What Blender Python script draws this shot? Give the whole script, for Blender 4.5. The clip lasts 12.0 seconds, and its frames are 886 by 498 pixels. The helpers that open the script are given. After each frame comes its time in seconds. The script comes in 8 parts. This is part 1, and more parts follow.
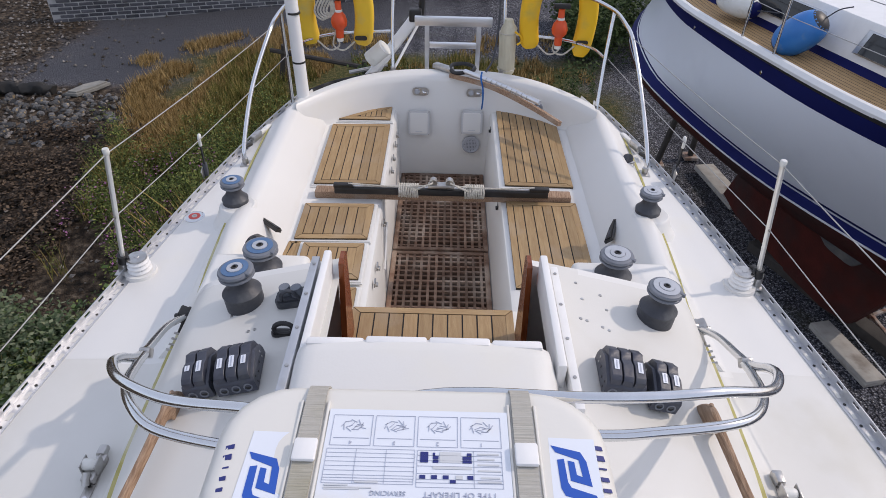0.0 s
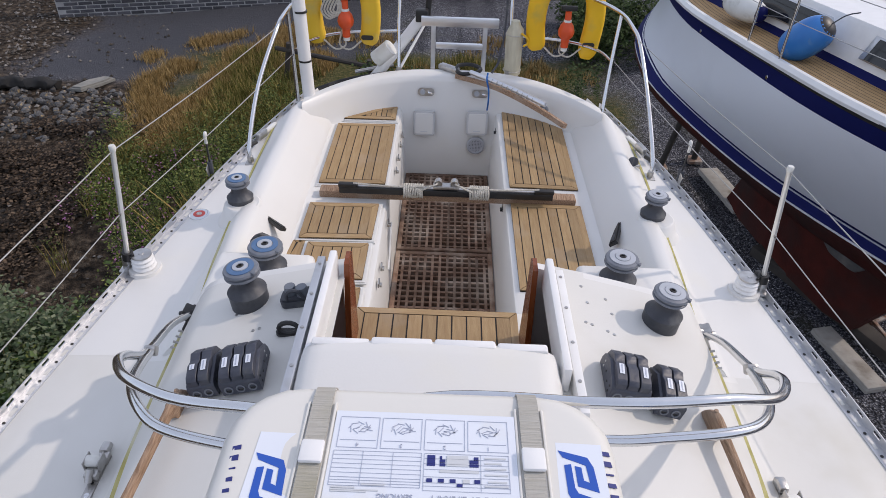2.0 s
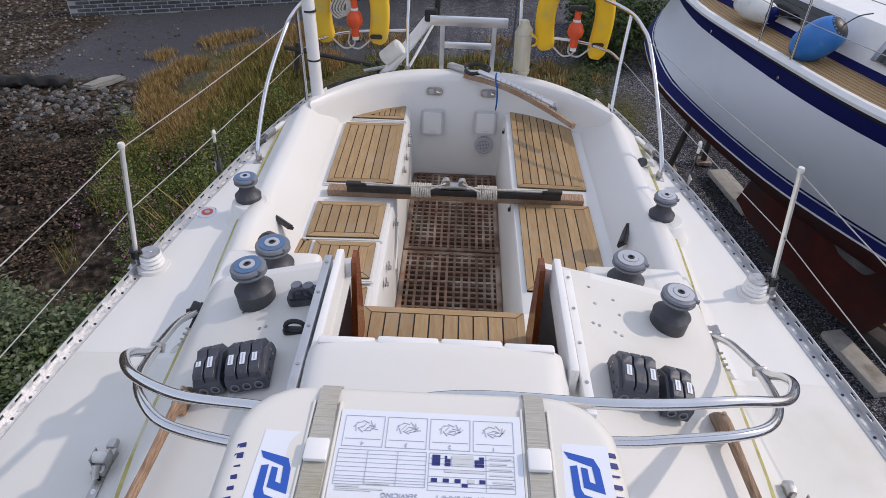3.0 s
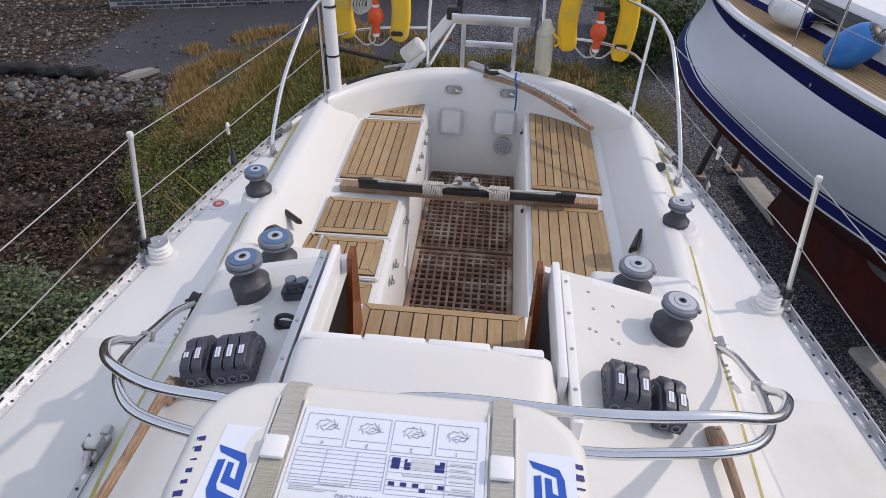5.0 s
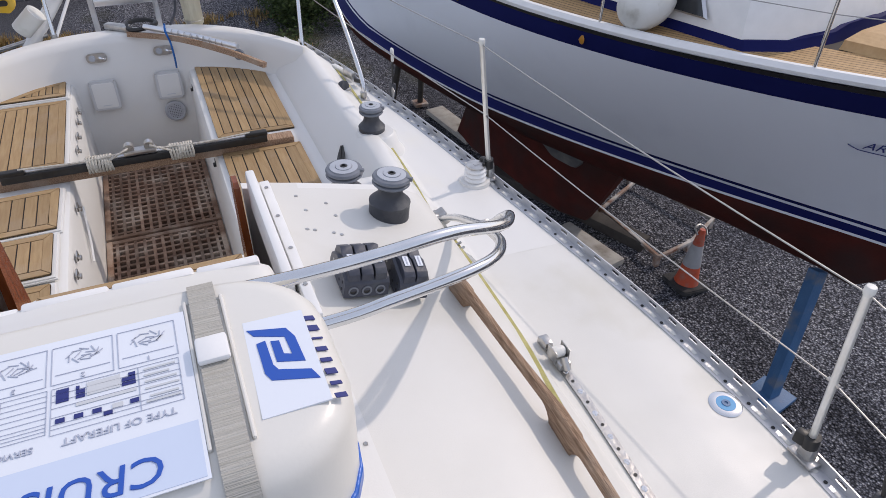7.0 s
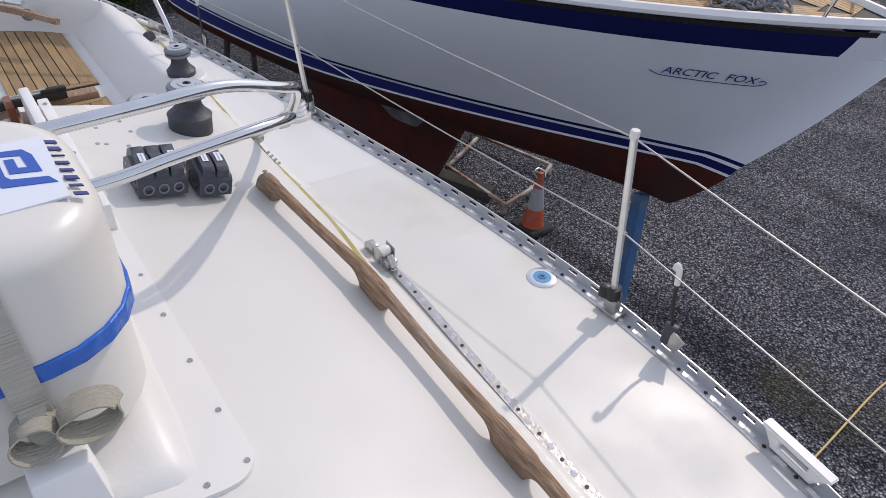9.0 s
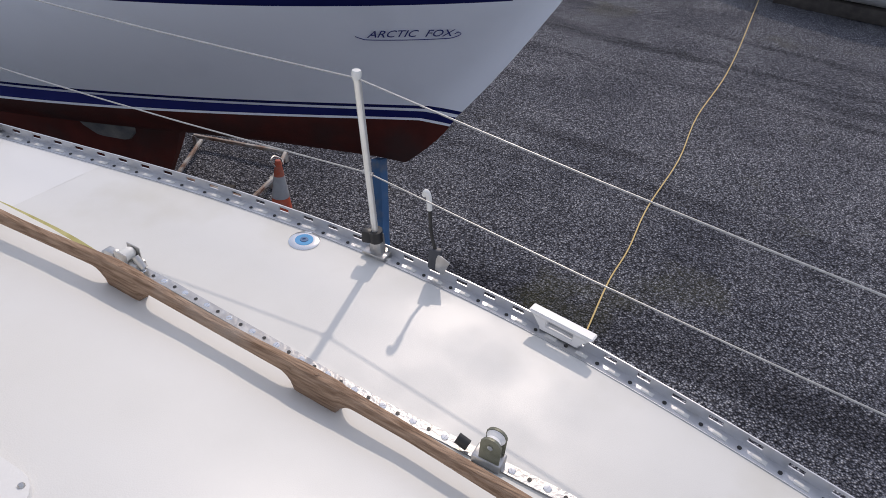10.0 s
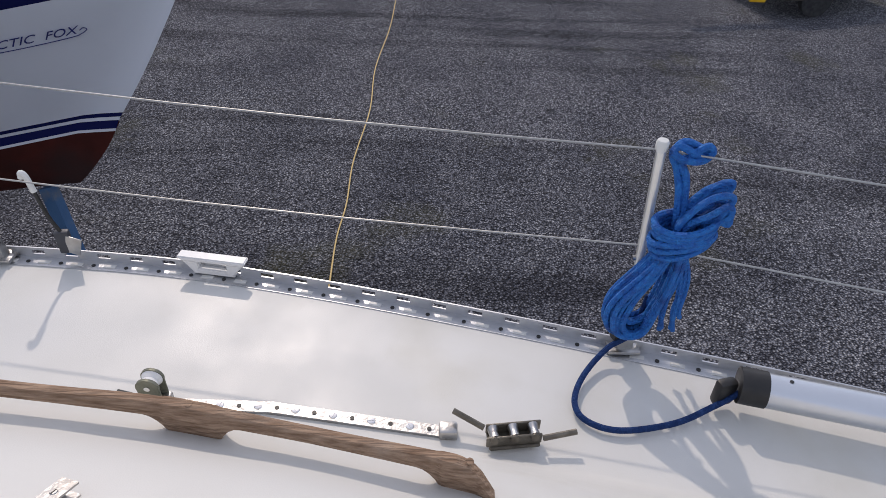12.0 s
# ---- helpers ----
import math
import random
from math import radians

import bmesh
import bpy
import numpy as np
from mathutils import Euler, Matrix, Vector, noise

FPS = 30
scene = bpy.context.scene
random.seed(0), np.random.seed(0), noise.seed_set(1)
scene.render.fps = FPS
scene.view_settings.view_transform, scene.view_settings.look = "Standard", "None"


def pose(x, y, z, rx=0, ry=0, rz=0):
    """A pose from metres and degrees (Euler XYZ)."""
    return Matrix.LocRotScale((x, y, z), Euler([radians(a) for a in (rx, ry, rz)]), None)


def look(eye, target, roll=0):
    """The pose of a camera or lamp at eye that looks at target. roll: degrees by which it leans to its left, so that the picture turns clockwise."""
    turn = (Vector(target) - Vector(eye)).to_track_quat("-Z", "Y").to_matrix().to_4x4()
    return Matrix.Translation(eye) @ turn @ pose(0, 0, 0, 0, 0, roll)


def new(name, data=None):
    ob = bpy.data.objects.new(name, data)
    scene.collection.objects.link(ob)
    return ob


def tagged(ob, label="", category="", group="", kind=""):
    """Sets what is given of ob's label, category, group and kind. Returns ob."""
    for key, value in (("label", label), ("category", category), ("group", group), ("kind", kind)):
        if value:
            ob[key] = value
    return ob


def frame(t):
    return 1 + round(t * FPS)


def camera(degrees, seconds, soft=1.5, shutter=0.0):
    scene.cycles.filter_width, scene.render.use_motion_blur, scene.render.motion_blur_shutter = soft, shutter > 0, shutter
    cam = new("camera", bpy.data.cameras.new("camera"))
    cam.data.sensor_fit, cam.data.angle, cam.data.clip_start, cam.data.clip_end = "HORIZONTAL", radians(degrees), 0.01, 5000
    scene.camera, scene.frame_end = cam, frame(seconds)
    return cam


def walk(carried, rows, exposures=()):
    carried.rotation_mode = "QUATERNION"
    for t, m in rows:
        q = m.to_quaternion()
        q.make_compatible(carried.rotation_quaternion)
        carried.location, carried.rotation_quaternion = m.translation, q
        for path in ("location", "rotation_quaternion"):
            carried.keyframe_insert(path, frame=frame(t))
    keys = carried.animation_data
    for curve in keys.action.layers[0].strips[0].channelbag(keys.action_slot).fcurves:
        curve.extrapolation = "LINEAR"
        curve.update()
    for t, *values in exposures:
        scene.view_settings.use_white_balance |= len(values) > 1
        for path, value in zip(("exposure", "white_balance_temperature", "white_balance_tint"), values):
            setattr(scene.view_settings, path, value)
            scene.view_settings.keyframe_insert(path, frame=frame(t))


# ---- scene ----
cam = camera(67.1, 12.0, soft=0.6)
PATH = [
    (0, (-0.012, 0.391, 1.979), (-0.007, 1.993, 0.781), 1.5),
    (0.5, (-0.016, 0.391, 1.983), (-0.009, 1.991, 0.783), 1.6),
    (1, (-0.018, 0.395, 1.983), (-0.012, 1.996, 0.784), 1.9),
    (1.5, (-0.024, 0.396, 1.981), (-0.019, 1.997, 0.783), 2.1),
    (2, (-0.027, 0.396, 1.982), (-0.026, 1.997, 0.784), 2.2),
    (2.5, (-0.029, 0.399, 1.982), (-0.039, 1.999, 0.783), 2.3),
    (3, (-0.025, 0.399, 1.977), (-0.047, 2.0, 0.778), 2.1),
    (3.2, (-0.018, 0.402, 1.976), (-0.0515, 2.002, 0.777), 2.1),
    (5, (0.079, 0.43, 1.957), (-0.029, 2.026, 0.756), 2.2),
    (5.5, (0.105, 0.455, 1.912), (-0.009, 2.049, 0.71), 1.8),
    (6, (0.117, 0.479, 1.827), (0.148, 2.074, 0.621), -0.4),
    (6.5, (0.147, 0.474, 1.72), (0.516, 2.02, 0.506), 0.8),
    (7, (0.167, 0.441, 1.633), (0.819, 1.888, 0.416), 1.8),
    (7.2, (0.179, 0.423, 1.598), (0.913, 1.831, 0.381), 2.0),
    (8.8, (0.202, 0.209, 1.454), (1.112, 1.496, 0.223), 2.8),
    (9, (0.215, 0.193, 1.448), (1.195, 1.425, 0.214), 3.5),
    (9.5, (0.202, 0.183, 1.408), (1.497, 1.102, 0.193), 5.1),
    (10, (0.16, 0.148, 1.367), (1.592, 0.835, 0.152), 4.8),
    (10.5, (0.149, 0.054, 1.336), (1.634, 0.613, 0.119), 5.5),
    (11, (0.13, -0.058, 1.332), (1.617, 0.477, 0.107), 4.3),
    (11.5, (0.104, -0.146, 1.313), (1.626, 0.269, 0.083), 1.4),
    (11.8, (0.067, -0.18, 1.273), (1.652, 0.01, 0.068), 1.6),
    (12, (0.079, -0.228, 1.281), (1.663, -0.232, 0.061), 1.8),
]
walk(cam, [(t, look(eye, target, roll)) for t, eye, target, roll in PATH], [(0, -0.06, 6750, 17), (6, -0.06, 6750, 17), (9, -0.14, 6750, 17), (10, -0.18, 6750, 17), (12, -0.28, 6750, 17)])

# ---------------- light ----------------
SUN_TO = Vector((0.96, 0.28, 0.80)).normalized()
world = bpy.data.worlds.new("sky")
scene.world = world
world.use_nodes = True
wn = world.node_tree.nodes
sky = wn.new("ShaderNodeTexSky")
sky.sky_type = 'NISHITA'
sky.sun_disc = False
sky.sun_elevation = math.asin(SUN_TO.z)
sky.sun_rotation = math.atan2(SUN_TO.x, SUN_TO.y)
sky.dust_density = 1.6
wn["Background"].inputs[1].default_value = 0.15
haze = wn.new("ShaderNodeMix")
haze.data_type = 'RGBA'
haze.inputs[0].default_value = 0.62
haze.inputs[7].default_value = (5.65, 6.45, 7.85, 1)  # thin bright cloud over the whole sky
world.node_tree.links.new(sky.outputs[0], haze.inputs[6])
world.node_tree.links.new(haze.outputs[2], wn["Background"].inputs[0])
sun_data = bpy.data.lights.new("sun", 'SUN')
sun_data.energy = 1.75
sun_data.angle = radians(1.2)
sun_data.color = (1.0, 0.92, 0.81)
sun = new("sun", sun_data)
sun.matrix_world = look(SUN_TO * 30, (0, 0, 0))


# ---------------- materials ----------------
def mat(name, c1, c2=None, rough=0.5, metal=0.0, scale=6.0, bump=0.0, bscale=80.0, stretch=(1, 1, 1), rand=0.0, c3=None,
        s3=1.0, t3=(0.55, 0.7), rvar=0.0, redge=(0.0, 1.0), detail=5.0, dist=0.02, trans=0.0):
    """Noise-varied surface: c1/c2 fine variation, c3 larger stains, bump for relief, rand for piece-to-piece difference."""
    m = bpy.data.materials.new(name)
    m.use_nodes = True
    n, l = m.node_tree.nodes, m.node_tree.links
    p = n["Principled BSDF"]
    c2 = c2 or tuple(v * 0.85 for v in c1)
    p.inputs["Specular IOR Level"].default_value = 0.15 if rough >= 0.72 else 0.5
    co = n.new("ShaderNodeTexCoord")
    mp = n.new("ShaderNodeMapping")
    mp.inputs["Scale"].default_value = stretch
    l.new(co.outputs["Object"], mp.inputs["Vector"])
    oi = n.new("ShaderNodeObjectInfo")
    if rand:
        ml = n.new("ShaderNodeMath")
        ml.operation = 'MULTIPLY'
        ml.inputs[1].default_value = 50.0
        l.new(oi.outputs["Random"], ml.inputs[0])
        cb = n.new("ShaderNodeCombineXYZ")
        l.new(ml.outputs[0], cb.inputs[0])
        l.new(ml.outputs[0], cb.inputs[2])
        l.new(cb.outputs[0], mp.inputs["Location"])
    t = n.new("ShaderNodeTexNoise")
    t.inputs["Scale"].default_value = scale
    t.inputs["Detail"].default_value = detail
    l.new(mp.outputs[0], t.inputs["Vector"])
    rp = n.new("ShaderNodeValToRGB")
    rp.color_ramp.elements[0].position = 0.3
    rp.color_ramp.elements[1].position = 0.7
    rp.color_ramp.elements[0].color = (*c1, 1)
    rp.color_ramp.elements[1].color = (*c2, 1)
    l.new(t.outputs["Fac"], rp.inputs[0])
    col = rp.outputs[0]
    if c3:
        t3n = n.new("ShaderNodeTexNoise")
        t3n.inputs["Scale"].default_value = s3
        t3n.inputs["Detail"].default_value = 6
        l.new(co.outputs["Object"], t3n.inputs["Vector"])
        r3 = n.new("ShaderNodeMapRange")
        r3.inputs[1].default_value, r3.inputs[2].default_value = t3
        l.new(t3n.outputs["Fac"], r3.inputs[0])
        mx = n.new("ShaderNodeMix")
        mx.data_type = 'RGBA'
        l.new(r3.outputs[0], mx.inputs[0])
        l.new(col, mx.inputs[6])
        mx.inputs[7].default_value = (*c3, 1)
        col = mx.outputs[2]
    if rand:
        hv = n.new("ShaderNodeHueSaturation")
        mr = n.new("ShaderNodeMapRange")
        mr.inputs[3].default_value, mr.inputs[4].default_value = 1 - rand, 1 + rand
        l.new(oi.outputs["Random"], mr.inputs[0])
        l.new(mr.outputs[0], hv.inputs["Value"])
        l.new(col, hv.inputs["Color"])
        col = hv.outputs[0]
    l.new(col, p.inputs["Base Color"])
    p.inputs["Roughness"].default_value = rough
    p.inputs["Metallic"].default_value = metal
    if trans:
        p.inputs["Transmission Weight"].default_value = trans
    if rvar:
        rr = n.new("ShaderNodeMapRange")
        rr.inputs[1].default_value, rr.inputs[2].default_value = redge
        rr.inputs[3].default_value, rr.inputs[4].default_value = max(0.02, rough - rvar), rough + rvar
        tr = n.new("ShaderNodeTexNoise")
        tr.inputs["Scale"].default_value = 3.0
        tr.inputs["Detail"].default_value = 8
        l.new(co.outputs["Object"], tr.inputs["Vector"])
        l.new(tr.outputs["Fac"], rr.inputs[0])
        l.new(rr.outputs[0], p.inputs["Roughness"])
    if bump:
        tb = n.new("ShaderNodeTexNoise")
        tb.inputs["Scale"].default_value = bscale
        tb.inputs["Detail"].default_value = 4
        l.new(mp.outputs[0], tb.inputs["Vector"])
        bp = n.new("ShaderNodeBump")
        bp.inputs["Strength"].default_value = bump
        bp.inputs["Distance"].default_value = dist
        l.new(tb.outputs["Fac"], bp.inputs["Height"])
        l.new(bp.outputs[0], p.inputs["Normal"])
    return m


M = {}
M["gel"] = mat("gelcoat_white", (0.725, 0.72, 0.695), (0.695, 0.69, 0.665), 0.38, scale=2.0, bump=0.03, bscale=150, c3=(0.72, 0.70, 0.63), s3=2.2, t3=(0.58, 0.78), rvar=0.14)
M["deck"] = mat("deck_nonslip", (0.675, 0.668, 0.635), (0.635, 0.627, 0.59), 0.47, scale=3.0, bump=0.06, bscale=420, c3=(0.55, 0.53, 0.46), s3=2.3, t3=(0.56, 0.82), rvar=0.09, redge=(0.40, 0.62))
M["raft"] = mat("canister_grp", (0.71, 0.695, 0.645), (0.69, 0.675, 0.625), 0.32, scale=1.5, bump=0.02, bscale=60, c3=(0.68, 0.66, 0.58), s3=3.0, t3=(0.62, 0.85))
M["white"] = mat("white_paint", (0.80, 0.80, 0.79), (0.75, 0.75, 0.74), 0.4, scale=10, bump=0.03)
M["teak"] = mat("teak_seat", (0.30, 0.19, 0.09), (0.38, 0.26, 0.13), 0.65, scale=9, stretch=(9, 1, 9), bump=0.15, bscale=40, rand=0.14, c3=(0.36, 0.26, 0.16), s3=5)
M["teakx"] = mat("teak_seat_cross", (0.30, 0.19, 0.09), (0.38, 0.26, 0.13), 0.65, scale=9, stretch=(1, 9, 9), bump=0.15, bscale=40, rand=0.14, c3=(0.36, 0.26, 0.16), s3=5)
# also blackens the sheet that stands in for shade under the sole grating
M["caulk_shade_black"] = mat("caulking", (0.012, 0.011, 0.01), (0.02, 0.018, 0.016), 0.7)
M["grating"] = mat("grating_wood", (0.15, 0.085, 0.058), (0.28, 0.19, 0.14), 0.75, scale=14, stretch=(1, 1, 1), bump=0.3, bscale=60, rand=0.3, c3=(0.38, 0.30, 0.24), s3=6, t3=(0.5, 0.68))
M["mahog"] = mat("varnished_mahogany", (0.17, 0.042, 0.014), (0.25, 0.072, 0.024), 0.25, scale=8, stretch=(6, 6, 1), bump=0.05)
M["oldteak"] = mat("weathered_teak", (0.21, 0.128, 0.080), (0.46, 0.315, 0.215), 0.75, scale=20, stretch=(9, 0.8, 9), bump=0.5, bscale=30, c3=(0.42, 0.335, 0.265), s3=5, t3=(0.52, 0.75))
M["steel"] = mat("stainless", (0.72, 0.73, 0.74), (0.66, 0.67, 0.68), 0.14, 1.0, scale=20)
M["steel2"] = mat("dull_stainless", (0.55, 0.55, 0.54), (0.42, 0.40, 0.38), 0.35, 1.0, scale=30, bump=0.1)
M["alu"] = mat("anodised_alu", (0.60, 0.61, 0.63), (0.52, 0.53, 0.55), 0.38, 0.85, scale=14, bump=0.06, c3=(0.42, 0.41, 0.38), s3=6, t3=(0.6, 0.8))
M["alubright"] = mat("alu_pole", (0.72, 0.74, 0.77), (0.66, 0.68, 0.71), 0.3, 0.9, scale=8, bump=0.03)
M["stan"] = mat("stanchion_metal", (0.78, 0.78, 0.75), (0.70, 0.69, 0.64), 0.3, 0.55, scale=18, bump=0.05)
M["wdark"] = mat("winch_grey", (0.060, 0.064, 0.075), (0.045, 0.048, 0.058), 0.5, 0.2, scale=20, bump=0.08, c3=(0.10, 0.105, 0.11), s3=12)
M["wtop"] = mat("winch_cap_grey", (0.15, 0.165, 0.19), (0.20, 0.215, 0.245), 0.45, 0.2, scale=25, bump=0.05)
M["wblue"] = mat("winch_ring_blue", (0.06, 0.14, 0.28), (0.10, 0.18, 0.31), 0.45, 0.1, scale=20)
M["wring"] = mat("winch_ring_pale", (0.38, 0.41, 0.45), (0.46, 0.48, 0.52), 0.45, 0.1, scale=20)
M["clutch"] = mat("clutch_plastic", (0.042, 0.047, 0.066), (0.058, 0.064, 0.086), 0.42, scale=30, bump=0.08, c3=(0.07, 0.075, 0.085), s3=14)
M["black"] = mat("black_plastic", (0.012, 0.012, 0.013), (0.022, 0.021, 0.02), 0.45, scale=30, bump=0.05)
M["wire"] = mat("lifeline_wire", (0.42, 0.42, 0.41), (0.32, 0.32, 0.31), 0.45, 0.6, scale=80)
M["strap"] = mat("webbing_grey", (0.54, 0.52, 0.47), (0.42, 0.40, 0.35), 0.85, scale=14, stretch=(0.6, 40, 40), bump=0.5, bscale=8, c3=(0.34, 0.31, 0.20), s3=4, t3=(0.5, 0.75))
M["yellowweb"] = mat("jackstay_yellow", (0.40, 0.36, 0.13), (0.50, 0.46, 0.21), 0.8, scale=20, bump=0.3, c3=(0.58, 0.56, 0.42), s3=3)
M["rope"] = mat("cream_rope", (0.62, 0.59, 0.52), (0.45, 0.42, 0.36), 0.85, scale=60, bump=0.6, bscale=90)
M["bluerope"] = mat("blue_rope", (0.003, 0.10, 0.42), (0.008, 0.18, 0.56), 0.7, scale=60, bump=0.8, bscale=130, c3=(0.005, 0.07, 0.30), s3=20)
M["navyrope"] = mat("navy_rope", (0.012, 0.035, 0.13), (0.02, 0.06, 0.19), 0.75, scale=60, bump=0.8, bscale=150)
M["decalblue"] = mat("decal_blue", (0.015, 0.085, 0.42), (0.018, 0.095, 0.45), 0.35, scale=4)
M["decalnavy"] = mat("decal_navy", (0.018, 0.025, 0.16), (0.02, 0.03, 0.19), 0.35, scale=4)
M["paper"] = mat("label_paper", (0.74, 0.78, 0.84), (0.71, 0.75, 0.81), 0.35, scale=5, c3=(0.70, 0.69, 0.64), s3=8, t3=(0.6, 0.8))
M["ink"] = mat("label_ink", (0.40, 0.43, 0.52), (0.45, 0.48, 0.57), 0.5)
M["greyink"] = mat("label_grey", (0.58, 0.60, 0.62), (0.54, 0.56, 0.58), 0.5)
M["bluetape"] = mat("blue_seal_tape", (0.012, 0.10, 0.46), (0.02, 0.14, 0.55), 0.3, scale=20, bump=0.3, bscale=40)
M["yellow"] = mat("lifebuoy_yellow", (0.84, 0.50, 0.012), (0.78, 0.44, 0.01), 0.55, scale=6, bump=0.1, bscale=30, c3=(0.58, 0.40, 0.06), s3=5)
M["orange"] = mat("float_orange", (0.72, 0.085, 0.015), (0.62, 0.07, 0.015), 0.45, scale=8)
M["fend"] = mat("fender_cream", (0.62, 0.58, 0.44), (0.52, 0.48, 0.36), 0.6, scale=8, stretch=(6, 6, 1), bump=0.3, bscale=14, c3=(0.42, 0.38, 0.26), s3=5)
M["nhull"] = mat("neighbour_topsides", (0.85, 0.89, 0.95), (0.83, 0.87, 0.93), 0.24, scale=1.2, c3=(0.79, 0.83, 0.89), s3=1.6, t3=(0.55, 0.8))
M["nblue"] = mat("neighbour_blue", (0.006, 0.009, 0.075), (0.008, 0.012, 0.092), 0.72, scale=3)
M["antifoul"] = mat("antifouling_red", (0.095, 0.021, 0.016), (0.058, 0.016, 0.013), 0.8, scale=4, bump=0.2, bscale=50, c3=(0.05, 0.026, 0.024), s3=1.4, t3=(0.45, 0.65))
M["nteak"] = mat("neighbour_teak", (0.40, 0.25, 0.11), (0.48, 0.31, 0.15), 0.65, scale=6, stretch=(4, 4, 1), bump=0.1, rand=0.08)
M["glass"] = mat("cabin_window", (0.015, 0.017, 0.02), (0.02, 0.022, 0.026), 0.06)
M["bluefender"] = mat("fender_blue", (0.02, 0.17, 0.50), (0.03, 0.21, 0.55), 0.4, scale=6, bump=0.1, c3=(0.12, 0.24, 0.42), s3=9)
M["whitefender"] = mat("fender_white", (0.74, 0.74, 0.71), (0.66, 0.66, 0.62), 0.45, scale=9, bump=0.1, c3=(0.50, 0.49, 0.44), s3=8, t3=(0.58, 0.75))
M["standblue"] = mat("prop_blue_paint", (0.03, 0.10, 0.22), (0.045, 0.13, 0.27), 0.55, scale=6, bump=0.2, c3=(0.16, 0.17, 0.18), s3=4, t3=(0.55, 0.7))
M["rust"] = mat("rusty_steel", (0.22, 0.11, 0.07), (0.38, 0.32, 0.27), 0.75, scale=9, bump=0.4, c3=(0.48, 0.46, 0.43), s3=4, t3=(0.48, 0.62))
M["cone"] = mat("cone_orange", (0.52, 0.075, 0.025), (0.40, 0.06, 0.025), 0.5, scale=10, c3=(0.32, 0.13, 0.09), s3=9, t3=(0.5, 0.7))
M["conegrey"] = mat("cone_sleeve", (0.38, 0.39, 0.40), (0.30, 0.30, 0.31), 0.5, scale=12)
M["rubber"] = mat("rubber", (0.03, 0.03, 0.032), (0.06, 0.06, 0.06), 0.8, scale=12, bump=0.3)
M["cable"] = mat("yellow_cable", (0.66, 0.46, 0.16), (0.72, 0.52, 0.22), 0.6, scale=20)
M["plank"] = mat("weathered_board", (0.33, 0.31, 0.28), (0.44, 0.42, 0.38), 0.85, scale=7, stretch=(1, 1, 6), bump=0.4, bscale=20, c3=(0.20, 0.17, 0.14), s3=3)
M["block"] = mat("slate_block", (0.075, 0.076, 0.085), (0.125, 0.124, 0.133), 0.85, scale=6, bump=0.6, bscale=20, rand=0.35)
M["mortar"] = mat("mortar", (0.46, 0.455, 0.445), (0.38, 0.375, 0.37), 0.9, scale=9, bump=0.5)
M["rock"] = mat("beach_rock", (0.030, 0.031, 0.034), (0.15, 0.149, 0.147), 0.8, scale=7, bump=0.5, bscale=25, rand=0.75, c3=(0.30, 0.22, 0.12), s3=1.2, t3=(0.58, 0.70))
M["slab"] = mat("pale_slab", (0.20, 0.20, 0.185), (0.30, 0.29, 0.26), 0.85, scale=6, bump=0.5)
M["red"] = mat("cap_red", (0.42, 0.06, 0.05), (0.36, 0.05, 0.05), 0.5)
M["capblue"] = mat("cap_blue", (0.05, 0.28, 0.55), (0.07, 0.33, 0.6), 0.4)
M["darkwood"] = mat("dark_timber", (0.045, 0.04, 0.038), (0.075, 0.068, 0.06), 0.85, scale=5, bump=0.3)


def leaf_mat(name, a, b, c):
    m = bpy.data.materials.new(name)
    m.use_nodes = True
    n, l = m.node_tree.nodes, m.node_tree.links
    p = n["Principled BSDF"]
    g = n.new("ShaderNodeNewGeometry")
    rp = n.new("ShaderNodeValToRGB")
    rp.color_ramp.elements[0].color = (*a, 1)
    rp.color_ramp.elements[1].color = (*c, 1)
    e = rp.color_ramp.elements.new(0.55)
    e.color = (*b, 1)
    l.new(g.outputs["Random Per Island"], rp.inputs[0])
    l.new(rp.outputs[0], p.inputs["Base Color"])
    p.inputs["Roughness"].default_value = 0.75
    p.inputs["Specular IOR Level"].default_value = 0.15
    return m


M["weed"] = leaf_mat("weed_leaves", (0.010, 0.020, 0.005), (0.065, 0.095, 0.022), (0.21, 0.23, 0.065))
M["tallgrass"] = leaf_mat("tall_grass_blades", (0.032, 0.044, 0.010), (0.16, 0.16, 0.042), (0.48, 0.35, 0.13))
M["shrub"] = leaf_mat("grey_green_leaves", (0.045, 0.07, 0.035), (0.095, 0.125, 0.065), (0.19, 0.21, 0.13))
M["dry"] = leaf_mat("dry_grass_blades", (0.10, 0.07, 0.025), (0.36, 0.235, 0.09), (0.54, 0.40, 0.19))
M["bramble"] = leaf_mat("bramble_leaves", (0.010, 0.022, 0.008), (0.035, 0.065, 0.020), (0.12, 0.17, 0.06))
M["bush"] = leaf_mat("bush_leaves", (0.020, 0.040, 0.014), (0.045, 0.070, 0.022), (0.07, 0.10, 0.035))
M["flower"] = leaf_mat("purple_flowers", (0.24, 0.08, 0.20), (0.32, 0.14, 0.26), (0.38, 0.20, 0.30))


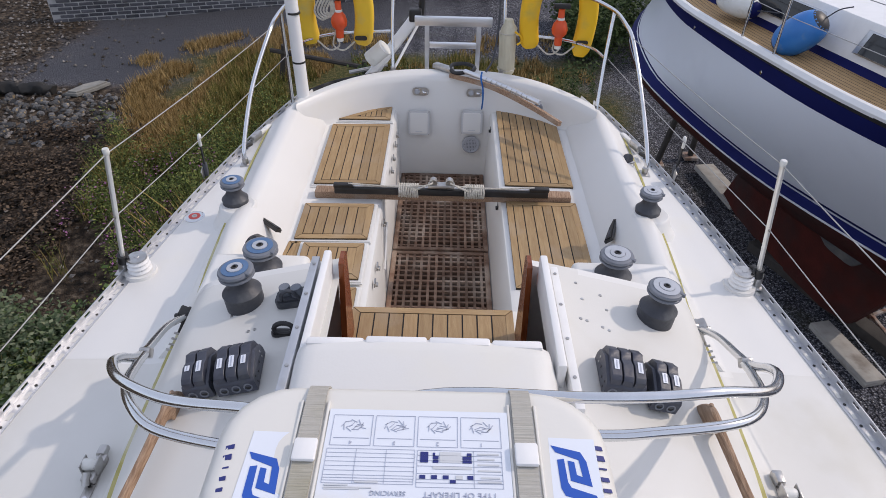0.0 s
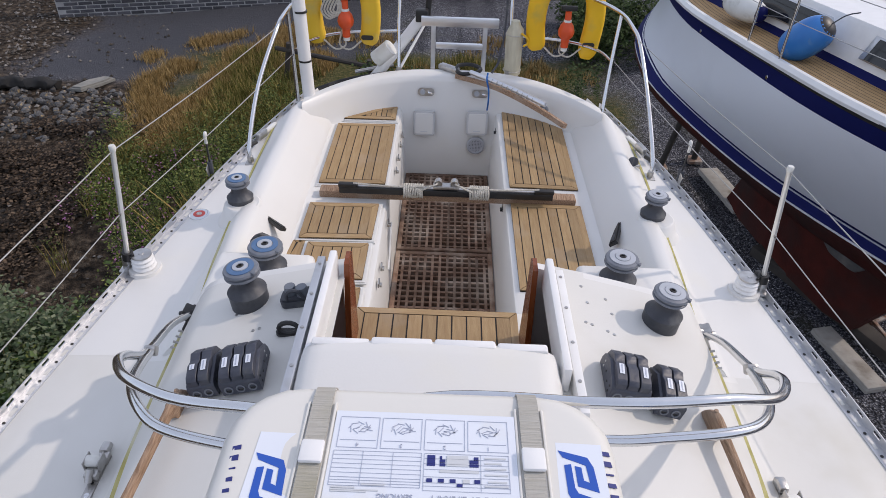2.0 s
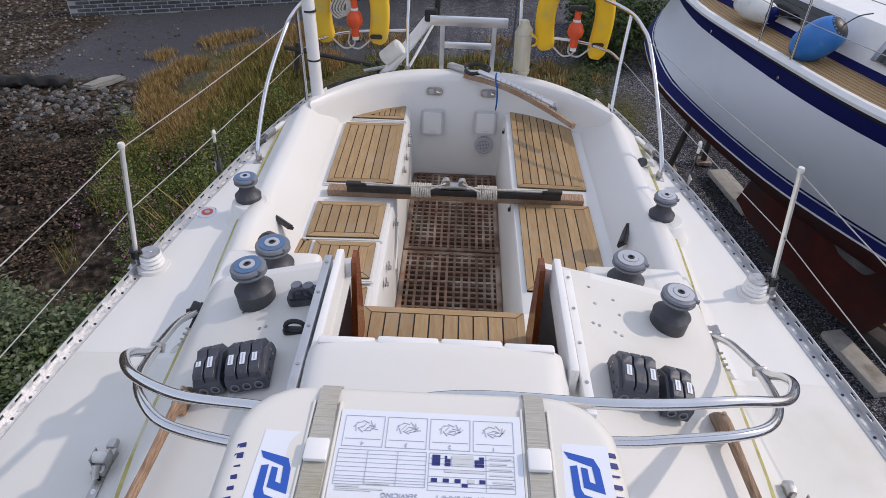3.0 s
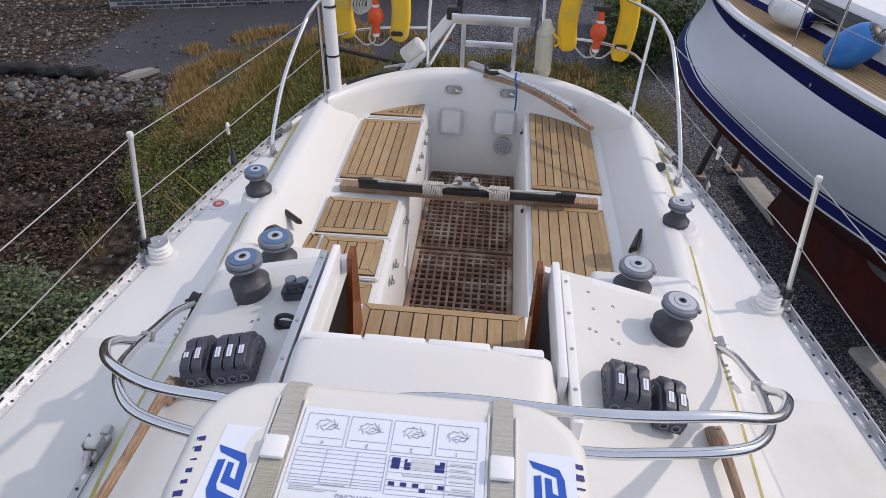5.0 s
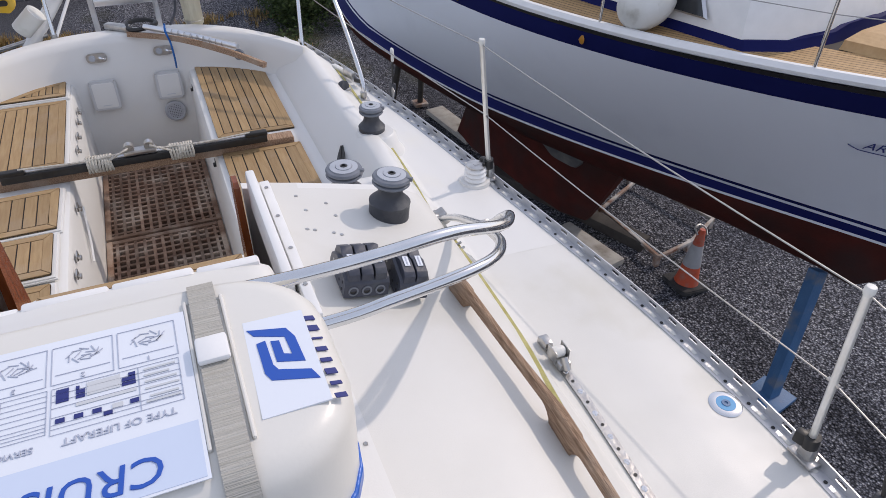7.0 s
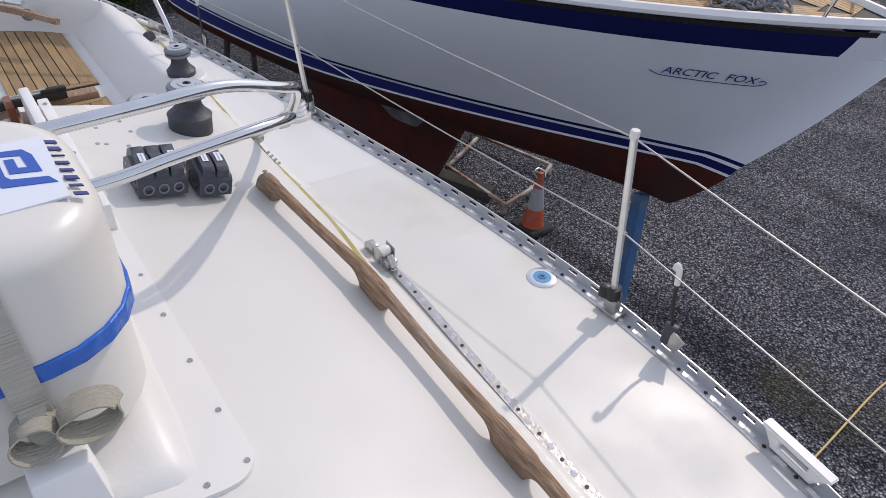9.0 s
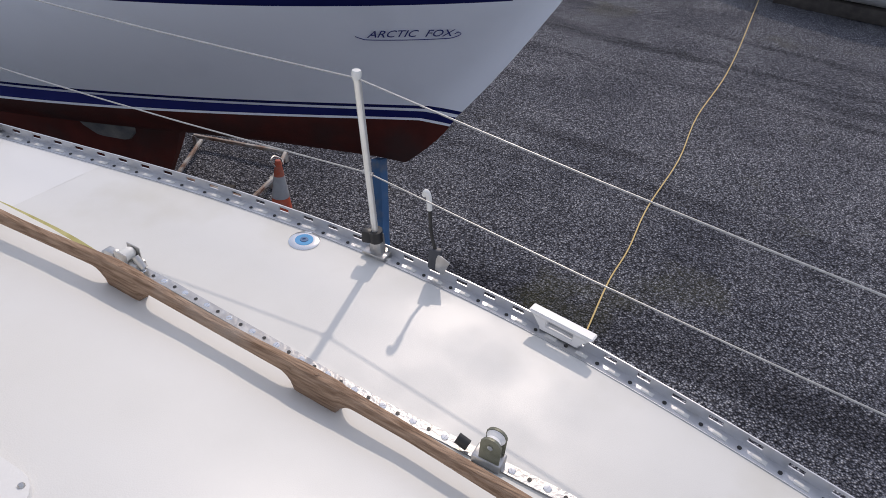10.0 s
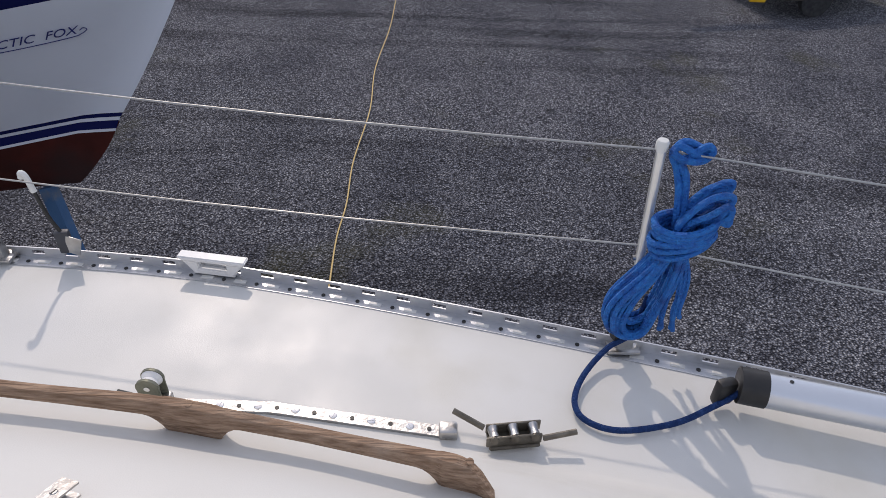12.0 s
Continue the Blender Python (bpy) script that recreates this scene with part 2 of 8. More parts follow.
def ground_mat():
    """Dark crushed stone; brown stony soil and thin turf on the shore side (x below about -2), dark road behind."""
    m = bpy.data.materials.new("yard_ground")
    m.use_nodes = True
    n, l = m.node_tree.nodes, m.node_tree.links
    p = n["Principled BSDF"]
    co = n.new("ShaderNodeTexCoord")

    def ramp(src, stops):
        r = n.new("ShaderNodeValToRGB")
        while len(r.color_ramp.elements) < len(stops):
            r.color_ramp.elements.new(0.5)
        for e, (pos, c) in zip(r.color_ramp.elements, stops):
            e.position, e.color = pos, (*c, 1)
        l.new(src, r.inputs[0])
        return r.outputs[0]

    def noise_tex(scale, detail=5):
        t = n.new("ShaderNodeTexNoise")
        t.inputs["Scale"].default_value, t.inputs["Detail"].default_value = scale, detail
        l.new(co.outputs["Object"], t.inputs["Vector"])
        return t.outputs["Fac"]

    def mix(f, a, b, mode='MIX'):
        x = n.new("ShaderNodeMix")
        x.data_type, x.blend_type = 'RGBA', mode
        if isinstance(f, float):
            x.inputs[0].default_value = f
        else:
            l.new(f, x.inputs[0])
        l.new(a, x.inputs[6])
        l.new(b, x.inputs[7])
        return x.outputs[2]

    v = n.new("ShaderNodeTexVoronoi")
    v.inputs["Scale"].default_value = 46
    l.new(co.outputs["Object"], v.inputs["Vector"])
    sep = n.new("ShaderNodeSeparateColor")
    l.new(v.outputs["Color"], sep.inputs[0])
    stones = ramp(sep.outputs[0], [(0.0, (0.050, 0.052, 0.064)), (0.5, (0.185, 0.188, 0.215)), (0.84, (0.31, 0.313, 0.345)), (1.0, (0.50, 0.50, 0.52))])
    patch = ramp(noise_tex(0.7, 7), [(0.34, (0.68, 0.69, 0.72)), (0.64, (1.12, 1.12, 1.10))])
    mpw = n.new("ShaderNodeMapping")  # worn wheel tracks across the yard
    mpw.inputs["Rotation"].default_value = (0, 0, radians(-17))
    mpw.inputs["Scale"].default_value = (1.5, 0.10, 1)
    l.new(co.outputs["Object"], mpw.inputs["Vector"])
    tw = n.new("ShaderNodeTexNoise")
    tw.inputs["Scale"].default_value, tw.inputs["Detail"].default_value = 1.0, 6
    l.new(mpw.outputs[0], tw.inputs["Vector"])
    tracks = ramp(tw.outputs["Fac"], [(0.34, (0.55, 0.55, 0.57)), (0.46, (1.0, 1.0, 1.0))])
    patch = mix(1.0, patch, tracks, 'MULTIPLY')
    # crevice shade between the stones put into the colour, stone middles lightened
    gap_shade = ramp(v.outputs["Distance"], [(0.20, (1.28, 1.28, 1.28)), (0.64, (0.24, 0.24, 0.25))])
    gravel = mix(1.0, mix(1.0, stones, gap_shade, 'MULTIPLY'), patch, 'MULTIPLY')
    green = ramp(noise_tex(0.55, 6), [(0.60, (0, 0, 0)), (0.72, (0.5, 0.5, 0.5))])
    moss = ramp(noise_tex(24, 4), [(0.3, (0.05, 0.055, 0.02)), (0.7, (0.11, 0.10, 0.045))])
    gravel = mix(green, gravel, moss)
    soil = ramp(noise_tex(9, 8), [(0.32, (0.010, 0.008, 0.006)), (0.5, (0.050, 0.036, 0.025)), (0.70, (0.15, 0.115, 0.082))])
    sx = n.new("ShaderNodeSeparateXYZ")
    l.new(co.outputs["Object"], sx.inputs[0])

    def smooth(src, a, b):
        r = n.new("ShaderNodeMapRange")
        r.interpolation_type = 'SMOOTHSTEP'
        r.inputs[1].default_value, r.inputs[2].default_value = a, b
        l.new(src, r.inputs[0])
        return r.outputs[0]

    def math_op(op, a, b):
        x = n.new("ShaderNodeMath")
        x.operation = op
        for i, s in enumerate((a, b)):
            if isinstance(s, (int, float)):
                x.inputs[i].default_value = s
            else:
                l.new(s, x.inputs[i])
        return x.outputs[0]

    wob = math_op('MULTIPLY', math_op('SUBTRACT', noise_tex(0.9, 4), 0.5), 2.2)
    xs = math_op('ADD', sx.outputs[0], wob)
    ys = math_op('ADD', sx.outputs[1], wob)
    rubble = smooth(xs, -7.4, -8.6)
    shore = math_op('MULTIPLY', smooth(xs, -1.4, -2.2), math_op('MAXIMUM', rubble, math_op('SUBTRACT', 1.0, smooth(ys, 11.5, 12.6))))
    col = mix(shore, gravel, soil)
    tar = ramp(noise_tex(60, 4), [(0.3, (0.036, 0.038, 0.046)), (0.7, (0.115, 0.118, 0.132))])
    col = mix(math_op('MULTIPLY', math_op('SUBTRACT', 1.0, rubble), math_op('MULTIPLY', smooth(ys, 11.6, 12.8), smooth(xs, -0.5, -2.5))), col, tar)
    turf = math_op('MULTIPLY', math_op('MULTIPLY', smooth(xs, -5.7, -4.8), smooth(xs, 3.7, 2.6)), math_op('MULTIPLY', smooth(ys, 8.1, 9.8), smooth(ys, 14.4, 13.5)))
    tcol = ramp(noise_tex(14, 6), [(0.3, (0.035, 0.045, 0.014)), (0.5, (0.085, 0.085, 0.03)), (0.7, (0.17, 0.125, 0.055))])
    col = mix(turf, col, tcol)
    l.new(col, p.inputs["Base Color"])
    p.inputs["Roughness"].default_value = 0.9
    p.inputs["Specular IOR Level"].default_value = 0.15
    bp = n.new("ShaderNodeBump")
    bp.inputs["Strength"].default_value = 0.9
    bp.inputs["Distance"].default_value = 0.03
    l.new(v.outputs["Distance"], bp.inputs["Height"])
    bp2 = n.new("ShaderNodeBump")
    bp2.inputs["Strength"].default_value = 0.5
    bp2.inputs["Distance"].default_value = 0.06
    l.new(noise_tex(7, 6), bp2.inputs["Height"])
    l.new(bp.outputs[0], bp2.inputs["Normal"])
    l.new(bp2.outputs[0], p.inputs["Normal"])
    return m


M["ground"] = ground_mat()


# ---------------- building helpers ----------------
def thing(name, base, label, category, group="", kind=""):
    e = new(name)
    e.empty_display_size = 0.1
    e.location = base
    return tagged(e, label, category, group, kind)


def obj(name, bm, material, smooth=True):
    me = bpy.data.meshes.new(name)
    bm.normal_update()
    bm.to_mesh(me)
    bm.free()
    for mm in (material if isinstance(material, (list, tuple)) else (material,)):
        me.materials.append(mm)
    if smooth:
        me.polygons.foreach_set("use_smooth", [True] * len(me.polygons))
        me.set_sharp_from_angle(angle=radians(38))
    return new(name, me)


def part(name, bm, material, parent, label="", world_space=False, smooth=True):
    """One mesh object under a thing (or a part); world_space: bm holds world coordinates."""
    if world_space:
        off = Vector((0, 0, 0))
        q = parent
        while q is not None:
            off += q.location
            q = q.parent
        bmesh.ops.translate(bm, verts=bm.verts, vec=-off)
    o = obj(name, bm, material, smooth)
    o.parent = parent
    return tagged(o, label)


def flat(name, bm, material, label, category, kind="", group="", base=None):
    """A thing of a single mesh, in world coordinates, with its origin at base."""
    b = Vector(base) if base else Vector((0, 0, 0))
    bmesh.ops.translate(bm, verts=bm.verts, vec=-b)
    o = obj(name, bm, material)
    o.location = b
    return tagged(o, label, category, group, kind)


def B():
    return bmesh.new()


def box(bm, c, s, rot=(0, 0, 0), bev=0.0, seg=2, taper=None):
    r = bmesh.ops.create_cube(bm, size=1.0)
    vs = r["verts"]
    if taper:
        for v in vs:
            if v.co.z > 0:
                v.co.x *= taper[0]
                v.co.y *= taper[1]
    bmesh.ops.scale(bm, verts=vs, vec=s)
    if bev:
        es = list({e for v in vs for e in v.link_edges})
        g = bmesh.ops.bevel(bm, geom=es, offset=bev, segments=seg, affect='EDGES', profile=0.5)
        vs = list({v for f in g["faces"] for v in f.verts} | {v for v in vs if v.is_valid})
    bmesh.ops.transform(bm, matrix=pose(*c, *rot), verts=vs)
    return bm


def cyl(bm, a, b, r, r2=None, seg=16):
    a, b = Vector(a), Vector(b)
    d = b - a
    g = bmesh.ops.create_cone(bm, cap_ends=True, segments=seg, radius1=r, radius2=r if r2 is None else r2, depth=d.length)
    bmesh.ops.transform(bm, matrix=Matrix.Translation((a + b) / 2) @ d.to_track_quat('Z', 'Y').to_matrix().to_4x4(), verts=g["verts"])
    return bm


def lathe(bm, prof, c=(0, 0, 0), seg=28, rot=(0, 0, 0)):
    """Turns the profile [(r, z), ...] round the z axis."""
    m = pose(*c, *rot)
    rings = []
    for r, z in prof:
        if r < 1e-6:
            rings.append([bm.verts.new(m @ Vector((0, 0, z)))])
        else:
            rings.append([bm.verts.new(m @ Vector((r * math.cos(2 * math.pi * i / seg), r * math.sin(2 * math.pi * i / seg), z))) for i in range(seg)])
    for p, q in zip(rings, rings[1:]):
        for i in range(seg):
            j = (i + 1) % seg
            if len(p) == 1 and len(q) == 1:
                continue
            if len(p) == 1:
                bm.faces.new((p[0], q[j], q[i]))
            elif len(q) == 1:
                bm.faces.new((p[i], p[j], q[0]))
            else:
                bm.faces.new((p[i], p[j], q[j], q[i]))
    bmesh.ops.recalc_face_normals(bm, faces=bm.faces)
    return bm


def smooth_pts(pts, n=6):
    """Catmull-Rom through the points."""
    P = [Vector(p) for p in pts]
    P = [2 * P[0] - P[1]] + P + [2 * P[-1] - P[-2]]
    out = []
    for i in range(1, len(P) - 2):
        for k in range(n):
            t = k / n
            a, b, c, d = P[i - 1], P[i], P[i + 1], P[i + 2]
            out.append(0.5 * ((2 * b) + (c - a) * t + (2 * a - 5 * b + 4 * c - d) * t * t + (3 * b - a - 3 * c + d) * t ** 3))
    out.append(P[-2])
    return out


def tube(bm, pts, r, seg=10, n=6, r_end=None):
    """Round tube along a smooth line through pts (n=1: straight pieces)."""
    P = smooth_pts(pts, n) if n > 1 else [Vector(p) for p in pts]
    up = Vector((0, 0, 1))
    rings = []
    side = None
    for i, p in enumerate(P):
        d = (P[min(i + 1, len(P) - 1)] - P[max(i - 1, 0)]).normalized()
        if side is None:
            side = d.cross(up if abs(d.z) < 0.9 else Vector((1, 0, 0))).normalized()
        side = (side - d * side.dot(d)).normalized()
        u = side.cross(d)
        rr = r if r_end is None else r + (r_end - r) * i / (len(P) - 1)
        rings.append([bm.verts.new(p + rr * (math.cos(2 * math.pi * k / seg) * side + math.sin(2 * math.pi * k / seg) * u)) for k in range(seg)])
    for a, b in zip(rings, rings[1:]):
        for k in range(seg):
            j = (k + 1) % seg
            bm.faces.new((a[k], a[j], b[j], b[k]))
    bm.faces.new(rings[0][::-1])
    bm.faces.new(rings[-1])
    bmesh.ops.recalc_face_normals(bm, faces=bm.faces)
    return bm


def ribbon(bm, pts, w, t, n=5, across=Vector((1, 0, 0))):
    """Flat strap w wide and t thick along a smooth line."""
    P = smooth_pts(pts, n) if n > 1 else [Vector(p) for p in pts]
    rings = []
    for i, p in enumerate(P):
        d = (P[min(i + 1, len(P) - 1)] - P[max(i - 1, 0)]).normalized()
        s = (across - d * across.dot(d)).normalized()
        u = s.cross(d).normalized()
        rings.append([bm.verts.new(p + a * s * w / 2 + b * u * t / 2) for a, b in ((-1, -1), (1, -1), (1, 1), (-1, 1))])
    for a, b in zip(rings, rings[1:]):
        for k in range(4):
            j = (k + 1) % 4
            bm.faces.new((a[k], a[j], b[j], b[k]))
    bm.faces.new(rings[0][::-1])
    bm.faces.new(rings[-1])
    bmesh.ops.recalc_face_normals(bm, faces=bm.faces)
    return bm


def prism(bm, poly, z0, z1, bev=0.0):
    """Upright prism over the plan polygon [(x, y), ...]."""
    lo = [bm.verts.new((x, y, z0)) for x, y in poly]
    hi = [bm.verts.new((x, y, z1)) for x, y in poly]
    k = len(poly)
    f = [bm.faces.new(lo[::-1]), bm.faces.new(hi)]
    for i in range(k):
        j = (i + 1) % k
        f.append(bm.faces.new((lo[i], lo[j], hi[j], hi[i])))
    bmesh.ops.recalc_face_normals(bm, faces=f)
    if bev:
        bmesh.ops.bevel(bm, geom=list(f[1].edges), offset=bev, segments=2, affect='EDGES')
    return bm


def grid(bm, rows, close=False):
    vr = [[bm.verts.new(p) for p in r] for r in rows]
    fs = []
    for a, b in zip(vr, vr[1:]):
        k = len(a)
        for i in range(k if close else k - 1):
            j = (i + 1) % k
            fs.append(bm.faces.new((a[i], a[j], b[j], b[i])))
    return fs


def lerp_table(tab, y):
    for (a, va), (b, vb) in zip(tab, tab[1:]):
        if y <= b:
            t = max(0.0, (y - a) / (b - a))
            return va + (vb - va) * t
    return tab[-1][1]


def soft_table(tab, y):
    return sum(lerp_table(tab, y + d) for d in (-0.2, -0.1, 0, 0.1, 0.2)) / 5


def rounded(w, h, r, k=4):
    """Plan of a rounded rectangle about the origin."""
    out = []
    for cx, cy, a0 in ((w / 2 - r, h / 2 - r, 0), (-w / 2 + r, h / 2 - r, 90), (-w / 2 + r, -h / 2 + r, 180), (w / 2 - r, -h / 2 + r, 270)):
        for i in range(k + 1):
            a = radians(a0 + 90 * i / k)
            out.append((cx + r * math.cos(a), cy + r * math.sin(a)))
    return out


def writing(text, size, material, m, parent, name="lettering", shear=0.0, label=""):
    """Raised lettering in the built-in font, turned into a mesh; m: its pose, in world space."""
    cu = bpy.data.curves.new(name, 'FONT')
    cu.body, cu.size, cu.extrude, cu.align_x, cu.shear = text, size, 0.0006, 'CENTER', shear
    cu.resolution_u = 3
    tmp = bpy.data.objects.new(name, cu)
    scene.collection.objects.link(tmp)
    bpy.context.view_layer.update()
    me = bpy.data.meshes.new_from_object(tmp.evaluated_get(bpy.context.evaluated_depsgraph_get()))
    bpy.data.objects.remove(tmp)
    bpy.data.curves.remove(cu)
    me.materials.clear()
    me.materials.append(material)
    me.transform(m)
    if parent is not None:
        me.transform(Matrix.Translation(-parent.location))
    o = new(name, me)
    o.parent = parent
    return tagged(o, label)

# ---------------- ground ----------------
GZ = -3.2
bm = B()
xs_ = [-400, -120, -40, -20] + [-14 + 0.5 * i for i in range(57)] + [22, 40, 120, 400]
ys_ = [-400, -120, -40, -16] + [-10 + 0.5 * i for i in range(57)] + [26, 40, 120, 400]


def gz(x, y):
    if abs(x) > 30 or abs(y) > 30:
        return GZ
    a = 0.06 * noise.noise((x * 0.35, y * 0.35, 0)) + 0.03 * noise.noise((x * 1.3, y * 1.3, 4))
    if x < -2.2 and y < 10:
        a += 0.10 * noise.noise((x * 1.1, y * 1.1, 9)) - 0.05 * min(1.0, (-2.2 - x))
    return GZ + a


grid(bm, [[(x, y, gz(x, y)) for x in xs_] for y in ys_])
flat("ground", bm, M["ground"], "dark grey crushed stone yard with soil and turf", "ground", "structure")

# ---------------- the yacht's hull and deck ----------------
EDGE = [(-4.6, 0.02), (-4.0, 0.28), (-3.0, 0.65), (-2.0, 0.95), (-1.25, 1.19), (-0.85, 1.295), (-0.42, 1.405), (0.06, 1.52), (0.55, 1.61), (1.17, 1.65), (1.78, 1.612), (2.05, 1.575), (2.66, 1.482), (3.3, 1.38), (3.7, 1.30), (4.2, 1.19), (4.77, 1.03), (5.0, 0.93)]


def edge(y):
    return soft_table(EDGE, y)


BASEX = [(-4.5, 0.05), (-2.4, 0.42), (-1.2, 0.82), (-0.2, 1.0), (0.5, 1.07), (1.3, 1.10), (5, 1.11)]
ROOFH = [(-4.5, 0.02), (-2.3, 0.10), (-1.5, 0.22), (-0.6, 0.31), (0.2, 0.365), (0.7, 0.385), (1.3, 0.41), (2.0, 0.425), (5, 0.43)]


def camber(y):
    """How round the roof is across: nearly straight slopes aft, a round crown forward."""
    return lerp_table([(-5, 2.2), (0.4, 2.1), (1.4, 1.15), (5, 1.05)], y)


def roof_section(y):
    e, bx, h = edge(y), soft_table(BASEX, y), soft_table(ROOFH, y)
    bx = min(bx, e - 0.04)
    tx = bx - min(0.26, bx * 0.35)
    crown = h + 0.19 * min(1.0, h / 0.35)
    p = [(e, 0.0), (e - 0.012, 0.004), (bx + 0.5 * (e - bx), 0.012), (bx + 0.05, 0.018), (bx, 0.026), (bx - 0.03, 0.05)]
    for k in range(1, 6):
        t = k / 6
        p.append((bx - 0.03 + (tx + 0.05 - bx + 0.03) * t, 0.05 + (h - 0.05 - 0.05) * t))
    p += [(tx + 0.045, h - 0.045), (tx + 0.02, h - 0.018), (tx - 0.02, h + 0.006)]
    for k in range(1, 8):
        x = (tx - 0.02) * (1 - k / 7)
        p.append((x, h + 0.006 + (crown - h) * (1 - (x / (tx - 0.02 + 1e-6)) ** camber(y))))
    return p


def mirror(sec, y):
    return [(x, y, z) for x, z in sec] + [(-x, y, z) for x, z in sec[-2::-1]]


YA = 2.24
deck = thing("deck", (0, 0, 0), "white moulded yacht deck, coachroof and cockpit", "deck", kind="structure")
bm = B()
ya = [-4.55 + i * 0.12 for i in range(57)]
ya = [y for y in ya if y < YA - 0.05] + [YA]
grid(bm, [mirror(roof_section(y), y) for y in ya])
# companionway opening in the roof
dead = [f for f in bm.faces if abs(f.calc_center_median().x + 0.035) < 0.34 and f.calc_center_median().y > 1.62]
bmesh.ops.delete(bm, geom=dead, context='FACES')
bmesh.ops.recalc_face_normals(bm, faces=bm.faces)
part("coachroof", bm, M["deck"], deck, "glossy off-white coachroof and side decks")

COAM = [(2.2, 0.225), (2.6, 0.20), (2.9, 0.155), (3.3, 0.115), (4.0, 0.10), (4.5, 0.10), (4.7, 0.02), (5.0, 0.02)]
SEAT, SOLE = -0.085, -0.64


def cockpit_section(y):
    e = edge(y)
    ct = lerp_table(COAM, y)
    bo = min(1.12, e - 0.04)
    k = min(1.0, max(0.0, (y - YA) / 0.8))
    to = min(0.945 + 0.095 * k, e - 0.10)
    ti = min(0.875 + 0.08 * k, e - 0.14)
    so = min(0.80, e - 0.2)
    return [(e, 0.0), (e - 0.012, 0.004), (0.5 * (e + bo), 0.012), (bo + 0.02, 0.018), (bo, 0.024), (bo - 0.02, 0.05), (to + 0.02, ct - 0.035), (to, ct - 0.01), (to - 0.03, ct),
            (ti + 0.02, ct - 0.003), (ti, ct - 0.015), (ti - 0.03, ct - 0.06), (so + 0.03, SEAT + 0.05), (so + 0.01, SEAT + 0.012), (so - 0.02, SEAT),
            (0.37, SEAT), (0.345, SEAT - 0.008), (0.335, SEAT - 0.03), (0.318, SOLE + 0.02), (0.30, SOLE), (0.0, SOLE)]


bm = B()
yb = [YA + (4.81 - YA) * i / 24 for i in range(25)]
grid(bm, [[(x - (0.022 if x > 0 else 0.012) * (abs(x) < 0.38), y_, z) for x, y_, z in mirror(cockpit_section(y), y)] for y in yb])
bmesh.ops.recalc_face_normals(bm, faces=bm.faces)
part("cockpit", bm, M["gel"], deck, "glossy white cockpit moulding with raised coamings")

# after face of the coachroof, either side of the companionway
for sgn in (-1, 1):
    bm = B()
    sec = roof_section(YA)
    pts = [(x, z) for x, z in sec if x > 0.40]
    x_in = 0.375 if sgn < 0 else 0.305
    z_in = next(z1 + (z0 - z1) * ((x_in - x1) / (x0 - x1)) for (x0, z0), (x1, z1) in zip(sec, sec[1:]) if x1 <= x_in <= x0 and x0 > x1)
    pts = [(pts[0][0], -0.3)] + pts + [(x_in, z_in - 0.004), (x_in, -0.3)]
    a = [bm.verts.new((sgn * x, YA + 0.002, z)) for x, z in pts]
    b = [bm.verts.new((sgn * x, YA - 0.03, z)) for x, z in pts]
    bm.faces.new(a)
    bm.faces.new(b[::-1])
    for i in range(len(pts)):
        j = (i + 1) % len(pts)
        bm.faces.new((a[i], a[j], b[j], b[i]))
    bmesh.ops.recalc_face_normals(bm, faces=bm.faces)
    part("bulkhead", bm, M["gel"], deck)

# forward ends of the cockpit coamings
for sgn in (-1, 1):
    bm = B()
    pts = [(x, z) for x, z in cockpit_section(YA) if x > 0.86]
    bm.faces.new([bm.verts.new((sgn * x, YA - 0.003, z)) for x, z in [(pts[0][0], -0.2)] + pts + [(pts[-1][0], -0.2)]])
    part("coaming_end", bm, M["gel"], deck)

# stern coaming, curved in plan
bm = B()
rows = []
cols = [i / 20 for i in range(-20, 21)]


def stern_y(x):
    return 4.87 - 0.47 * abs(x / 0.95) ** 2.8


for u in cols:
    x = 0.97 * u
    y = stern_y(x)
    ax = abs(x)
    inner = SOLE if ax < 0.345 else SEAT
    top = 0.155 - 0.03 * (ax / 0.97) ** 2
    rows.append([(x * 1.0, y + 0.40, -0.75), (x * 1.02, y + 0.24, 0.06), (x * 1.02, y + 0.20, 0.085), (x * 1.01, y + 0.13, top - 0.012), (x, y + 0.10, top), (x, y + 0.02, top), (x, y, top - 0.012),
                 (x * 0.99, y - 0.015, top - 0.05), (x * 0.985, y - 0.035, SEAT + 0.04), (x * 0.98, y - 0.05, SEAT - 0.005), (x * 0.98, y - 0.055, inner - 0.01)])
grid(bm, rows)
bmesh.ops.recalc_face_normals(bm, faces=bm.faces)
part("stern_coaming", bm, M["gel"], deck, "curved white stern coaming")

# bridge deck with its teak
bm = B()
box(bm, (-0.035, 2.20, -0.22), (0.70, 0.37, 0.83), bev=0.02)
part("bridge_deck", bm, M["gel"], deck)

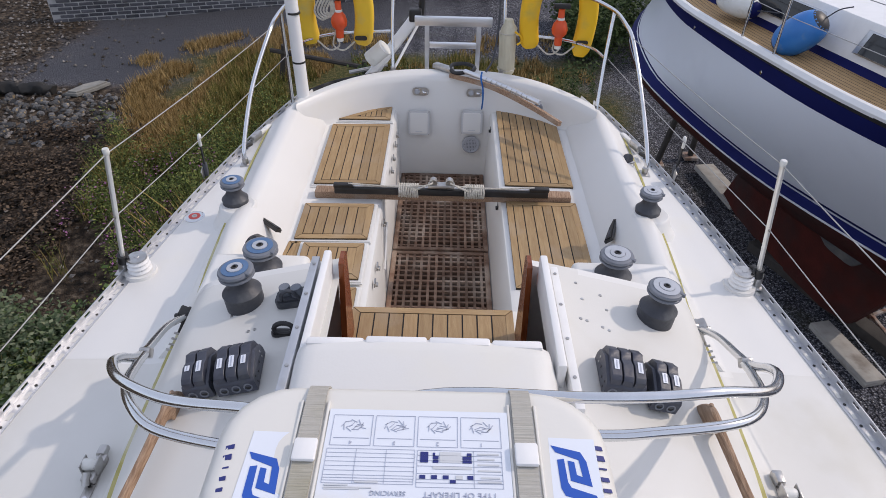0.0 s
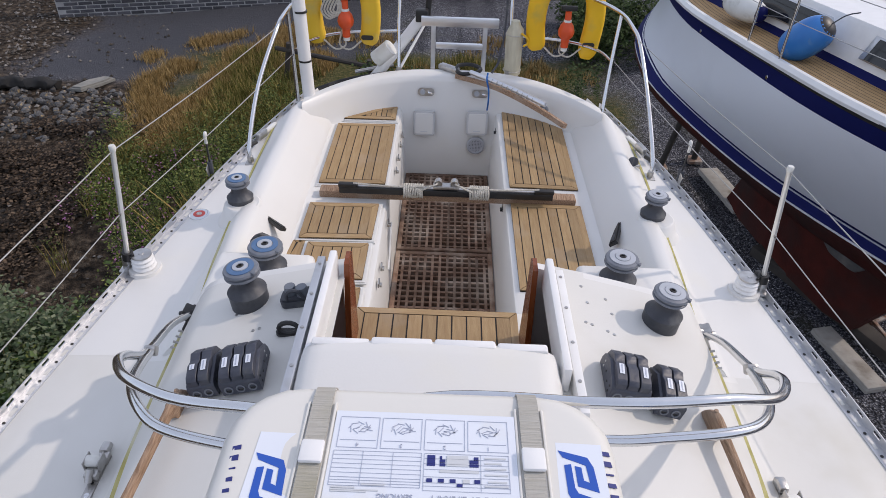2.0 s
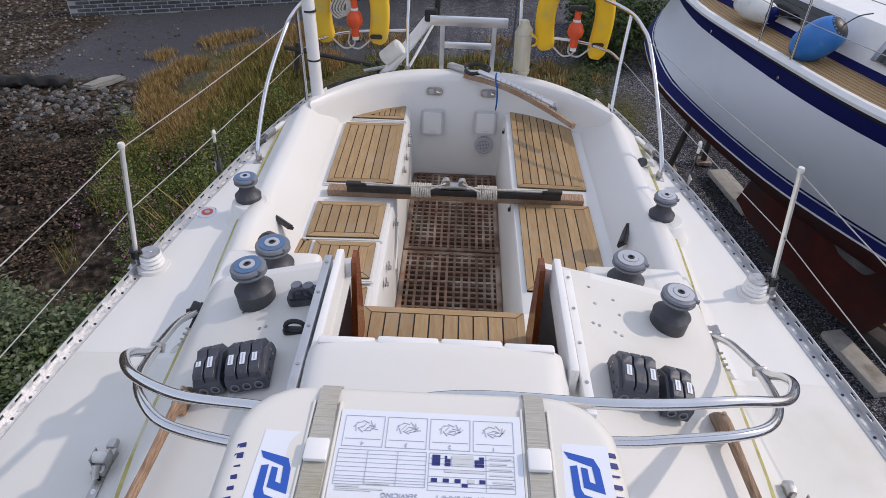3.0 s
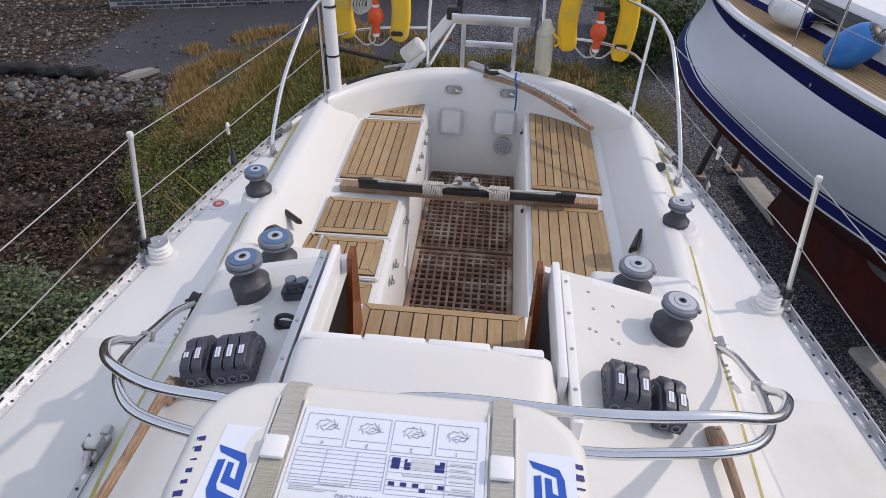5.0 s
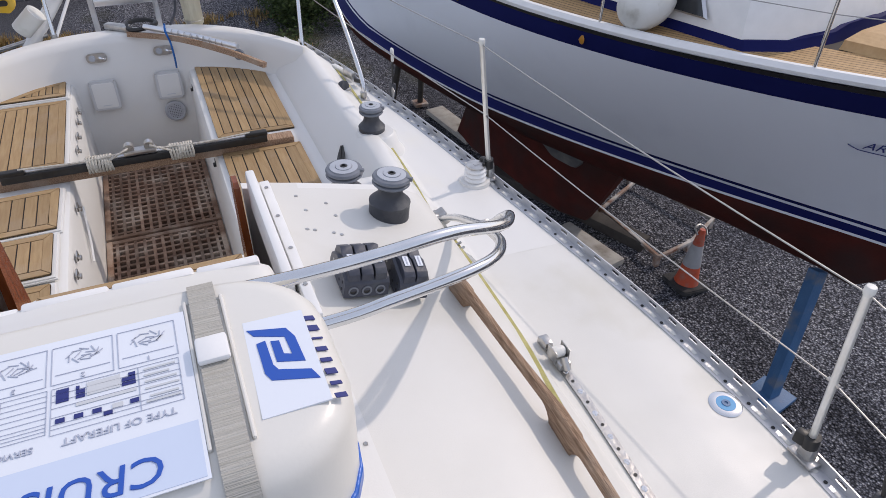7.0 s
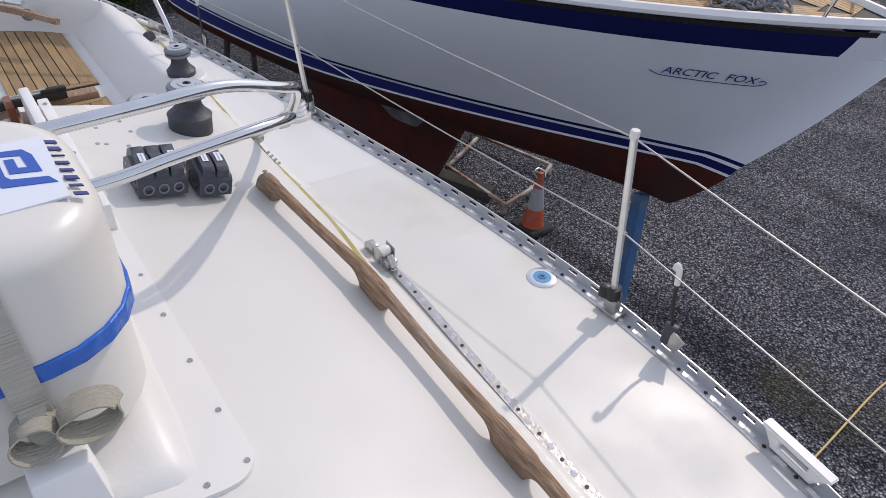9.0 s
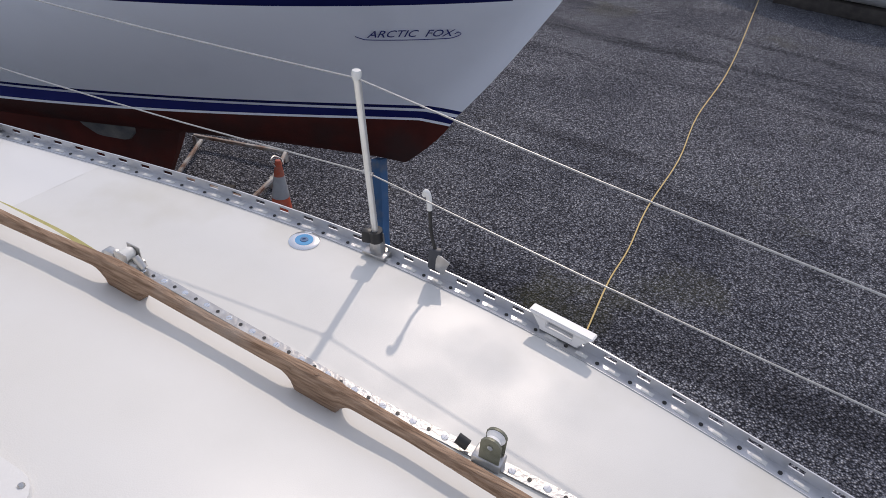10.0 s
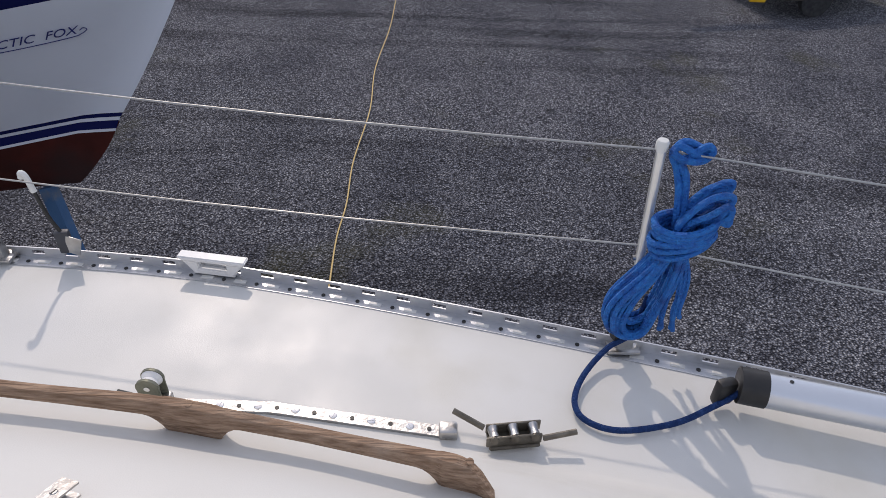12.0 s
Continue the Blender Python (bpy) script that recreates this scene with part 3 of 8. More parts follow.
# hull below the deck, with keel
bm = B()
rows = []
for i in range(41):
    y = -4.55 + 9.7 * i / 40
    e = edge(min(y, 4.95)) + 0.015
    if y > 4.3:
        e = min(e, 0.95 * math.sqrt(max(0.0, 5.19 - y) / 0.47))
    k = math.sin(math.pi * min(1, (i + 1) / 34) / 2) if i < 34 else 1.0
    bot = -0.95 - 0.45 * math.sin(math.pi * i / 40)
    rows.append([(e, y, -0.012), (e * 1.03, y, -0.25), (e * 0.98 * k, y, -0.7), (e * 0.8 * k, y, -0.95), (e * 0.45 * k, y, bot + 0.1), (0, y, bot),
                 (-e * 0.45 * k, y, bot + 0.1), (-e * 0.8 * k, y, -0.95), (-e * 0.98 * k, y, -0.7), (-e * 1.03, y, -0.25), (-e, y, -0.012)])
fs = grid(bm, rows)
bm.faces.new([bm.verts.new(p) for p in rows[-1]])
bmesh.ops.recalc_face_normals(bm, faces=bm.faces)
hull = thing("hull", (0, 0, GZ), "white sailing yacht hull with fin keel, ashore", "hull", kind="structure")
part("topside_shell", bm, M["gel"], hull, world_space=True)
bm = B()
prism(bm, [(0.12, 1.9), (0.17, 1.2), (0.12, 0.2), (0.02, -0.1), (-0.02, -0.1), (-0.12, 0.2), (-0.17, 1.2), (-0.12, 1.9), (0, 2.2)], GZ + 0.05, -1.25)
part("keel", bm, M["antifoul"], hull, world_space=True)

# small drain and seam details of the deck: screw holes beside the clutches
for (x, y, z) in ((0.45, 2.16, 0), (0.53, 2.12, 0), (0.46, 2.08, 0), (0.54, 2.05, 0), (0.44, 1.98, 0), (0.46, 1.975, 0), (0.51, 1.96, 0), (0.53, 1.95, 0), (-0.62, 1.93, 0), (-0.60, 1.935, 0), (-0.70, 2.02, 0), (-0.77, 1.83, 0)):
    sec = roof_section(y)
    zz = next(z1 + (z0 - z1) * ((abs(x) - x1) / (x0 - x1)) for (x0, z0), (x1, z1) in zip(sec, sec[1:]) if x1 <= abs(x) <= x0 and x0 > x1)
    bm = B()
    lathe(bm, [(0.0, 0.003), (0.005, 0.002), (0.007, -0.002)], (x, y, zz), seg=10)
    part("screw_plug", bm, M["steel2"], deck)


def roof_z(x, y):
    sec = roof_section(y) if y < YA else cockpit_section(y)
    ax = abs(x)
    for (x0, z0), (x1, z1) in zip(sec, sec[1:]):
        if x1 <= ax <= x0 and x0 > x1:
            return z1 + (z0 - z1) * ((ax - x1) / (x0 - x1))
    return 0.0


# ---------------- toe rails ----------------
def toe_rail(sgn):
    rail = thing("toe_rail", (sgn * edge(1.0), 1.0, 0), "perforated grey aluminium toe rail along the deck edge", "toe rail", "toe rails", "structure")
    ys = [-3.6]
    while ys[-1] < 4.72:
        ys.append(ys[-1] + 0.05)
    P = [Vector((sgn * (edge(y) - 0.004), y, 0)) for y in ys]
    bm = B()

    def piece(p, q, z0, z1, t=0.004, d0=0.0):
        d = (q - p).normalized()
        nrm = Vector((d.y, -d.x, 0)) * (1 if sgn > 0 else -1)
        a = [p + nrm * (d0 + s) + Vector((0, 0, z)) for s, z in ((0, z0), (t, z0), (t, z1), (0, z1))]
        b = [q + nrm * (d0 + s) + Vector((0, 0, z)) for s, z in ((0, z0), (t, z0), (t, z1), (0, z1))]
        va, vb = [bm.verts.new(v) for v in a], [bm.verts.new(v) for v in b]
        for i in range(4):
            j = (i + 1) % 4
            bm.faces.new((va[i], va[j], vb[j], vb[i]))
        bm.faces.new(va[::-1])
        bm.faces.new(vb)

    for i, (p, q) in enumerate(zip(P, P[1:])):
        piece(p, q, 0.006, 0.020)
        piece(p, q, 0.034, 0.043)
        if i % 2 == 0:
            piece(p, p + (q - p) * 1.0, 0.020, 0.034)
        else:
            piece(p, p + (q - p) * 0.12, 0.020, 0.034)
            piece(p + (q - p) * 0.88, q, 0.020, 0.034)
    bmesh.ops.recalc_face_normals(bm, faces=bm.faces)
    part("perforated_plate", bm, M["alu"], rail, world_space=True, smooth=False)
    bm = B()
    for p, q in zip(P, P[1:]):
        piece(p, q, 0.003, 0.008, t=0.040, d0=-0.040)
    bmesh.ops.recalc_face_normals(bm, faces=bm.faces)
    part("flange", bm, M["alu"], rail, world_space=True, smooth=False)
    bm1, bm2 = B(), B()
    for i, (p, q) in enumerate(zip(P, P[1:])):
        d = (q - p).normalized()
        nrm = Vector((d.y, -d.x, 0)) * (1 if sgn > 0 else -1)
        c = p - nrm * 0.022
        if i % 2 == 0:
            cyl(bm1, c + Vector((0, 0, 0.006)), c + Vector((0, 0, 0.010)), 0.006, seg=8)
        else:
            box(bm2, c + Vector((0, 0, 0.0085)), (0.014, 0.036, 0.002), rot=(0, 0, math.degrees(math.atan2(d.y, d.x)) - 90))
    part("bolts", bm1, M["black"], rail, world_space=True)
    part("scupper_slots", bm2, M["deck"], rail, world_space=True, smooth=False)


toe_rail(1)
toe_rail(-1)


# ---------------- stanchions, lifelines, pushpit ----------------
def stanchion(base, top, label):
    st = thing("stanchion", base, label, "stanchion", "guard rail stanchions")
    b, t = Vector(base), Vector(top)
    bm = B()
    cyl(bm, b + (t - b) * 0.10, t, 0.0108, seg=16)
    part("tube", bm, M["stan"], st, world_space=True)
    bm = B()
    lathe(bm, [(0, 0.012), (0.0115, 0.011), (0.0138, 0.006), (0.0138, -0.006), (0.0108, -0.016)], t, seg=16)
    part("cap", bm, M["whitefender"], st, "pale rounded plastic cap", world_space=True)
    bm = B()
    box(bm, b + Vector((0, 0, 0.008)), (0.06, 0.085, 0.012), bev=0.004)
    box(bm, b + Vector((0, 0.0, 0.045)), (0.036, 0.050, 0.075), bev=0.008, taper=(0.8, 0.7))
    part("foot_casting", bm, M["steel2"], st, world_space=True)
    bm = B()
    cyl(bm, b + (t - b) * 0.09, b + (t - b) * 0.155, 0.024, seg=14)
    box(bm, b + (t - b) * 0.12 + Vector((-0.014, 0.022, 0)), (0.03, 0.035, 0.045), rot=(0, 0, 20), bev=0.008)
    part("rubber_boot", bm, M["black"], st, "black rubber boot", world_space=True)
    mid = b + (t - b) * 0.50
    bm = B()
    cyl(bm, mid - Vector((0, 0.018, 0)), mid + Vector((0, 0.018, 0)), 0.006, seg=8)
    part("wire_ferrule", bm, M["steel2"], st, world_space=True)
    return mid, t


SA = ((1.452, 2.795, 0.01), (1.357, 2.77, 0.675))
SB = ((1.62, 1.084, 0.01), (1.561, 1.118, 0.64))
SC = ((1.325, -0.711, 0.01), (1.332, -0.685, 0.61))
LA = ((-1.475, 2.79, 0.01), (-1.356, 2.735, 0.672))
LB = ((-1.62, 1.05, 0.01), (-1.54, 1.06, 0.64))
LC = ((-1.325, -0.711, 0.01), (-1.332, -0.685, 0.61))
mids = {}
for k, (b, t) in dict(SA=SA, SB=SB, SC=SC, LA=LA, LB=LB, LC=LC).items():
    mids[k] = stanchion(b, t, "tall dull-metal guard rail stanchion on deck edge")
PR_T, PR_M = Vector((1.118, 4.42, 0.60)), Vector((1.06, 4.70, 0.36))
PL_T, PL_M = Vector((-1.083, 4.42, 0.60)), Vector((-1.05, 4.62, 0.36))


def lifeline(pts, label="thin wire lifeline strung between stanchions"):
    bm = B()
    line = []
    for a, b in zip(pts, pts[1:]):
        for k in range(5):
            q = Vector(a).lerp(Vector(b), k / 5)
            q.z -= 0.012 * math.sin(math.pi * k / 5)
            line.append(q)
    line.append(Vector(pts[-1]))
    tube(bm, line, 0.0024, seg=6, n=1)
    flat("lifeline", bm, M["wire"], label, "lifeline", group="lifelines", base=line[0])


tp = lambda k: mids[k][1] - Vector((0, 0, 0.012))
lifeline([PR_T, tp("SA"), tp("SB"), tp("SC"), Vector((0.86, -2.7, 0.58))])
lifeline([PR_M, mids["SA"][0], mids["SB"][0], mids["SC"][0] + Vector((0, 0, 0.037)), Vector((0.86, -2.7, 0.30))])
lifeline([PL_T, tp("LA"), tp("LB"), tp("LC"), Vector((-0.72, -2.7, 0.62))])
lifeline([PL_M, mids["LA"][0], mids["LB"][0], mids["LC"][0], Vector((-0.78, -2.7, 0.33))])

pp = thing("pushpit", (0, 4.9, 0.1), "polished stainless steel pushpit round the stern", "pushpit")
R_ = 0.0125


def pipe(pts, name="rail_tube", r=R_, n=6, mm=None):
    bm = B()
    tube(bm, pts, r, seg=10, n=n)
    return part(name, bm, mm or M["steel"], pp, world_space=True)


for s, side in ((1, "R"), (-1, "L")):
    o = 0.0 if s > 0 else 0.035
    pipe([(s * 1.165, 3.80, 0.01), (s * 1.17, 3.84, 0.12), (s * 1.15, 4.10, 0.36), (s * (1.123 - o), 4.40, 0.58), (s * (1.10 - o), 4.55, 0.635), (s * (1.06 - o), 4.76, 0.66),
          (s * 0.93, 4.98, 0.675), (s * 0.75, 5.12, 0.68), (s * 0.50, 5.18, 0.68), (s * 0.40, 5.17, 0.63), (s * 0.395, 5.08, 0.40), (s * 0.39, 4.99, 0.12)])
    if s > 0:
        pipe([(1.0, 4.53, 0.02), (1.03, 4.66, 0.34), (1.065, 4.76, 0.655)], n=3)
    else:
        pipe([(-1.03, 4.55, 0.02), (-1.045, 4.60, 0.34), (-1.055, 4.62, 0.64)], n=3)
    pipe([(s * 1.05, 4.72, 0.35), (s * 0.98, 4.90, 0.36), (s * 0.78, 5.06, 0.36), (s * 0.40, 5.10, 0.375)], r=0.010)
    for (x, y, z) in ((1.165, 3.80, 0.0), (1.0 if s > 0 else 1.03, 4.53, 0.01), (0.39, 4.99, 0.10)):
        bm = B()
        box(bm, (s * x, y, z + 0.012), (0.055, 0.075, 0.018), bev=0.005)
        cyl(bm, (s * x, y, z + 0.015), (s * x, y, z + 0.055), 0.018, seg=12)
        part("foot_plate", bm, M["steel2"], pp, world_space=True)

# shelves for the after winches
for s in (1, -1):
    bm = B()
    box(bm, (s * (0.76 if s > 0 else 0.785), 2.46, 0.01), (0.42, 0.46, 0.42), bev=0.03, seg=3)
    part("winch_shelf", bm, M["gel"], deck)
    bm = B()
    lathe(bm, [(0.0, 0.12), (0.082, 0.12), (0.092, 0.112), (0.112, 0.05), (0.15, 0.0)], (s * 1.045, 3.215, 0.0), seg=28)
    part("winch_pad", bm, M["gel"], deck)

# cabin below the companionway
bm = B()
cab = [(-0.62, 0.6), (0.55, 0.6), (0.55, 2.02), (-0.62, 2.02)]
lo = [bm.verts.new((x, y, -1.0)) for x, y in cab]
hi = [bm.verts.new((x, y, 0.30)) for x, y in cab]
bm.faces.new(lo)
for i in range(4):
    bm.faces.new((lo[i], lo[(i + 1) % 4], hi[(i + 1) % 4], hi[i]))
part("cabin_lining", bm, M["mahog"], deck, "dark wooden cabin lining below the hatch")

# ---------------- sea hood and companionway ----------------
hood = thing("sea_hood", (-0.03, 1.26, 0.52), "white moulded sea hood screwed onto the coachroof", "sea hood")
bm = B()
rows = []
for y, top in ((0.822, 0.50), (0.824, 0.545), (0.832, 0.575), (0.845, 0.592), (0.865, 0.603), (0.92, 0.617), (1.0, 0.63), (1.3, 0.65), (1.57, 0.664), (1.67, 0.676), (1.705, 0.674), (1.725, 0.664), (1.73, 0.644), (1.73, 0.47)):
    row = []
    n_ = 26
    for i in range(n_ + 1):
        u = i / n_
        x = -0.43 + 0.755 * u
        d = min(u, 1 - u) * 0.755
        rr = 0.07
        z = top - 0.020 * (2 * u - 1) ** 2 - (0.0 if d > rr else (rr - math.sqrt(max(0, rr * rr - (rr - d) ** 2))) * 1.35)
        row.append((x, y, max(z, 0.44)))
    rows.append(row)
grid(bm, rows)
bmesh.ops.recalc_face_normals(bm, faces=bm.faces)
part("cover", bm, M["gel"], hood, world_space=True)
bm = B()
rows = []
for y in [0.799, 0.800, 0.803, 0.808, 0.816, 0.828, 0.842, 0.86, 0.9, 1.1, 1.3, 1.5, 1.7]:
    tuck = 0.06 - math.sqrt(max(0.0, 0.06 ** 2 - max(0.0, 0.86 - max(y, 0.80)) ** 2))  # rounded forward corners
    xs = [-0.47 + tuck] + [-0.468 + tuck + (0.851 - 2 * tuck) * i / 22 for i in range(23)] + [0.385 - tuck]
    rows.append([(x, y, roof_z(x, y) + (-0.002 if y == 0.799 or i in (0, 24) else 0.009)) for i, x in enumerate(xs)])
grid(bm, rows)
bmesh.ops.recalc_face_normals(bm, faces=bm.faces)
part("flange", bm, M["gel"], hood, "thin screwed-down flange", world_space=True)
for (x, y) in [(0.367, 0.835), (0.367, 0.95), (0.367, 1.08), (0.367, 1.22), (0.367, 1.36), (0.30, 0.818), (0.12, 0.818), (-0.452, 0.84), (-0.452, 1.0), (-0.452, 1.2)]:
    bm = B()
    lathe(bm, [(0, 0.003), (0.003, 0.003), (0.0048, 0.001), (0.005, -0.002)], (x, y, roof_z(x, y) + 0.010), seg=10)
    part("screw", bm, M["steel2"], hood, world_space=True)
for i, (x, w) in enumerate(((-0.30, 0.16), (-0.13, 0.17), (0.045, 0.17), (0.205, 0.14))):
    bm = B()
    box(bm, (x, 1.716, 0.664 - 0.02 * ((x + 0.03) / 0.4) ** 2), (w, 0.030, 0.022), bev=0.008)
    part("lip_pad", bm, M["white"], hood, world_space=True)

cw = thing("companionway", (-0.03, 2.1, 0.5), "open companionway with hatch runners and varnished jambs", "companionway")
for s, xb, xs in ((-1, -0.388, -0.425), (1, 0.328, 0.362)):
    bm = B()
    box(bm, (xb, 1.91, 0.58), (0.025, 0.50, 0.125), bev=0.006)
    part("hatch_runner", bm, M["white"], cw, "white hatch runner", world_space=True)
    bm = B()
    box(bm, (xs, 1.84, 0.595 if s < 0 else 0.575), (0.026, 0.60, 0.07), bev=0.003)
    part("runner_strip", bm, M["alu"] if s < 0 else M["white"], cw, "aluminium strip" if s < 0 else "", world_space=True)
    for y in (1.65, 1.80, 1.95, 2.10):
        bm = B()
        lathe(bm, [(0, 0.003), (0.005, 0.002), (0.006, 0)], (xs, y, 0.631 if s < 0 else 0.611), seg=8)
        part("screw", bm, M["steel2"], cw, world_space=True)
    xj = -0.345 if s < 0 else 0.285
    bm = B()
    vs = []
    for z, y0, y1, x0, x1 in ((0.612, 2.155, 2.195, xj - 0.007, xj + 0.007), (0.60, 2.14, 2.21, xj - 0.009, xj + 0.009), (0.18, 2.06, 2.24, xj - 0.011, xj + 0.011)):
        vs.append([bm.verts.new(p) for p in ((x0, y0, z), (x1, y0, z), (x1, y1, z), (x0, y1, z))])
    for a, b in zip(vs, vs[1:]):
        for i in range(4):
            bm.faces.new((a[i], a[(i + 1) % 4], b[(i + 1) % 4], b[i]))
    bm.faces.new(vs[0])
    bmesh.ops.recalc_face_normals(bm, faces=bm.faces)
    part("jamb", bm, M["mahog"], cw, "varnished mahogany washboard jamb", world_space=True)


# ---------------- liferaft ----------------
raft = thing("liferaft_canister", (-0.025, 1.08, 0.60), "cream hard-shell liferaft canister strapped on the sea hood", "liferaft")


def shell(z0, z1, grow, r_top, r_plan=0.13, crown=0.0, cx=-0.056, cy=1.097, w=0.722, h=0.384):
    bm = B()
    rows = []
    prof = [(0.0, z0)] + [(r_top * (1 - math.cos(math.pi / 2 * i / 8)), z1 - r_top + r_top * math.sin(math.pi / 2 * i / 8)) for i in range(9)] + [(r_top + 0.05, z1 + crown * 0.5), (r_top + 0.11, z1 + crown)]
    for inset, z in prof:
        k = max(0.02, r_plan - inset * 0.7)
        rows.append([(cx + x, cy + y, z) for x, y in rounded(w + 2 * grow - 2 * inset, h + 2 * grow - 2 * inset, min(k, (h + 2 * grow - 2 * inset) / 2 - 0.002), 5)])
    vr = [[bm.verts.new(p) for p in r] for r in rows]
    for a, b in zip(vr, vr[1:]):
        for i in range(len(a)):
            j = (i + 1) % len(a)
            bm.faces.new((a[i], a[j], b[j], b[i]))
    bm.faces.new(vr[-1])
    bm.faces.new(vr[0][::-1])
    bmesh.ops.recalc_face_normals(bm, faces=bm.faces)
    return bm


part("lower_shell", shell(0.635, 0.800, -0.010, 0.004), M["raft"], raft, world_space=True)
part("seal_tape", shell(0.792, 0.818, 0.004, 0.004), M["bluetape"], raft, "bright blue sealing tape round the joint", world_space=True)
part("lid", shell(0.816, 0.980, 0.0, 0.043, crown=0.003), M["raft"], raft, "cream moulded lid with rounded edges", world_space=True)
for xc in (-0.242, 0.146):
    bm = B()
    ribbon(bm, [(xc, 1.309, 0.66), (xc, 1.302, 0.80), (xc, 1.296, 0.92), (xc, 1.281, 0.966), (xc, 1.250, 0.985), (xc, 1.19, 0.988), (xc, 1.05, 0.988), (xc, 0.955, 0.987), (xc, 0.920, 0.977), (xc, 0.902, 0.950), (xc, 0.898, 0.91), (xc, 0.893, 0.78), (xc, 0.885, 0.66)], 0.037, 0.004)
    part("strap", bm, M["strap"], raft, "ribbed grey webbing strap", world_space=True)
    bm = B()
    box(bm, (xc, 1.112, 0.996), (0.041, 0.046, 0.010), bev=0.004)
    part("strap_sleeve", bm, M["white"], raft, "white buckle sleeve", world_space=True)
    for d in (-0.025, 0.025):
        bm = B()
        box(bm, (xc + d, 1.097, 0.9825), (0.006, 0.27, 0.008), bev=0.003)
        part("moulded_rib", bm, M["raft"], raft, world_space=True)
    bm = B()
    for cx_, cz_, rx_, rz_, yy_ in ((xc + 0.054, 0.748, 0.034, 0.017, 0.862), (xc - 0.008, 0.738, 0.026, 0.019, 0.872)):
        ribbon(bm, [(cx_ + rx_ * math.cos(a), yy_ + 0.010 * math.sin(a), cz_ + rz_ * math.sin(a)) for a in [2 * math.pi * q / 14 for q in range(15)]], 0.034, 0.003, n=2, across=Vector((0.25, 1, 0.15)))
    ribbon(bm, [(xc, 0.893, 0.772), (xc - 0.004, 0.880, 0.745), (xc + 0.012, 0.872, 0.720), (xc + 0.022, 0.880, 0.69)], 0.030, 0.003)
    part("strap_knot", bm, M["strap"], raft, "knotted webbing end", world_space=True)
    bm = B()
    box(bm, (xc, 0.86, 0.645), (0.085, 0.06, 0.10), bev=0.006, taper=(0.85, 0.8))
    part("chock", bm, M["white"], raft, "white plastic chock", world_space=True)
    bm = B()
    box(bm, (xc, 1.315, 0.660), (0.075, 0.05, 0.03), bev=0.006)
    part("chock", bm, M["white"], raft, world_space=True)

# label on the lid
ZL = 0.9845


def lab_y(y):
    """The rows of the sheet: picture row, tables, headings, name panel."""
    return lerp_table([(0.9, 0.9), (0.978, 0.978), (1.026, 1.041), (1.044, 1.050), (1.0805, 1.070), (1.124, 1.110), (1.148, 1.131), (1.25, 1.229)], y)


lab = part("instruction_label", box(B(), (-0.047, 1.0695, ZL - 0.0005), (0.330, 0.286, 0.0015)), M["paper"], raft, "printed white instruction sheet", world_space=True)


def ink(x0, x1, y0, y1, mm, name="printed_line"):
    y0, y1 = (lab_y((y0 + y1) / 2) + (y - (y0 + y1) / 2) for y in (y0, y1)) if abs(y1 - y0) < 0.01 else (lab_y(y0), lab_y(y1))
    return part(name, box(B(), ((x0 + x1) / 2, (y0 + y1) / 2, ZL + 0.0011), (abs(x1 - x0), abs(y1 - y0), 0.0008)), mm, lab, world_space=True)


def frame_lines(x0, x1, y0, y1, t=0.0006):
    bm = B()
    for a, b, c, d in ((x0, x1, y0 - t / 2, y0 + t / 2), (x0, x1, y1 - t / 2, y1 + t / 2), (x0 - t / 2, x0 + t / 2, y0, y1), (x1 - t / 2, x1 + t / 2, y0, y1)):
        box(bm, ((a + b) / 2, (c + d) / 2, ZL + 0.0011), (b - a, d - c, 0.0008))
    return bm


for i, x in enumerate((-0.202, -0.124, -0.046, 0.032)):
    part("picture_frame", frame_lines(x, x + 0.072, 1.131, 1.198), M["ink"], lab, world_space=True)
    bm = B()
    box(bm, (x + 0.036, 1.147, ZL + 0.0011), (0.064, 0.0006, 0.0008))
    for k in range(9):
        a = k * 0.72 + i
        box(bm, (x + 0.036 + 0.017 * math.cos(a), 1.175 + 0.010 * math.sin(a), ZL + 0.0011), (0.013, 0.0011, 0.0008), rot=(0, 0, math.degrees(a) + 70))
    for k in range(6):
        box(bm, (x + 0.03 + 0.005 * k, 1.173 + 0.004 * math.sin(k * 2.1 + i), ZL + 0.0011), (0.012, 0.001, 0.0008), rot=(0, 0, 20 + 35 * math.sin(k + i)))
    part("line_drawing", bm, M["ink"], lab, world_space=True)
for i, x in enumerate((-0.166, -0.088, -0.010, 0.068)):
    writing(str(4 - i), 0.011, M["ink"], pose(x, 1.141, ZL + 0.0012, 0, 0, 180), raft, "numeral")
for x0, x1, y0, y1, lines, cols in ((-0.205, -0.050, 1.052, 1.140, [1.052 + 0.088 * k / 9 for k in range(10)], (-0.205, -0.153, -0.100, -0.050)),
                                    (-0.045, 0.103, 1.044, 1.140, (1.044, 1.060, 1.072, 1.088, 1.104, 1.116, 1.128, 1.140), (-0.045, 0.054, 0.103))):
    for y in lines:
        ink(x0, x1, y - 0.0002, y + 0.0002, M["ink"], "table_line")
    for x in cols:
        ink(x - 0.00025, x + 0.00025, y0, y1, M["ink"], "table_rule")
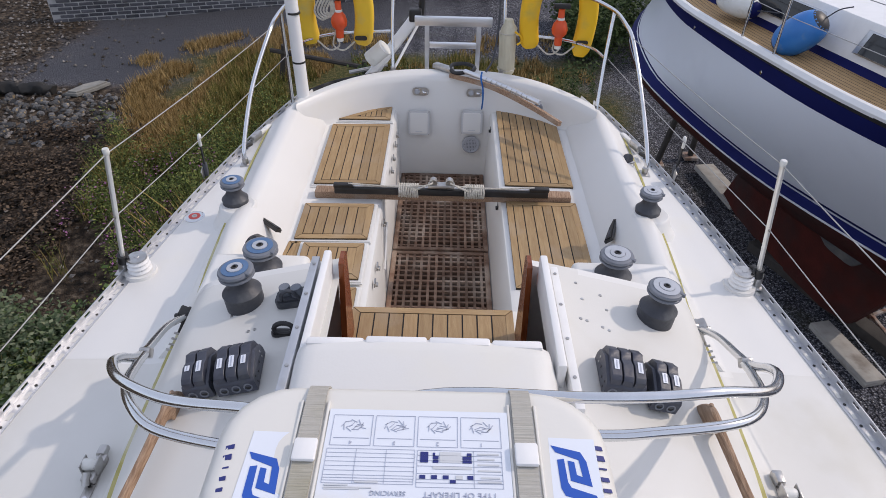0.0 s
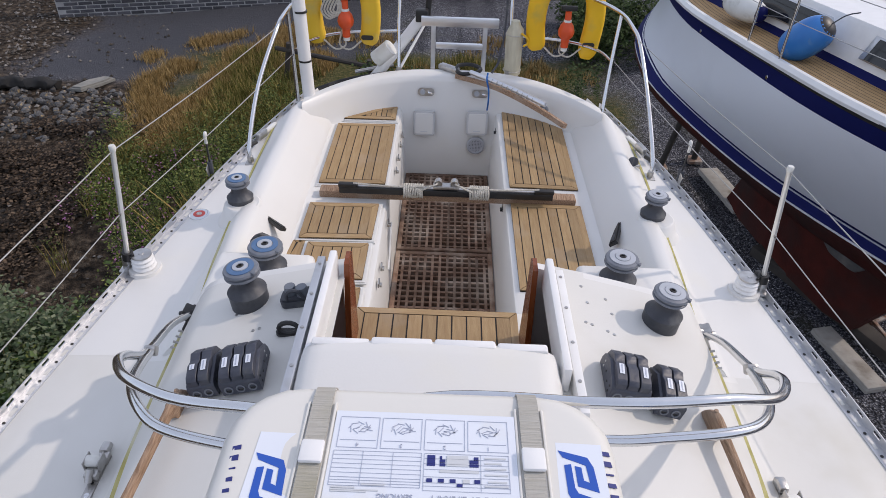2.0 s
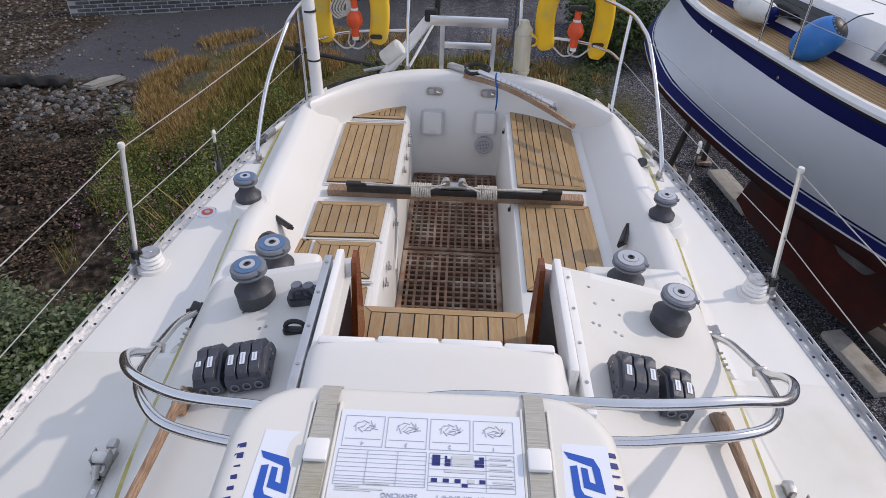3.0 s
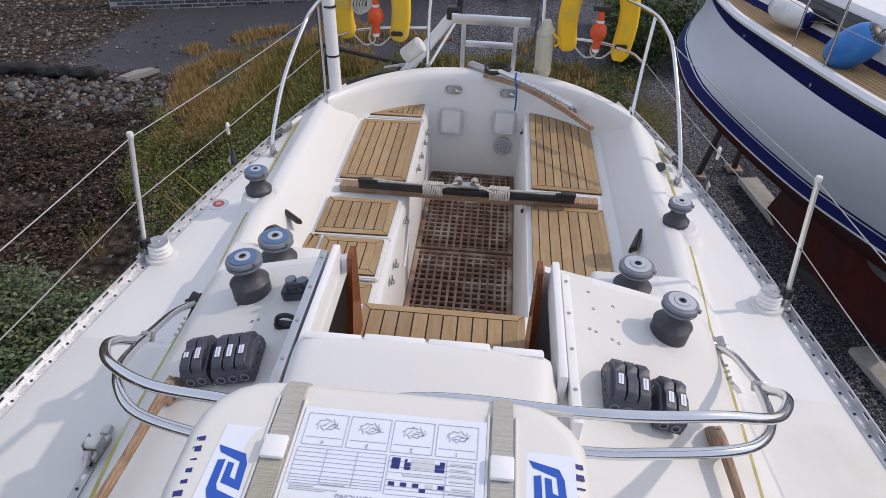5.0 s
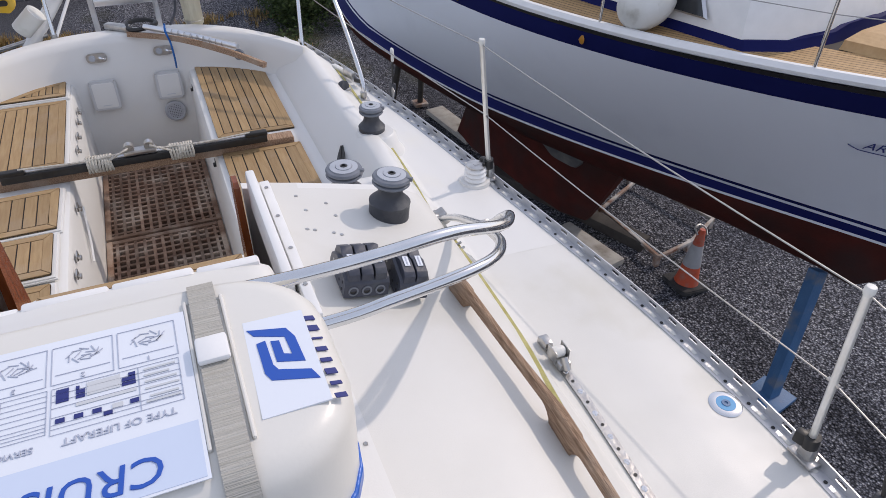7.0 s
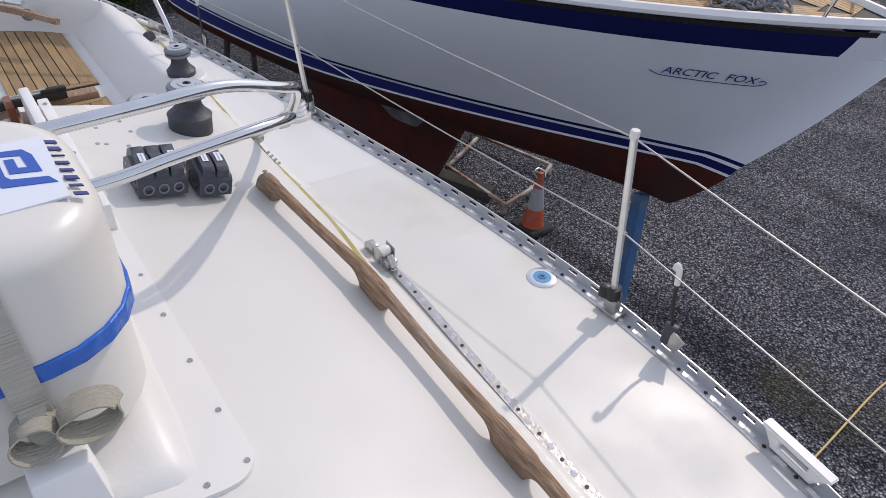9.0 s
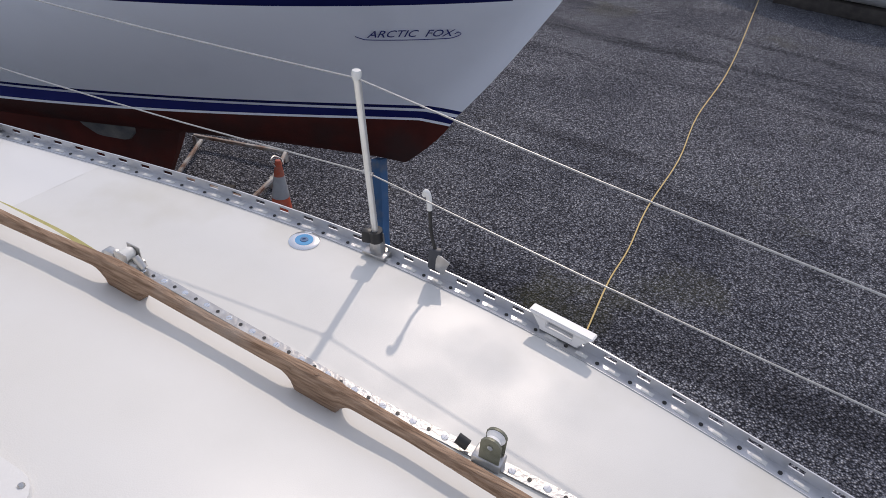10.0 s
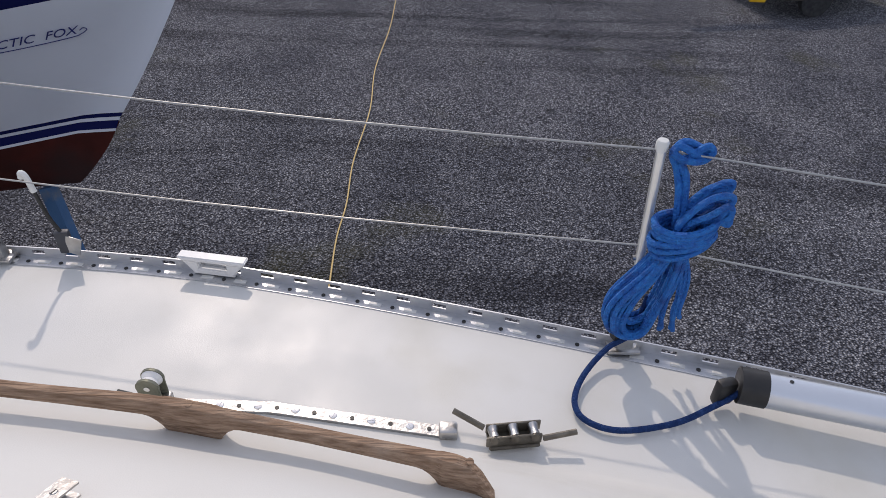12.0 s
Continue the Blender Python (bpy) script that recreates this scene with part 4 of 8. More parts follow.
for x0, x1, y0, y1 in ((-0.040, -0.026, 1.112, 1.136), (-0.018, -0.008, 1.112, 1.118), (-0.018, -0.008, 1.120, 1.126), (-0.018, -0.014, 1.128, 1.134), (0.034, 0.050, 1.112, 1.118), (0.034, 0.050, 1.120, 1.126), (0.042, 0.050, 1.128, 1.134),
                       (-0.040, -0.030, 1.077, 1.084), (-0.020, -0.010, 1.077, 1.084), (0.000, 0.010, 1.077, 1.084), (0.042, 0.052, 1.077, 1.084), (0.012, 0.022, 1.062, 1.068)):
    ink(x0, x1, y0, y1, M["decalnavy"], "printed_block")
for x0, x1, y0, y1 in ((-0.006, 0.032, 1.112, 1.136), (-0.018, 0.050, 1.098, 1.103), (0.022, 0.034, 1.077, 1.084), (0.06, 0.098, 1.131, 1.134), (0.06, 0.09, 1.119, 1.122), (0.06, 0.098, 1.107, 1.110), (0.06, 0.1, 1.094, 1.097), (0.065, 0.098, 1.079, 1.082), (0.06, 0.10, 1.064, 1.067),
                       (-0.15, -0.11, 1.056, 1.059), (-0.2, -0.16, 1.044, 1.047), (-0.20, -0.12, 1.036, 1.0385), (-0.20, -0.14, 1.030, 1.0325)):
    ink(x0, x1, y0, y1, M["greyink"], "printed_grey")
writing("TYPE OF LIFERAFT", 0.0155, M["ink"], pose(0.030, 1.041, ZL + 0.0012, 0, 0, 180), raft)
writing("SERVICING", 0.0125, M["ink"], pose(-0.092, 1.041, ZL + 0.0012, 0, 0, 180), raft)
part("blue_panel", box(B(), (-0.047, 0.971, ZL + 0.0006), (0.322, 0.082, 0.0008)), mat("label_pale_blue", (0.58, 0.66, 0.80), (0.55, 0.63, 0.77), 0.35), lab, world_space=True)
writing("CRUISER", 0.055, M["decalblue"], pose(-0.030, 0.978, ZL + 0.0018, 0, 0, 180), raft, shear=0.1)


def logo(dx, dy):
    """White sticker with a blue folded-band emblem of two plain shapes."""
    st = part("logo_sticker", prism(B(), [(0.184 + dx, 0.986), (0.270 + dx, 0.986), (0.272 + dx, 1.158), (0.190 + dx, 1.160)], 0.9795, 0.9822), M["paper"], raft, "white sticker with a blue emblem", world_space=True)
    for pts in (((0.1927, 1.1425), (0.2435, 1.1290), (0.2517, 1.1090), (0.2545, 1.0599), (0.2195, 1.0712), (0.2190, 1.1110), (0.2300, 1.1085), (0.2310, 1.0824), (0.2410, 1.0780), (0.2385, 1.1130), (0.1995, 1.1285)),
                ((0.2005, 1.1125), (0.2127, 1.1146), (0.2139, 1.0676), (0.2186, 1.0573), (0.2581, 1.0431), (0.2650, 1.0243), (0.2068, 1.0421), (0.2010, 1.0564))):
        part("emblem_band", prism(B(), [(x + dx, y + dy) for x, y in pts], 0.9823, 0.9832), M["decalblue"], st, world_space=True)


logo(0.0, 0.0)
logo(-0.533, -0.028)
for s, xe, ze, tilt_, y0_ in ((1, 0.2785, 0.9778, 20, 1.142), (-1, -0.378, 0.9795, 14, 1.125)):
    for k in range(8):
        bm = B()
        box(bm, (xe + 0.0005 * k, y0_ - 0.0215 * k, ze), (0.016, (0.009, 0.011, 0.003, 0.008, 0.007, 0.010, 0.006, 0.008)[k], 0.0015), rot=(0, s * tilt_, 8))
        part("name_bar", bm, M["decalnavy"], raft, world_space=True)


# ---------------- winches ----------------
def winch(pos, k, ring, label, lean=0, kh=1.0):
    w = thing("winch", pos, label, "winch", "sheet winches")
    w.rotation_euler = (0, radians(lean), 0)
    w.scale = (1, 1, kh / k)
    part("base_drum", lathe(B(), [(0, -0.05), (0.080 * k, -0.05), (0.080 * k, 0.006), (0.082 * k, 0.014), (0.074 * k, 0.026 * k), (0.060 * k, 0.040 * k), (0.050 * k, 0.056 * k), (0.045 * k, 0.076 * k), (0.052 * k, 0.098 * k), (0.05 * k, 0.10 * k), (0, 0.10 * k)], seg=32), M["wdark"], w)
    bm = B()
    lathe(bm, [(0.04 * k, 0.098 * k), (0.068 * k, 0.100 * k), (0.074 * k, 0.107 * k), (0.072 * k, 0.114 * k), (0.060 * k, 0.119 * k), (0.072 * k, 0.124 * k), (0.074 * k, 0.131 * k), (0.070 * k, 0.139 * k), (0.058 * k, 0.143 * k), (0, 0.143 * k)], seg=32)
    part("self_tailing_jaw", bm, M["wtop"], w)
    part("cap_ring", lathe(B(), [(0.056 * k, 0.1425 * k), (0.056 * k, 0.1465 * k), (0.034 * k, 0.1475 * k), (0.034 * k, 0.1425 * k)], seg=32), ring, w)
    part("cap_disc", lathe(B(), [(0.033 * k, 0.143 * k), (0.032 * k, 0.150 * k), (0.016 * k, 0.151 * k), (0.015 * k, 0.146 * k), (0, 0.146 * k)], seg=28), M["wring"], w)
    part("handle_socket", lathe(B(), [(0.0145 * k, 0.147 * k), (0.0105 * k, 0.1525 * k), (0.008 * k, 0.1525 * k), (0.007 * k, 0.147 * k), (0, 0.147 * k)], seg=16), M["black"], w)
    bm = B()
    box(bm, (0.058 * k, -0.035 * k, 0.135 * k), (0.03 * k, 0.016 * k, 0.014), rot=(0, 0, -30), bev=0.003)
    part("feeder_arm", bm, M["wtop"], w)
    return w


winch((0.714, 2.064, 0.494), 0.78, M["wring"], "grey self-tailing winch with pale cap ring on the coachroof", 5, 0.72)
winch((0.712, 2.585, 0.218), 0.95, M["wring"], "grey self-tailing winch with pale cap ring behind the coachroof", 0, 0.83)
winch((-0.671, 2.08, 0.510), 0.80, M["wblue"], "grey self-tailing winch with blue cap ring on the coachroof", -5, 0.76)
winch((-0.752, 2.57, 0.225), 0.96, M["wblue"], "grey self-tailing winch with blue cap ring behind the coachroof", 0, 0.83)
winch((1.03, 3.235, 0.125), 0.78, M["wring"], "small grey winch on the cockpit coaming pad", 0, 0.84)
winch((-1.060, 3.235, 0.128), 0.80, M["wblue"], "small grey winch with blue cap on the coaming pad", 0, 0.84)


# ---------------- rope clutches ----------------
def clutch_bank(x, y, levers, lean, turn, labels):
    z = roof_z(x, y)
    cb = thing("rope_clutch", (x, y, z), "dark grey %s-lever rope clutch bank bolted to the coachroof" % ("three" if levers == 3 else "two"), "rope clutch", "rope clutches")
    cb.location.z += 0.004 + 0.05 * abs(x) * 0.2
    cb.rotation_euler = (radians(-2), radians(lean), radians(turn))
    cb.scale = (0.96, 0.78, 1.02)
    w = 0.036
    tot = w * levers + 0.012
    bm = B()
    prof = [(-0.098, 0.0), (-0.100, 0.040), (-0.088, 0.052), (0.02, 0.070), (0.085, 0.046), (0.098, 0.024), (0.098, 0.0)]
    a = [bm.verts.new((-tot / 2, py, pz)) for py, pz in prof]
    b = [bm.verts.new((tot / 2, py, pz)) for py, pz in prof]
    bm.faces.new(a)
    bm.faces.new(b[::-1])
    for i in range(len(prof)):
        j = (i + 1) % len(prof)
        bm.faces.new((a[i], a[j], b[j], b[i]))
    bmesh.ops.recalc_face_normals(bm, faces=bm.faces)
    bmesh.ops.bevel(bm, geom=list(bm.edges), offset=0.0015, segments=1, affect='EDGES')
    part("body", bm, M["clutch"], cb)
    for k in range(levers):
        xc = (k - (levers - 1) / 2) * w
        bm = B()
        lp = [(-0.094, 0.045), (-0.096, 0.066), (-0.080, 0.075), (-0.03, 0.084), (0.0, 0.079), (0.03, 0.088), (0.075, 0.070), (0.094, 0.040), (0.05, 0.050)]
        a = [bm.verts.new((xc - 0.0155, py, pz)) for py, pz in lp]
        b = [bm.verts.new((xc + 0.0155, py, pz)) for py, pz in lp]
        bm.faces.new(a)
        bm.faces.new(b[::-1])
        for i in range(len(lp)):
            j = (i + 1) % len(lp)
            bm.faces.new((a[i], a[j], b[j], b[i]))
        bmesh.ops.recalc_face_normals(bm, faces=bm.faces)
        bmesh.ops.bevel(bm, geom=list(bm.edges), offset=0.0012, segments=1, affect='EDGES')
        lv = part("lever", bm, M["clutch"], cb)
        if labels[k]:
            ln = labels[k]
            bm = B()
            box(bm, (xc, -0.038, 0.0838), (0.015, ln, 0.0012), rot=(9, 0, 0))
            tg = part("name_tag", bm, M["paper"], lv, "small white printed tag")
            bm = B()
            box(bm, (xc, -0.038, 0.0848), (0.004, ln * 0.8, 0.0008), rot=(9, 0, 0))
            part("unreadable_print", bm, M["ink"], lv)
        bm = B()
        lathe(bm, [(0.0135, 0.0), (0.0135, 0.004), (0.0095, 0.004), (0.0095, -0.01), (0, -0.01)], (xc, -0.0985, 0.021), seg=16, rot=(90, 0, 0))
        part("rope_port", bm, M["wtop"], cb, "pale-rimmed rope hole")
        bm = B()
        lathe(bm, [(0.0094, 0), (0, 0)], (xc, -0.0990, 0.021), seg=14, rot=(90, 0, 0))
        part("port_hollow", bm, M["black"], cb)
    for sx in (-1, 1):
        for yy, zz in ((-0.07, 0.015), (-0.03, 0.022), (0.01, 0.03), (0.05, 0.022), (-0.07, 0.035), (0.05, 0.04)):
            bm = B()
            lathe(bm, [(0, 0.0015), (0.004, 0.001), (0.0045, -0.001)], (sx * (tot / 2 + 0.0005), yy, zz), seg=8, rot=(0, 90 * sx, 0))
            part("rivet", bm, M["black"] if yy < 0.04 else M["steel2"], cb)


clutch_bank(-0.585, 1.735, 3, -11, 6, (0.042, 0.05, 0.035))
clutch_bank(-0.695, 1.735, 2, -14, 6, (0.022, 0.045))
clutch_bank(0.512, 1.735, 3, 9, -3, (0.042, 0.0, 0.045))
clutch_bank(0.628, 1.715, 2, 12, -3, (0.042, 0.045))


# ---------------- handrails, tracks, jackstays ----------------
HX = [(-0.34, 0.645), (-0.295, 0.678), (-0.03, 0.73), (0.2, 0.766), (0.48, 0.785), (0.8, 0.79), (1.2, 0.798), (1.7, 0.763)]


def handrail(s):
    hr = thing("handrail", (s * 0.82, 0.7, 0.37), "weathered grey-brown teak handrail along the coachroof", "handrail", "coachroof handrails")
    bm = B()
    rows = []
    feet = (-0.28, 0.165, 0.675, 1.165, 1.655)
    ys = [-0.32 + i * 0.0101 for i in range(201)]
    for y in ys:
        x = lerp_table(HX, y)
        zr = roof_z(x, y)
        near = min(abs(y - f) for f in feet)
        end = min(y + 0.32, 1.70 - y)
        drop = 1.0 if near < 0.038 else max(0.0, 1 - (near - 0.038) / 0.045) ** 2.2
        zlo = (zr + 0.036) * (1 - drop) + (zr - 0.012) * drop
        ztop = zr + 0.064 - (0.055 * (1 - min(1, end / 0.065)) ** 2) + 0.004 * math.cos((y - 0.2) * 13)
        wd = 0.0128 + (0.003 if drop > 0.5 else 0.0)
        if end < 0.02:
            wd *= 0.8
        sec = [(-wd * 0.8, zlo), (wd * 0.8, zlo), (wd, (zlo + ztop) / 2 if drop < 0.5 else ztop - 0.03), (wd * 0.92, ztop - 0.010), (wd * 0.55, ztop - 0.002), (0, ztop), (-wd * 0.55, ztop - 0.002), (-wd * 0.92, ztop - 0.010), (-wd, (zlo + ztop) / 2 if drop < 0.5 else ztop - 0.03)]
        rows.append([(s * (x + dx), y, z) for dx, z in sec])
    vr = [[bm.verts.new(p) for p in r] for r in rows]
    for a, b in zip(vr, vr[1:]):
        for i in range(9):
            j = (i + 1) % 9
            bm.faces.new((a[i], a[j], b[j], b[i]))
    bm.faces.new(vr[0])
    bm.faces.new(vr[-1])
    bmesh.ops.recalc_face_normals(bm, faces=bm.faces)
    part("rail", bm, M["oldteak"], hr, world_space=True)
    for f in feet:
        bm = B()
        x = lerp_table(HX, f)
        lathe(bm, [(0, 0.0008), (0.006, 0.0005), (0.0065, -0.001)], (s * x, f, roof_z(x, f) + 0.0675), seg=10)
        part("wood_plug", bm, M["oldteak"], hr, world_space=True)


handrail(1)
handrail(-1)
TX = [(-0.28, 1.022), (0.158, 1.081), (0.71, 1.085), (1.15, 1.114), (1.5, 1.137), (1.77, 1.141)]


def track(s):
    tr = thing("genoa_track", (s * 1.1, 0.7, 0.02), "silver sheet lead track with slotted screws beside the coachroof", "sail track", "sheet tracks")
    bm = B()
    ys = [-0.245 + 0.05 * i for i in range(41)]
    ribbon(bm, [(s * lerp_table(TX, y), y, 0.026) for y in ys], 0.030, 0.009, n=1)
    part("rail", bm, M["steel2"], tr, world_space=True)
    for i in range(44):
        y = -0.212 + 0.0445 * i
        x = lerp_table(TX, y)
        bm = B()
        if i % 2:
            lathe(bm, [(0, 0.0015), (0.0085, 0.001), (0.010, -0.001)], (s * x, y, 0.0315), seg=12)
            box(bm, (s * x, y, 0.033), (0.014, 0.002, 0.0012), rot=(0, 0, 31 * i))
            part("slotted_screw", bm, M["steel"], tr, world_space=True)
        else:
            lathe(bm, [(0, 0.0006), (0.0055, 0.0006)], (s * x, y, 0.0312), seg=10)
            part("pin_hole", bm, M["black"], tr, world_space=True)
    for y in (-0.255, 1.75):
        bm = B()
        box(bm, (s * lerp_table(TX, y), y, 0.034), (0.036, 0.042, 0.030), bev=0.006)
        part("end_stop", bm, M["steel2"], tr, world_space=True)


track(1)
track(-1)


def lead_car(x, y, s):
    c = thing("lead_car", (x, y, 0.03), "grey metal sheet lead car sitting on the track", "lead car")
    part("slide", box(B(), (x, y, 0.045), (0.045, 0.075, 0.028), bev=0.006), M["steel2"], c, world_space=True)
    part("pin_knob", cyl(B(), (x, y - 0.05, 0.045), (x, y - 0.02, 0.075), 0.012, seg=12), M["steel2"], c, world_space=True)
    bm = B()
    lathe(bm, [(0, 0.022), (0.014, 0.020), (0.019, 0.012), (0.020, 0.0), (0.020, -0.022), (0, -0.022)], (x, y + 0.012, 0.072), seg=16, rot=(0, 90, 0))
    part("sheave_boss", bm, M["whitefender"], c, "worn pale sheave", world_space=True)
    for dx in (-0.024, 0.024):
        part("cheek", box(B(), (x + dx, y + 0.012, 0.068), (0.004, 0.052, 0.046), bev=0.0015), M["steel2"], c, world_space=True)
    part("rear_stop", box(B(), (x, y + 0.085, 0.045), (0.036, 0.05, 0.026), bev=0.008, taper=(0.8, 0.8)), M["steel2"], c, world_space=True)


lead_car(1.138, 1.652, 1)
lead_car(-1.146, 1.70, -1)

blk = thing("turning_block", (1.078, 0.42, 0.03), "upright grey sheave block on the track", "block")
bm = B()
for dx in (-0.016, 0.016):
    box(bm, (1.078 + dx, 0.42, 0.075), (0.004, 0.052, 0.085), bev=0.0015)
    lathe(bm, [(0, 0.0035), (0.026, 0.0035), (0.026, -0.0035), (0, -0.0035)], (1.078 + dx, 0.42, 0.108), seg=20, rot=(0, 90, 0))
part("cheek", bm, mat("tarnished_cheek", (0.15, 0.155, 0.11), (0.24, 0.24, 0.19), 0.5, 0.4, scale=20, bump=0.2), blk, world_space=True)
part("sheave", lathe(B(), [(0, 0.012), (0.024, 0.012), (0.018, 0.0), (0.024, -0.012), (0, -0.012)], (1.078, 0.42, 0.108), seg=24, rot=(0, 90, 0)), M["white"], blk, world_space=True)
part("slide", box(B(), (1.078, 0.425, 0.043), (0.046, 0.075, 0.026), bev=0.006), M["steel2"], blk, world_space=True)
part("axle", cyl(B(), (1.056, 0.42, 0.108), (1.10, 0.42, 0.108), 0.007, seg=10), M["steel"], blk, world_space=True)
part("knob", cyl(B(), (1.078, 0.48, 0.05), (1.078, 0.51, 0.06), 0.014, seg=12), M["black"], blk, "black plastic knob", world_space=True)

for s in (1, -1):
    bm = B()
    line = [(1.13, 4.28), (1.13, 3.8), (1.115, 3.45), (1.09, 3.13), (1.05, 2.75), (1.01, 2.44), (0.98, 2.20), (0.94, 1.93), (0.91, 1.72), (0.88, 1.48), (0.852, 1.30), (0.835, 1.1), (0.825, 0.92)]
    pts = [(s * x, y, roof_z(x, y) + 0.004) for x, y in line]
    ribbon(bm, pts, 0.013, 0.002)
    flat("jackstay", bm, M["yellowweb"], "faded yellow webbing jackstay lying along the side deck", "jackstay", group="jackstays", base=pts[2])

# ---------------- spray hood frame ----------------
sh = thing("spray_hood_frame", (0, 1.6, 0.15), "folded stainless tube spray hood frame, no canvas", "hood frame")
bm = B()
starboard = [(0.938, 2.183, 0.305), (0.93, 2.03, 0.41), (0.877, 1.744, 0.584), (0.849, 1.605, 0.709), (0.802, 1.497, 0.793), (0.728, 1.404, 0.848), (0.592, 1.346, 0.905), (0.45, 1.322, 0.914), (0.297, 1.316, 0.913)]
port = [(-0.938, 2.183, 0.305), (-0.93, 2.02, 0.405)] + [(-0.858, 1.722, 0.583), (-0.831, 1.588, 0.71), (-0.79, 1.491, 0.789), (-0.711, 1.389, 0.849), (-0.573, 1.305, 0.889), (-0.409, 1.27, 0.912), (-0.25, 1.252, 0.921)]
tube(bm, starboard + [(0, 1.325, 0.905)] + port[::-1], 0.0125, seg=12)
part("forward_hoop", bm, M["steel"], sh, world_space=True)
bm = B()
starboard = [(0.874, 1.761, 0.571), (0.835, 1.63, 0.649), (0.779, 1.484, 0.734), (0.709, 1.385, 0.785), (0.62, 1.338, 0.806), (0.468, 1.316, 0.806), (0.336, 1.312, 0.796)]
port = [(-0.857, 1.746, 0.566), (-0.82, 1.62, 0.645), (-0.766, 1.477, 0.732), (-0.694, 1.365, 0.787), (-0.617, 1.301, 0.796), (-0.469, 1.259, 0.805), (-0.338, 1.245, 0.81)]
tube(bm, starboard + [(0, 1.325, 0.79)] + port[::-1], 0.0125, seg=12)
part("after_hoop", bm, M["steel"], sh, world_space=True)
for s in (1, -1):
    bm = B()
    box(bm, (0.874, 1.75, 0.578) if s > 0 else (-0.857, 1.746, 0.566), (0.034, 0.03, 0.034), rot=(40, 0, 0), bev=0.006)
    part("hinge_clamp", bm, M["steel2"], sh, world_space=True)
    bm = B()
    box(bm, (s * 0.945, 2.185, 0.285), (0.014, 0.075, 0.075), rot=(0, s * -28, 0), bev=0.004)
    box(bm, (s * 0.945, 2.19, 0.305), (0.045, 0.05, 0.045), rot=(0, s * -28, 0), bev=0.006)
    cyl(bm, (s * 0.915, 2.185, 0.315), (s * 0.975, 2.185, 0.30), 0.012, seg=12)
    part("deck_hinge", bm, M["black"] if s < 0 else M["steel2"], sh, world_space=True)
    bm = B()
    for k in range(4):
        cyl(bm, (s * 0.955, 2.14 - 0.028 * k, 0.255), (s * 0.975, 2.14 - 0.028 * k, 0.262), 0.0045, seg=8)
    part("snap_studs", bm, M["steel2"], sh, world_space=True)


# ---------------- teak in the cockpit ----------------
def clip_line(poly, x):
    """The y range of a convex plan polygon at x."""
    ys = []
    for (x0, y0), (x1, y1) in zip(poly, poly[1:] + poly[:1]):
        if (x0 - x) * (x1 - x) <= 0 and abs(x1 - x0) > 1e-9:
            ys.append(y0 + (y1 - y0) * (x - x0) / (x1 - x0))
    return (min(ys), max(ys)) if len(ys) > 1 else None


def teak_panel(poly, z, n, label, lid=True, margin=0.034, thick=0.012):
    """Seat panel: moulded lid, black bed, margin boards round it and n planks along y."""
    cx = sum(p[0] for p in poly) / len(poly)
    cy = sum(p[1] for p in poly) / len(poly)
    tp_ = thing("seat_panel", (cx, cy, z), label, "teak panel", "teak cockpit panels")
    if lid:
        big = [(cx + (x - cx) * 1.0 + (0.02 if x > cx else -0.02), cy + (y - cy) + (0.02 if y > cy else -0.02)) for x, y in poly]
        part("lid", prism(B(), big, z + 0.001, z + 0.014, bev=0.006), M["gel"], tp_, "white moulded lid", world_space=True)
        z = z + 0.013
    part("caulking_bed", prism(B(), poly, z, z + thick - 0.003), M["caulk_shade_black"], tp_, world_space=True)
    k = len(poly)
    inner = []
    ctr = Vector((cx, cy))
    area = sum(a[0] * b[1] - b[0] * a[1] for a, b in zip(poly, poly[1:] + poly[:1]))
    P = [Vector(p) for p in (poly if area > 0 else poly[::-1])]
    for i in range(k):
        a, b, c = P[i - 1], P[i], P[(i + 1) % k]
        d1, d2 = (b - a).normalized(), (c - b).normalized()
        n1, n2 = Vector((-d1.y, d1.x)), Vector((-d2.y, d2.x))
        h = (n1 + n2).normalized()
        inner.append(b + h * margin / max(0.3, h.dot(n1)))
    g = 0.005
    for i in range(k):
        j = (i + 1) % k
        d = (P[j] - P[i]).normalized() * g * 0.5
        part("margin_board", prism(B(), [P[i] + d, P[j] - d, inner[j] - d, inner[i] + d], z + 0.002, z + thick), M["teakx"] if abs(d.x) > abs(d.y) else M["teak"], tp_, world_space=True)
    ins = [(p.x, p.y) for p in inner]
    x0, x1 = min(p[0] for p in ins), max(p[0] for p in ins)
    w = (x1 - x0) / n
    for i in range(n):
        a, b = x0 + w * i + g, x0 + w * (i + 1) - g * 0.2
        pa_, pb_ = clip_line(ins, a + 0.25 * w), clip_line(ins, b - 0.25 * w)
        if not pa_ or not pb_:
            continue
        e_ = 0.25 * w / max(1e-6, (b - a) - 0.5 * w)
        ra = tuple(p - (q - p) * e_ for p, q in zip(pa_, pb_))
        rb = tuple(q + (q - p) * e_ for p, q in zip(pa_, pb_))
        q = [(a, ra[0] + g), (b, rb[0] + g), (b, rb[1] - g), (a, ra[1] - g)]
        if min(ra[1] - ra[0], rb[1] - rb[0]) < 0.02:
            continue
        part("plank", prism(B(), q, z + 0.002, z + thick), M["teak"], tp_, world_space=True)
    return tp_


